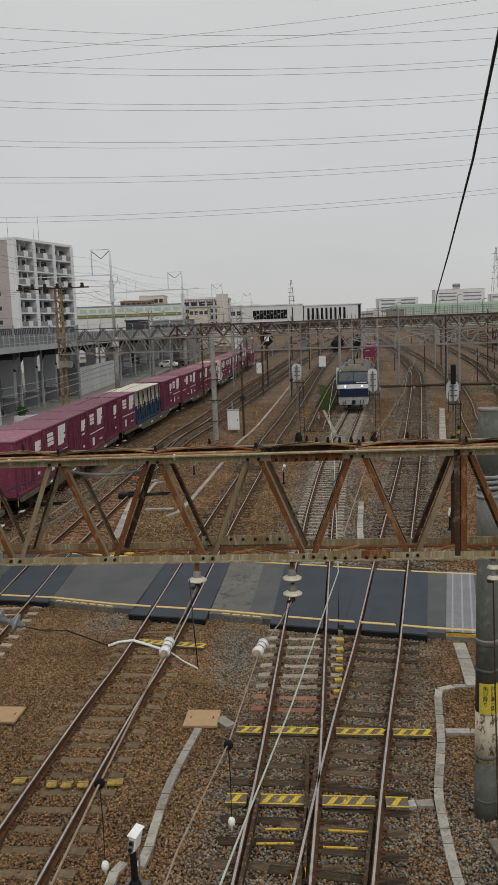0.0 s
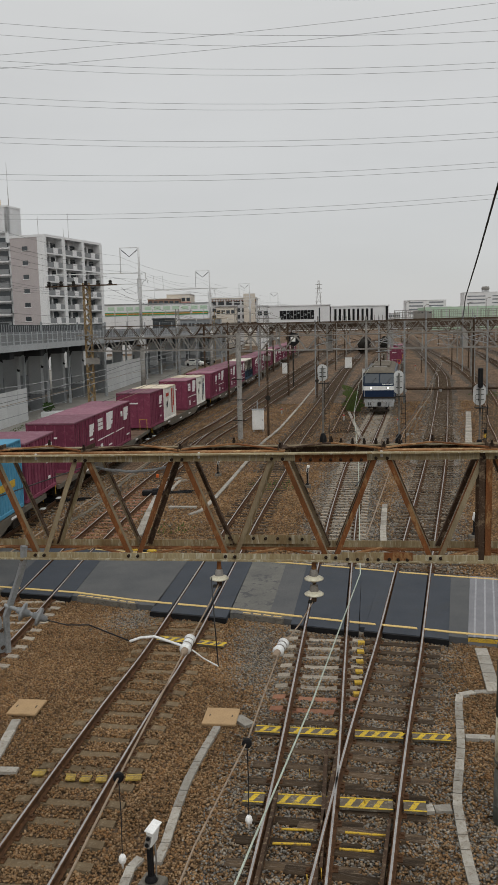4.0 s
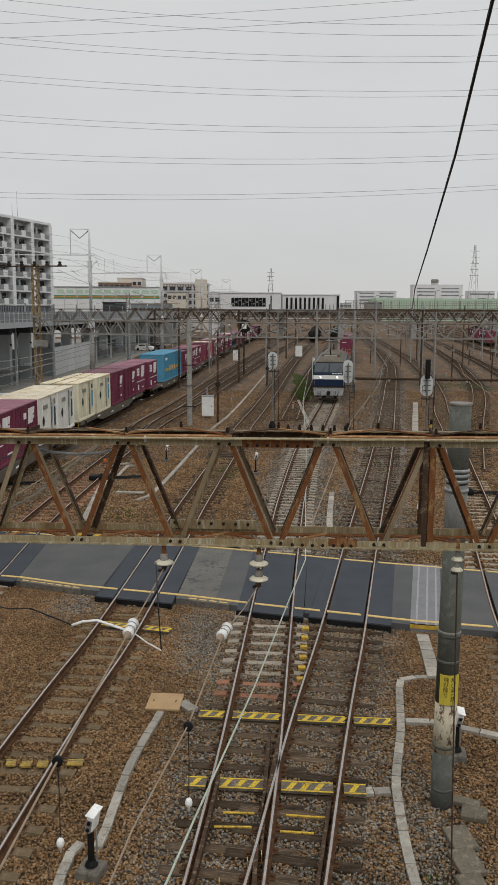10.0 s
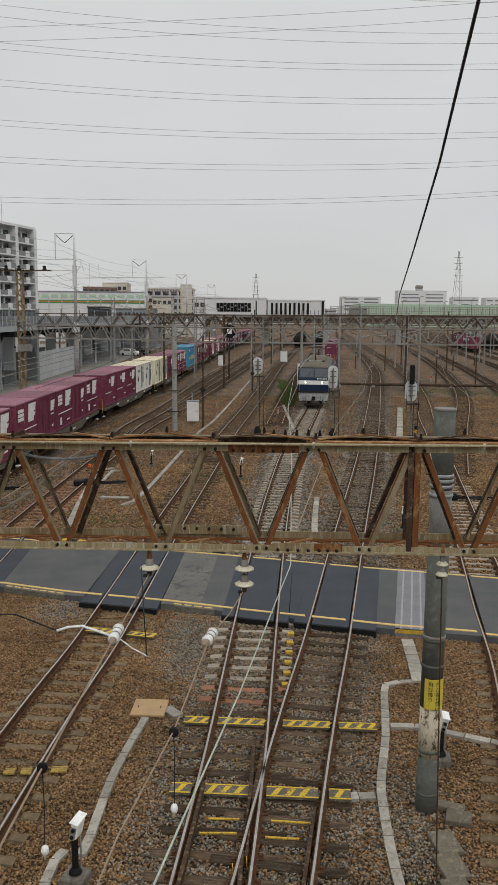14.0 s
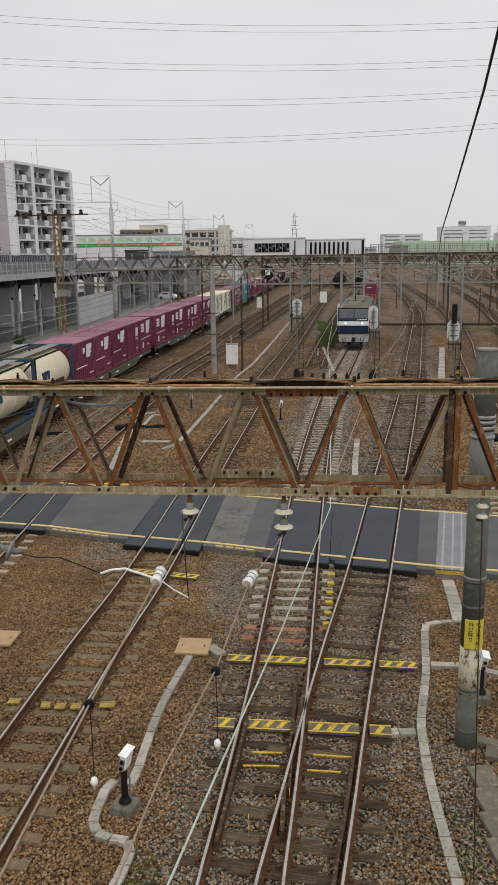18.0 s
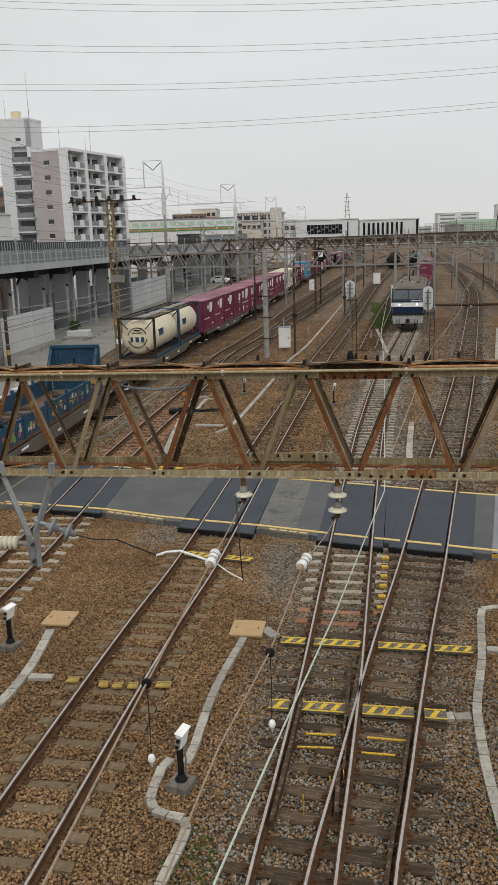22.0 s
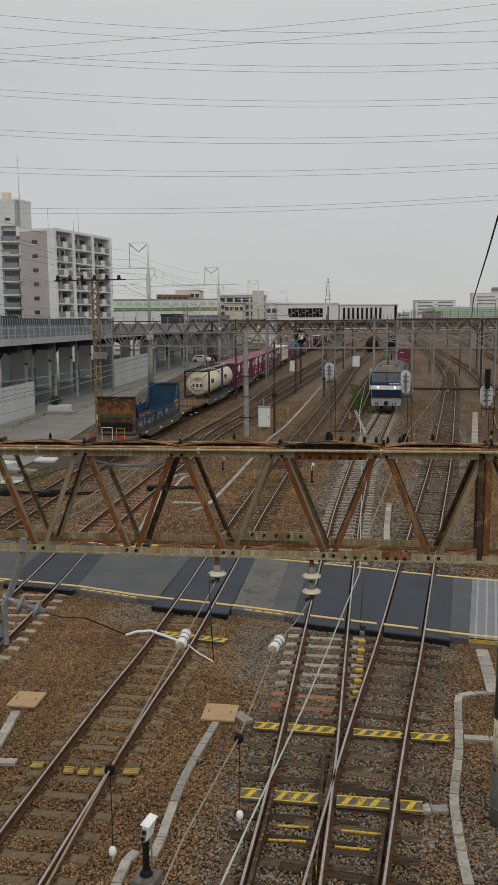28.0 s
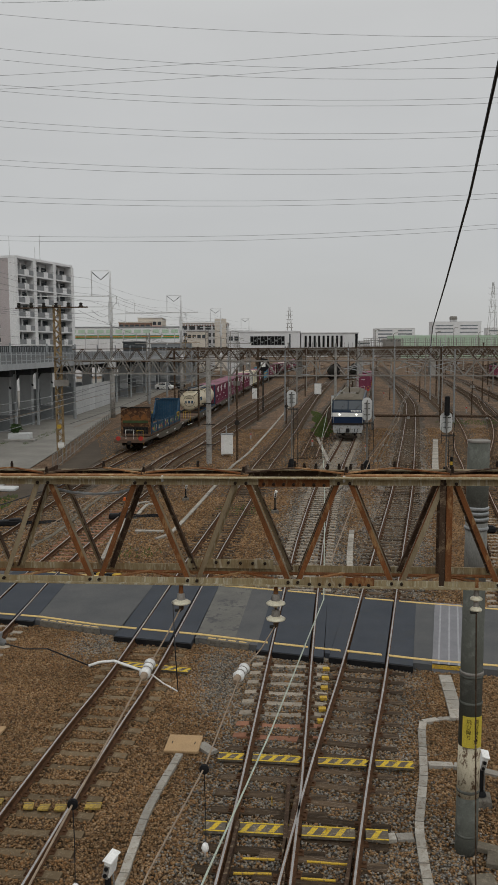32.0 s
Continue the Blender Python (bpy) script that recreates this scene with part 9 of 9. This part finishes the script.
def leaf_cloud(name, center, rad, n, material, parent, size=0.16, seed=1, flatten=0.8):
    rr = random.Random(seed)
    mb = MB()
    for _ in range(n):
        d = Vector((rr.gauss(0, 1), rr.gauss(0, 1), rr.gauss(0, 1))).normalized() * rad * rr.uniform(0.35, 1.0)
        d.z *= flatten
        p = Vector(center) + d
        a = Vector((rr.gauss(0, 1), rr.gauss(0, 1), rr.gauss(0, 1))).normalized()
        b = a.orthogonal().normalized()
        s = size * rr.uniform(0.6, 1.4)
        mb.raw([p - a * s, p + b * s * 0.5, p + a * s, p - b * s * 0.5], [(0, 1, 2, 3)])
    return part(name, mb, material, parent)


leaf_cloud("shrub", (-0.4, 0, 1.1), 0.6, 220, M_LEAF, t, 0.13, 4)


def car(x, y, rz, paint, label):
    c = thing("parked_car", label, "car", "parked cars", at=pose(x, y, 0, 0, 0, rz))
    secs = [(-2.1, 0.45, 0.75, 0.75), (-2.0, 0.3, 0.95, 0.82), (-1.0, 0.25, 1.0, 0.85), (-0.4, 0.25, 1.45, 0.7), (1.0, 0.25, 1.48, 0.7), (1.9, 0.28, 1.05, 0.82), (2.1, 0.45, 0.9, 0.78)]
    vs, fs = [], []
    for yy, z0, z1, hw in secs:
        vs += [(-0.85, yy, z0), (-0.85, yy, min(z1, 0.95)), (-hw, yy, z1), (hw, yy, z1), (0.85, yy, min(z1, 0.95)), (0.85, yy, z0)]
    for i in range(len(secs) - 1):
        for k in range(6):
            fs.append((i * 6 + k, (i + 1) * 6 + k, (i + 1) * 6 + (k + 1) % 6, i * 6 + (k + 1) % 6))
    fs += [(0, 1, 2, 3, 4, 5), tuple(range((len(secs) - 1) * 6, len(secs) * 6))[::-1]]
    part("body", MB().raw(vs, fs), paint, c)
    for sx in (-1, 1):
        part("side_window", MB().box((sx * 0.79, 0.3, 1.2), (0.06, 1.6, 0.32)), M_GLASSD, c)
        for yy in (-1.3, 1.3):
            part("wheel", MB().lathe((sx * 0.72, yy, 0.32), (sx, 0, 0), [(0, 0.32), (0.15, 0.32), (0.16, 0.2)], 14), M_BLACK, c)
    part("windscreen", MB().bar((0, -0.95, 1.02), (0, -0.45, 1.42), 1.3, 0.03), M_GLASSD, c)


car(-15.5, 172, 60, M_WHITE, "white parked car near the viaduct")
car(-14.0, 178, 70, M_DKOLV, "dark parked car near the viaduct")

# standing wagons in the far yard
for key, y, loads in (("loco", 108.5, ()), ("loco", 129.5, ()), ("loco", 151, ("b", "a")), ("loco", 172, ("a", "c")), ("yard_c", 206, ("a", "b", "c")), ("yard_c", 228, ("a", "b")), ("yard_e", 236, ("c",))):
    parked("W", key, y)
    for i, kd in enumerate(loads):
        parked(kd, key, y - 6 + 4.4 * i)


def tank_wagon(key, y):
    w = thing("tank_wagon", "black bogie tank wagon standing in the yard", "wagon", "tank wagons")
    part("tank", MB().lathe((0, -6, 2.3), (0, 1, 0), [(0, 0.3), (0.1, 0.9), (0.35, 1.25), (11.6, 1.25), (11.9, 0.9), (12, 0.3)], 20), M_DKOLV, w, smooth=True)
    part("frame", MB().box((0, 0, 0.95), (2.2, 12.6, 0.25)), M_BOGIE, w)
    part("dome", MB().cyl((0, 0, 3.5), (0, 0, 3.8), 0.45), M_DKOLV, w)
    part("walkway", MB().box((0, 0, 3.62), (1.6, 4, 0.04)), M_BOGIE, w)
    for sy in (-4.3, 4.3):
        bo = part("bogie", MB().box((0, sy, 0.6), (2.0, 2.2, 0.3)), M_BOGIE, w)
        for sx in (-1, 1):
            for dy in (-0.85, 0.85):
                part("wheel", MB().lathe((sx * 0.5, sy + dy, 0.43), (sx, 0, 0), [(0, 0.45), (0.03, 0.43), (0.13, 0.42)], 16), M_BOGIE, bo)
    ln = LINES[key]
    w.matrix_basis = pose(ln.x_of_y(y), y, RAIL_Z, 0, 0, math.degrees(ln.heading(ln.s_of_y(y), 5)))
    return w


for key, y in (("main", 226), ("main", 240), ("main", 254), ("mid_a", 238), ("mid_a", 252), ("yard_d", 240), ("yard_d", 255), ("yard_e", 222), ("yard_f", 230), ("yard_f", 245)):
    tank_wagon(key, y)
PIPE = [(10.0, 60.2), (15.5, 84.2), (25.1, 126.6), (36.0, 174.1)]
for dx in (0.0, 0.34):
    t = thing("signal_pipe", "pale twin signal pipes laid along the yard", "pipe", "ground pipes")
    line, _ = smooth_path(PIPE, 2.0)
    part("pipe", MB().tube([(q[0] + dx, q[1], 0.16) for q in line], 0.035, 6), M_OLDTROUGH, t)
    for q in line[::5]:
        part("chair", MB().box((q[0] + dx, q[1], 0.05), (0.2, 0.2, 0.16)), M_CONC, t)

# weeds
def weeds(name, label, spots, seed, h=0.25):
    rr = random.Random(seed)
    mb = MB()
    for cx, cy, rx, ry, n in spots:
        for _ in range(n):
            a, q = rr.uniform(0, 6.28), math.sqrt(rr.random())
            x, y = cx + rx * q * math.cos(a), cy + ry * q * math.sin(a)
            t = rr.uniform(0, 6.28)
            l = h * rr.uniform(0.4, 1.2)
            dx, dy = 0.03 * math.cos(t), 0.03 * math.sin(t)
            lx, ly = rr.gauss(0, 0.25) * l, rr.gauss(0, 0.25) * l
            mb.raw([(x - dx, y - dy, 0), (x + dx, y + dy, 0), (x + lx, y + ly, l)], [(0, 1, 2)])
    return tagged(part(name, mb, M_GRASS), label, "weeds", kind="stuff")


weeds("weeds", "green weeds beside the standing locomotive", [(7.9, 79, 0.7, 2.2, 700), (8.3, 83, 1.1, 3, 1100), (8.9, 88, 0.9, 3, 900), (9.2, 95, 0.8, 5, 900), (9.8, 102, 0.7, 8, 900), (26, 92, 4, 3, 500), (32, 88, 4, 3, 500)], 3, 0.16)
weeds("weeds", "sparse weeds in the ballast", [(0.2, 42, 1.5, 1.5, 150), (-4.2, 33, 1, 1, 80), (-19, 80, 0.5, 8, 300), (-14.2, 39, 0.9, 3.5, 900), (-13.0, 44, 0.6, 3, 400), (-21.2, 70, 0.5, 6, 300)], 5, 0.14)
weeds("weeds", "low moss-green weeds between the stones", [(-1.6, 9.2, 0.4, 1.1, 500), (3.2, 10.2, 0.6, 0.8, 300)], 6, 0.05)

# oily dark bed along the busy tracks
def bed(key, y0, y1, w, material, z, name, label):
    ln = LINES[key]
    rr = random.Random(len(key) + int(y0 * 3))
    mb = MB()
    ys = np.arange(y0, y1, 0.8 if y1 < 100 else 1.6)
    vs = []
    for y in ys:
        x = ln.x_of_y(y)
        a, b = w * rr.uniform(0.72, 1.18), w * rr.uniform(0.72, 1.18)
        vs += [(x - a, y, -0.06), (x - a * 0.86, y, z), (x + b * 0.86, y, z), (x + b, y, -0.06)]
    mb.raw(vs, [(i * 4 + k, i * 4 + k + 1, i * 4 + k + 5, i * 4 + k + 4) for i in range(len(ys) - 1) for k in range(3)])
    return tagged(part(name, mb, material), label, "ground", kind="structure")


for key, y0, y1 in (("train", 30, 420), ("left", 46, 380), ("branch", 58, 380), ("main", 46, 350), ("mid_a", 62, 380), ("yard_a", 66, 380), ("yard_b", 66, 380), ("yard_c", 66, 380), ("yard_d", 66, 380), ("yard_e", 66, 380), ("yard_f", 66, 380), ("yard_g", 68, 380), ("yard_h", 75, 380), ("yard_i", 74, 380), ("far_right", 50, 380), ("right", 66, 380), ("loco", 78, 380)):
    bed(key, y0, y1, 1.6, M_DARKBED, -0.03 + 0.0012 * ("train left branch main mid_a yard_a yard_b yard_c yard_d yard_e yard_f yard_g yard_h yard_i far_right right loco".split().index(key)), "ballast_bed", "dark oily ballast bed under a track")
for key, y0, y1 in (("loco", 27.5, 76), ("right", 27, 64)):
    bed(key, y0, y1, 1.5, M_GREYBED, -0.034 if key == "loco" else -0.031, "ballast_bed", "grey ballast bed under a track")

# ---- loose ballast ----
def stones(name, label, material, pts, size, seed):
    r = np.random.RandomState(seed)
    n = len(pts)
    base = np.array([[1, 0, 0], [-1, 0, 0], [0, 1, 0], [0, -1, 0], [0, 0, 1], [0, 0, -1]], float)
    tri = np.array([[0, 2, 4], [2, 1, 4], [1, 3, 4], [3, 0, 4], [2, 0, 5], [1, 2, 5], [3, 1, 5], [0, 3, 5]])
    sc = r.uniform(0.7, 1.3, (n, 6, 1)) * size * r.uniform(0.7, 1.25, (n, 1, 1))
    v = base[None] * sc + r.normal(0, 0.22, (n, 6, 3)) * size
    q = r.normal(size=(n, 4))
    q /= np.linalg.norm(q, axis=1)[:, None]
    w, x, y, z = q.T
    R = np.stack([1 - 2 * (y * y + z * z), 2 * (x * y - z * w), 2 * (x * z + y * w), 2 * (x * y + z * w), 1 - 2 * (x * x + z * z), 2 * (y * z - x * w), 2 * (x * z - y * w), 2 * (y * z + x * w), 1 - 2 * (x * x + y * y)], 1).reshape(n, 3, 3)
    v = np.einsum("nij,nkj->nki", R, v)
    v[:, :, 2] *= 0.7
    v += pts[:, None, :]
    f = (tri[None] + 6 * np.arange(n)[:, None, None]).reshape(-1)
    me = bpy.data.meshes.new(name)
    me.vertices.add(6 * n)
    me.vertices.foreach_set("co", v.astype(np.float32).reshape(-1))
    me.loops.add(len(f))
    me.loops.foreach_set("vertex_index", f.astype(np.int32))
    me.polygons.add(8 * n)
    me.polygons.foreach_set("loop_start", np.arange(0, len(f), 3, dtype=np.int32))
    me.materials.append(material)
    me.update(calc_edges=True)
    me.validate()
    ob = new(name, me)
    return tagged(ob, label, "ballast", kind="stuff")


r = np.random.RandomState(7)


def scatter(y0, y1, dens, xl, xr, x0=-14, x1=12):
    n = int((y1 - y0) * (x1 - x0) * dens)
    y = r.uniform(y0, y1, n)
    x = r.uniform(x0, x1, n)
    ok = (x > xl(y)) & (x < xr(y))
    x, y = x[ok], y[ok]
    near = np.interp(x, *zip(*NEAR_E))
    far = np.interp(x, *zip(*FAR_E))
    ok = (y < near - 0.04) | (y > far + 0.04)
    return x[ok], y[ok]


sets = [scatter(6.5, 25.5, 900, lambda y: -0.9 - 0.435 * y, lambda y: 0.5 + 0.38 * y), scatter(24.5, 46, 150, lambda y: -1 - 0.36 * y, lambda y: 1 + 0.38 * y, -14, 18), scatter(46, 86, 30, lambda y: 2 - 0.2 * y, lambda y: 1 + 0.38 * y, -14, 33)]
X = np.concatenate([s[0] for s in sets])
Y = np.concatenate([s[1] for s in sets])
keep = np.ones(len(X), bool)
lift = np.zeros(len(X))
for sx, sy, h, kind in SLEEPERS:
    m = np.flatnonzero((np.abs(Y - sy) < 0.5) & (np.abs(X - sx) < 1.15))
    if not len(m):
        continue
    dx, dy = X[m] - sx, Y[m] - sy
    lx, ly = dx * math.cos(h) + dy * math.sin(h), -dx * math.sin(h) + dy * math.cos(h)
    cover = r.rand(len(m)) < (0.02 if kind != "brown" else 0.05)
    keep[m[(np.abs(lx) < 1.03) & (np.abs(ly) < 0.11) & ~cover]] = False
grey = np.zeros(len(X))
for key in LINES:
    lx = np.interp(Y, LINES[key].p[:, 1], LINES[key].p[:, 0])
    d = np.abs(X - lx)
    begins = {"branch": 56, "yard_a": 42, "yard_h": 60, "mid_a": 62}.get(key, 62 if key[:5] == "yard_" else -20)
    for side in (-1, 1):
        keep &= (np.abs(X - lx - side * 0.57) > 0.075) | (Y < begins)
    if key in ("loco", "right"):
        grey = np.maximum(grey, np.where(Y > 26, np.clip(2.2 - d * 1.05, 0, 0.85), np.clip(1.4 - d * 0.75, 0, 0.65)))
grey = np.maximum(grey, 0.95 * np.exp(-(((X + 0.45) / 0.65) ** 2 + ((Y - 20) / 2.2) ** 4)))
grey = np.maximum(grey, 0.85 * np.exp(-(((X + 4.0) / 0.8) ** 2 + ((Y - 22.5) / 1.0) ** 2)))
grey = np.maximum(grey, 0.6 * np.exp(-(((X + 8.0) / 2.6) ** 2 + ((Y - 40) / 7.0) ** 2)))
grey = np.maximum(grey, 0.45 * np.exp(-(((X - 4.6) / 1.6) ** 2 + ((Y - 36) / 9.0) ** 2)))
grey = np.maximum(grey, 0.7 * np.exp(-(((X - 3.2) / 0.8) ** 2 + ((Y - 11.5) / 3.5) ** 2)))
X, Y, grey = X[keep], Y[keep], grey[keep]
Z = r.uniform(-0.035, 0.012, len(X))
P3 = np.stack([X, Y, Z], 1)
isg = r.rand(len(X)) < grey
near = Y < 46
fore = Y < 25.5
stones("ballast_stones", "brown crushed stone ballast between the tracks", M_STONE, P3[~isg & fore], 0.0295, 1)
stones("ballast_stones", "brown crushed stone ballast past the crossing", M_STONE, P3[~isg & near & ~fore], 0.046, 5)
stones("ballast_stones", "grey crushed stone ballast past the crossing", M_STONE_G, P3[isg & near & ~fore], 0.046, 6)
stones("ballast_stones", "grey crushed stone ballast around the turnout", M_STONE_G, P3[isg & fore], 0.0295, 2)
stones("ballast_stones", "brown ballast stones farther along the yard", M_STONE, P3[~isg & ~near], 0.055, 3)
stones("ballast_stones", "grey ballast stones farther along the yard", M_STONE_G, P3[isg & ~near], 0.055, 4)
motions()
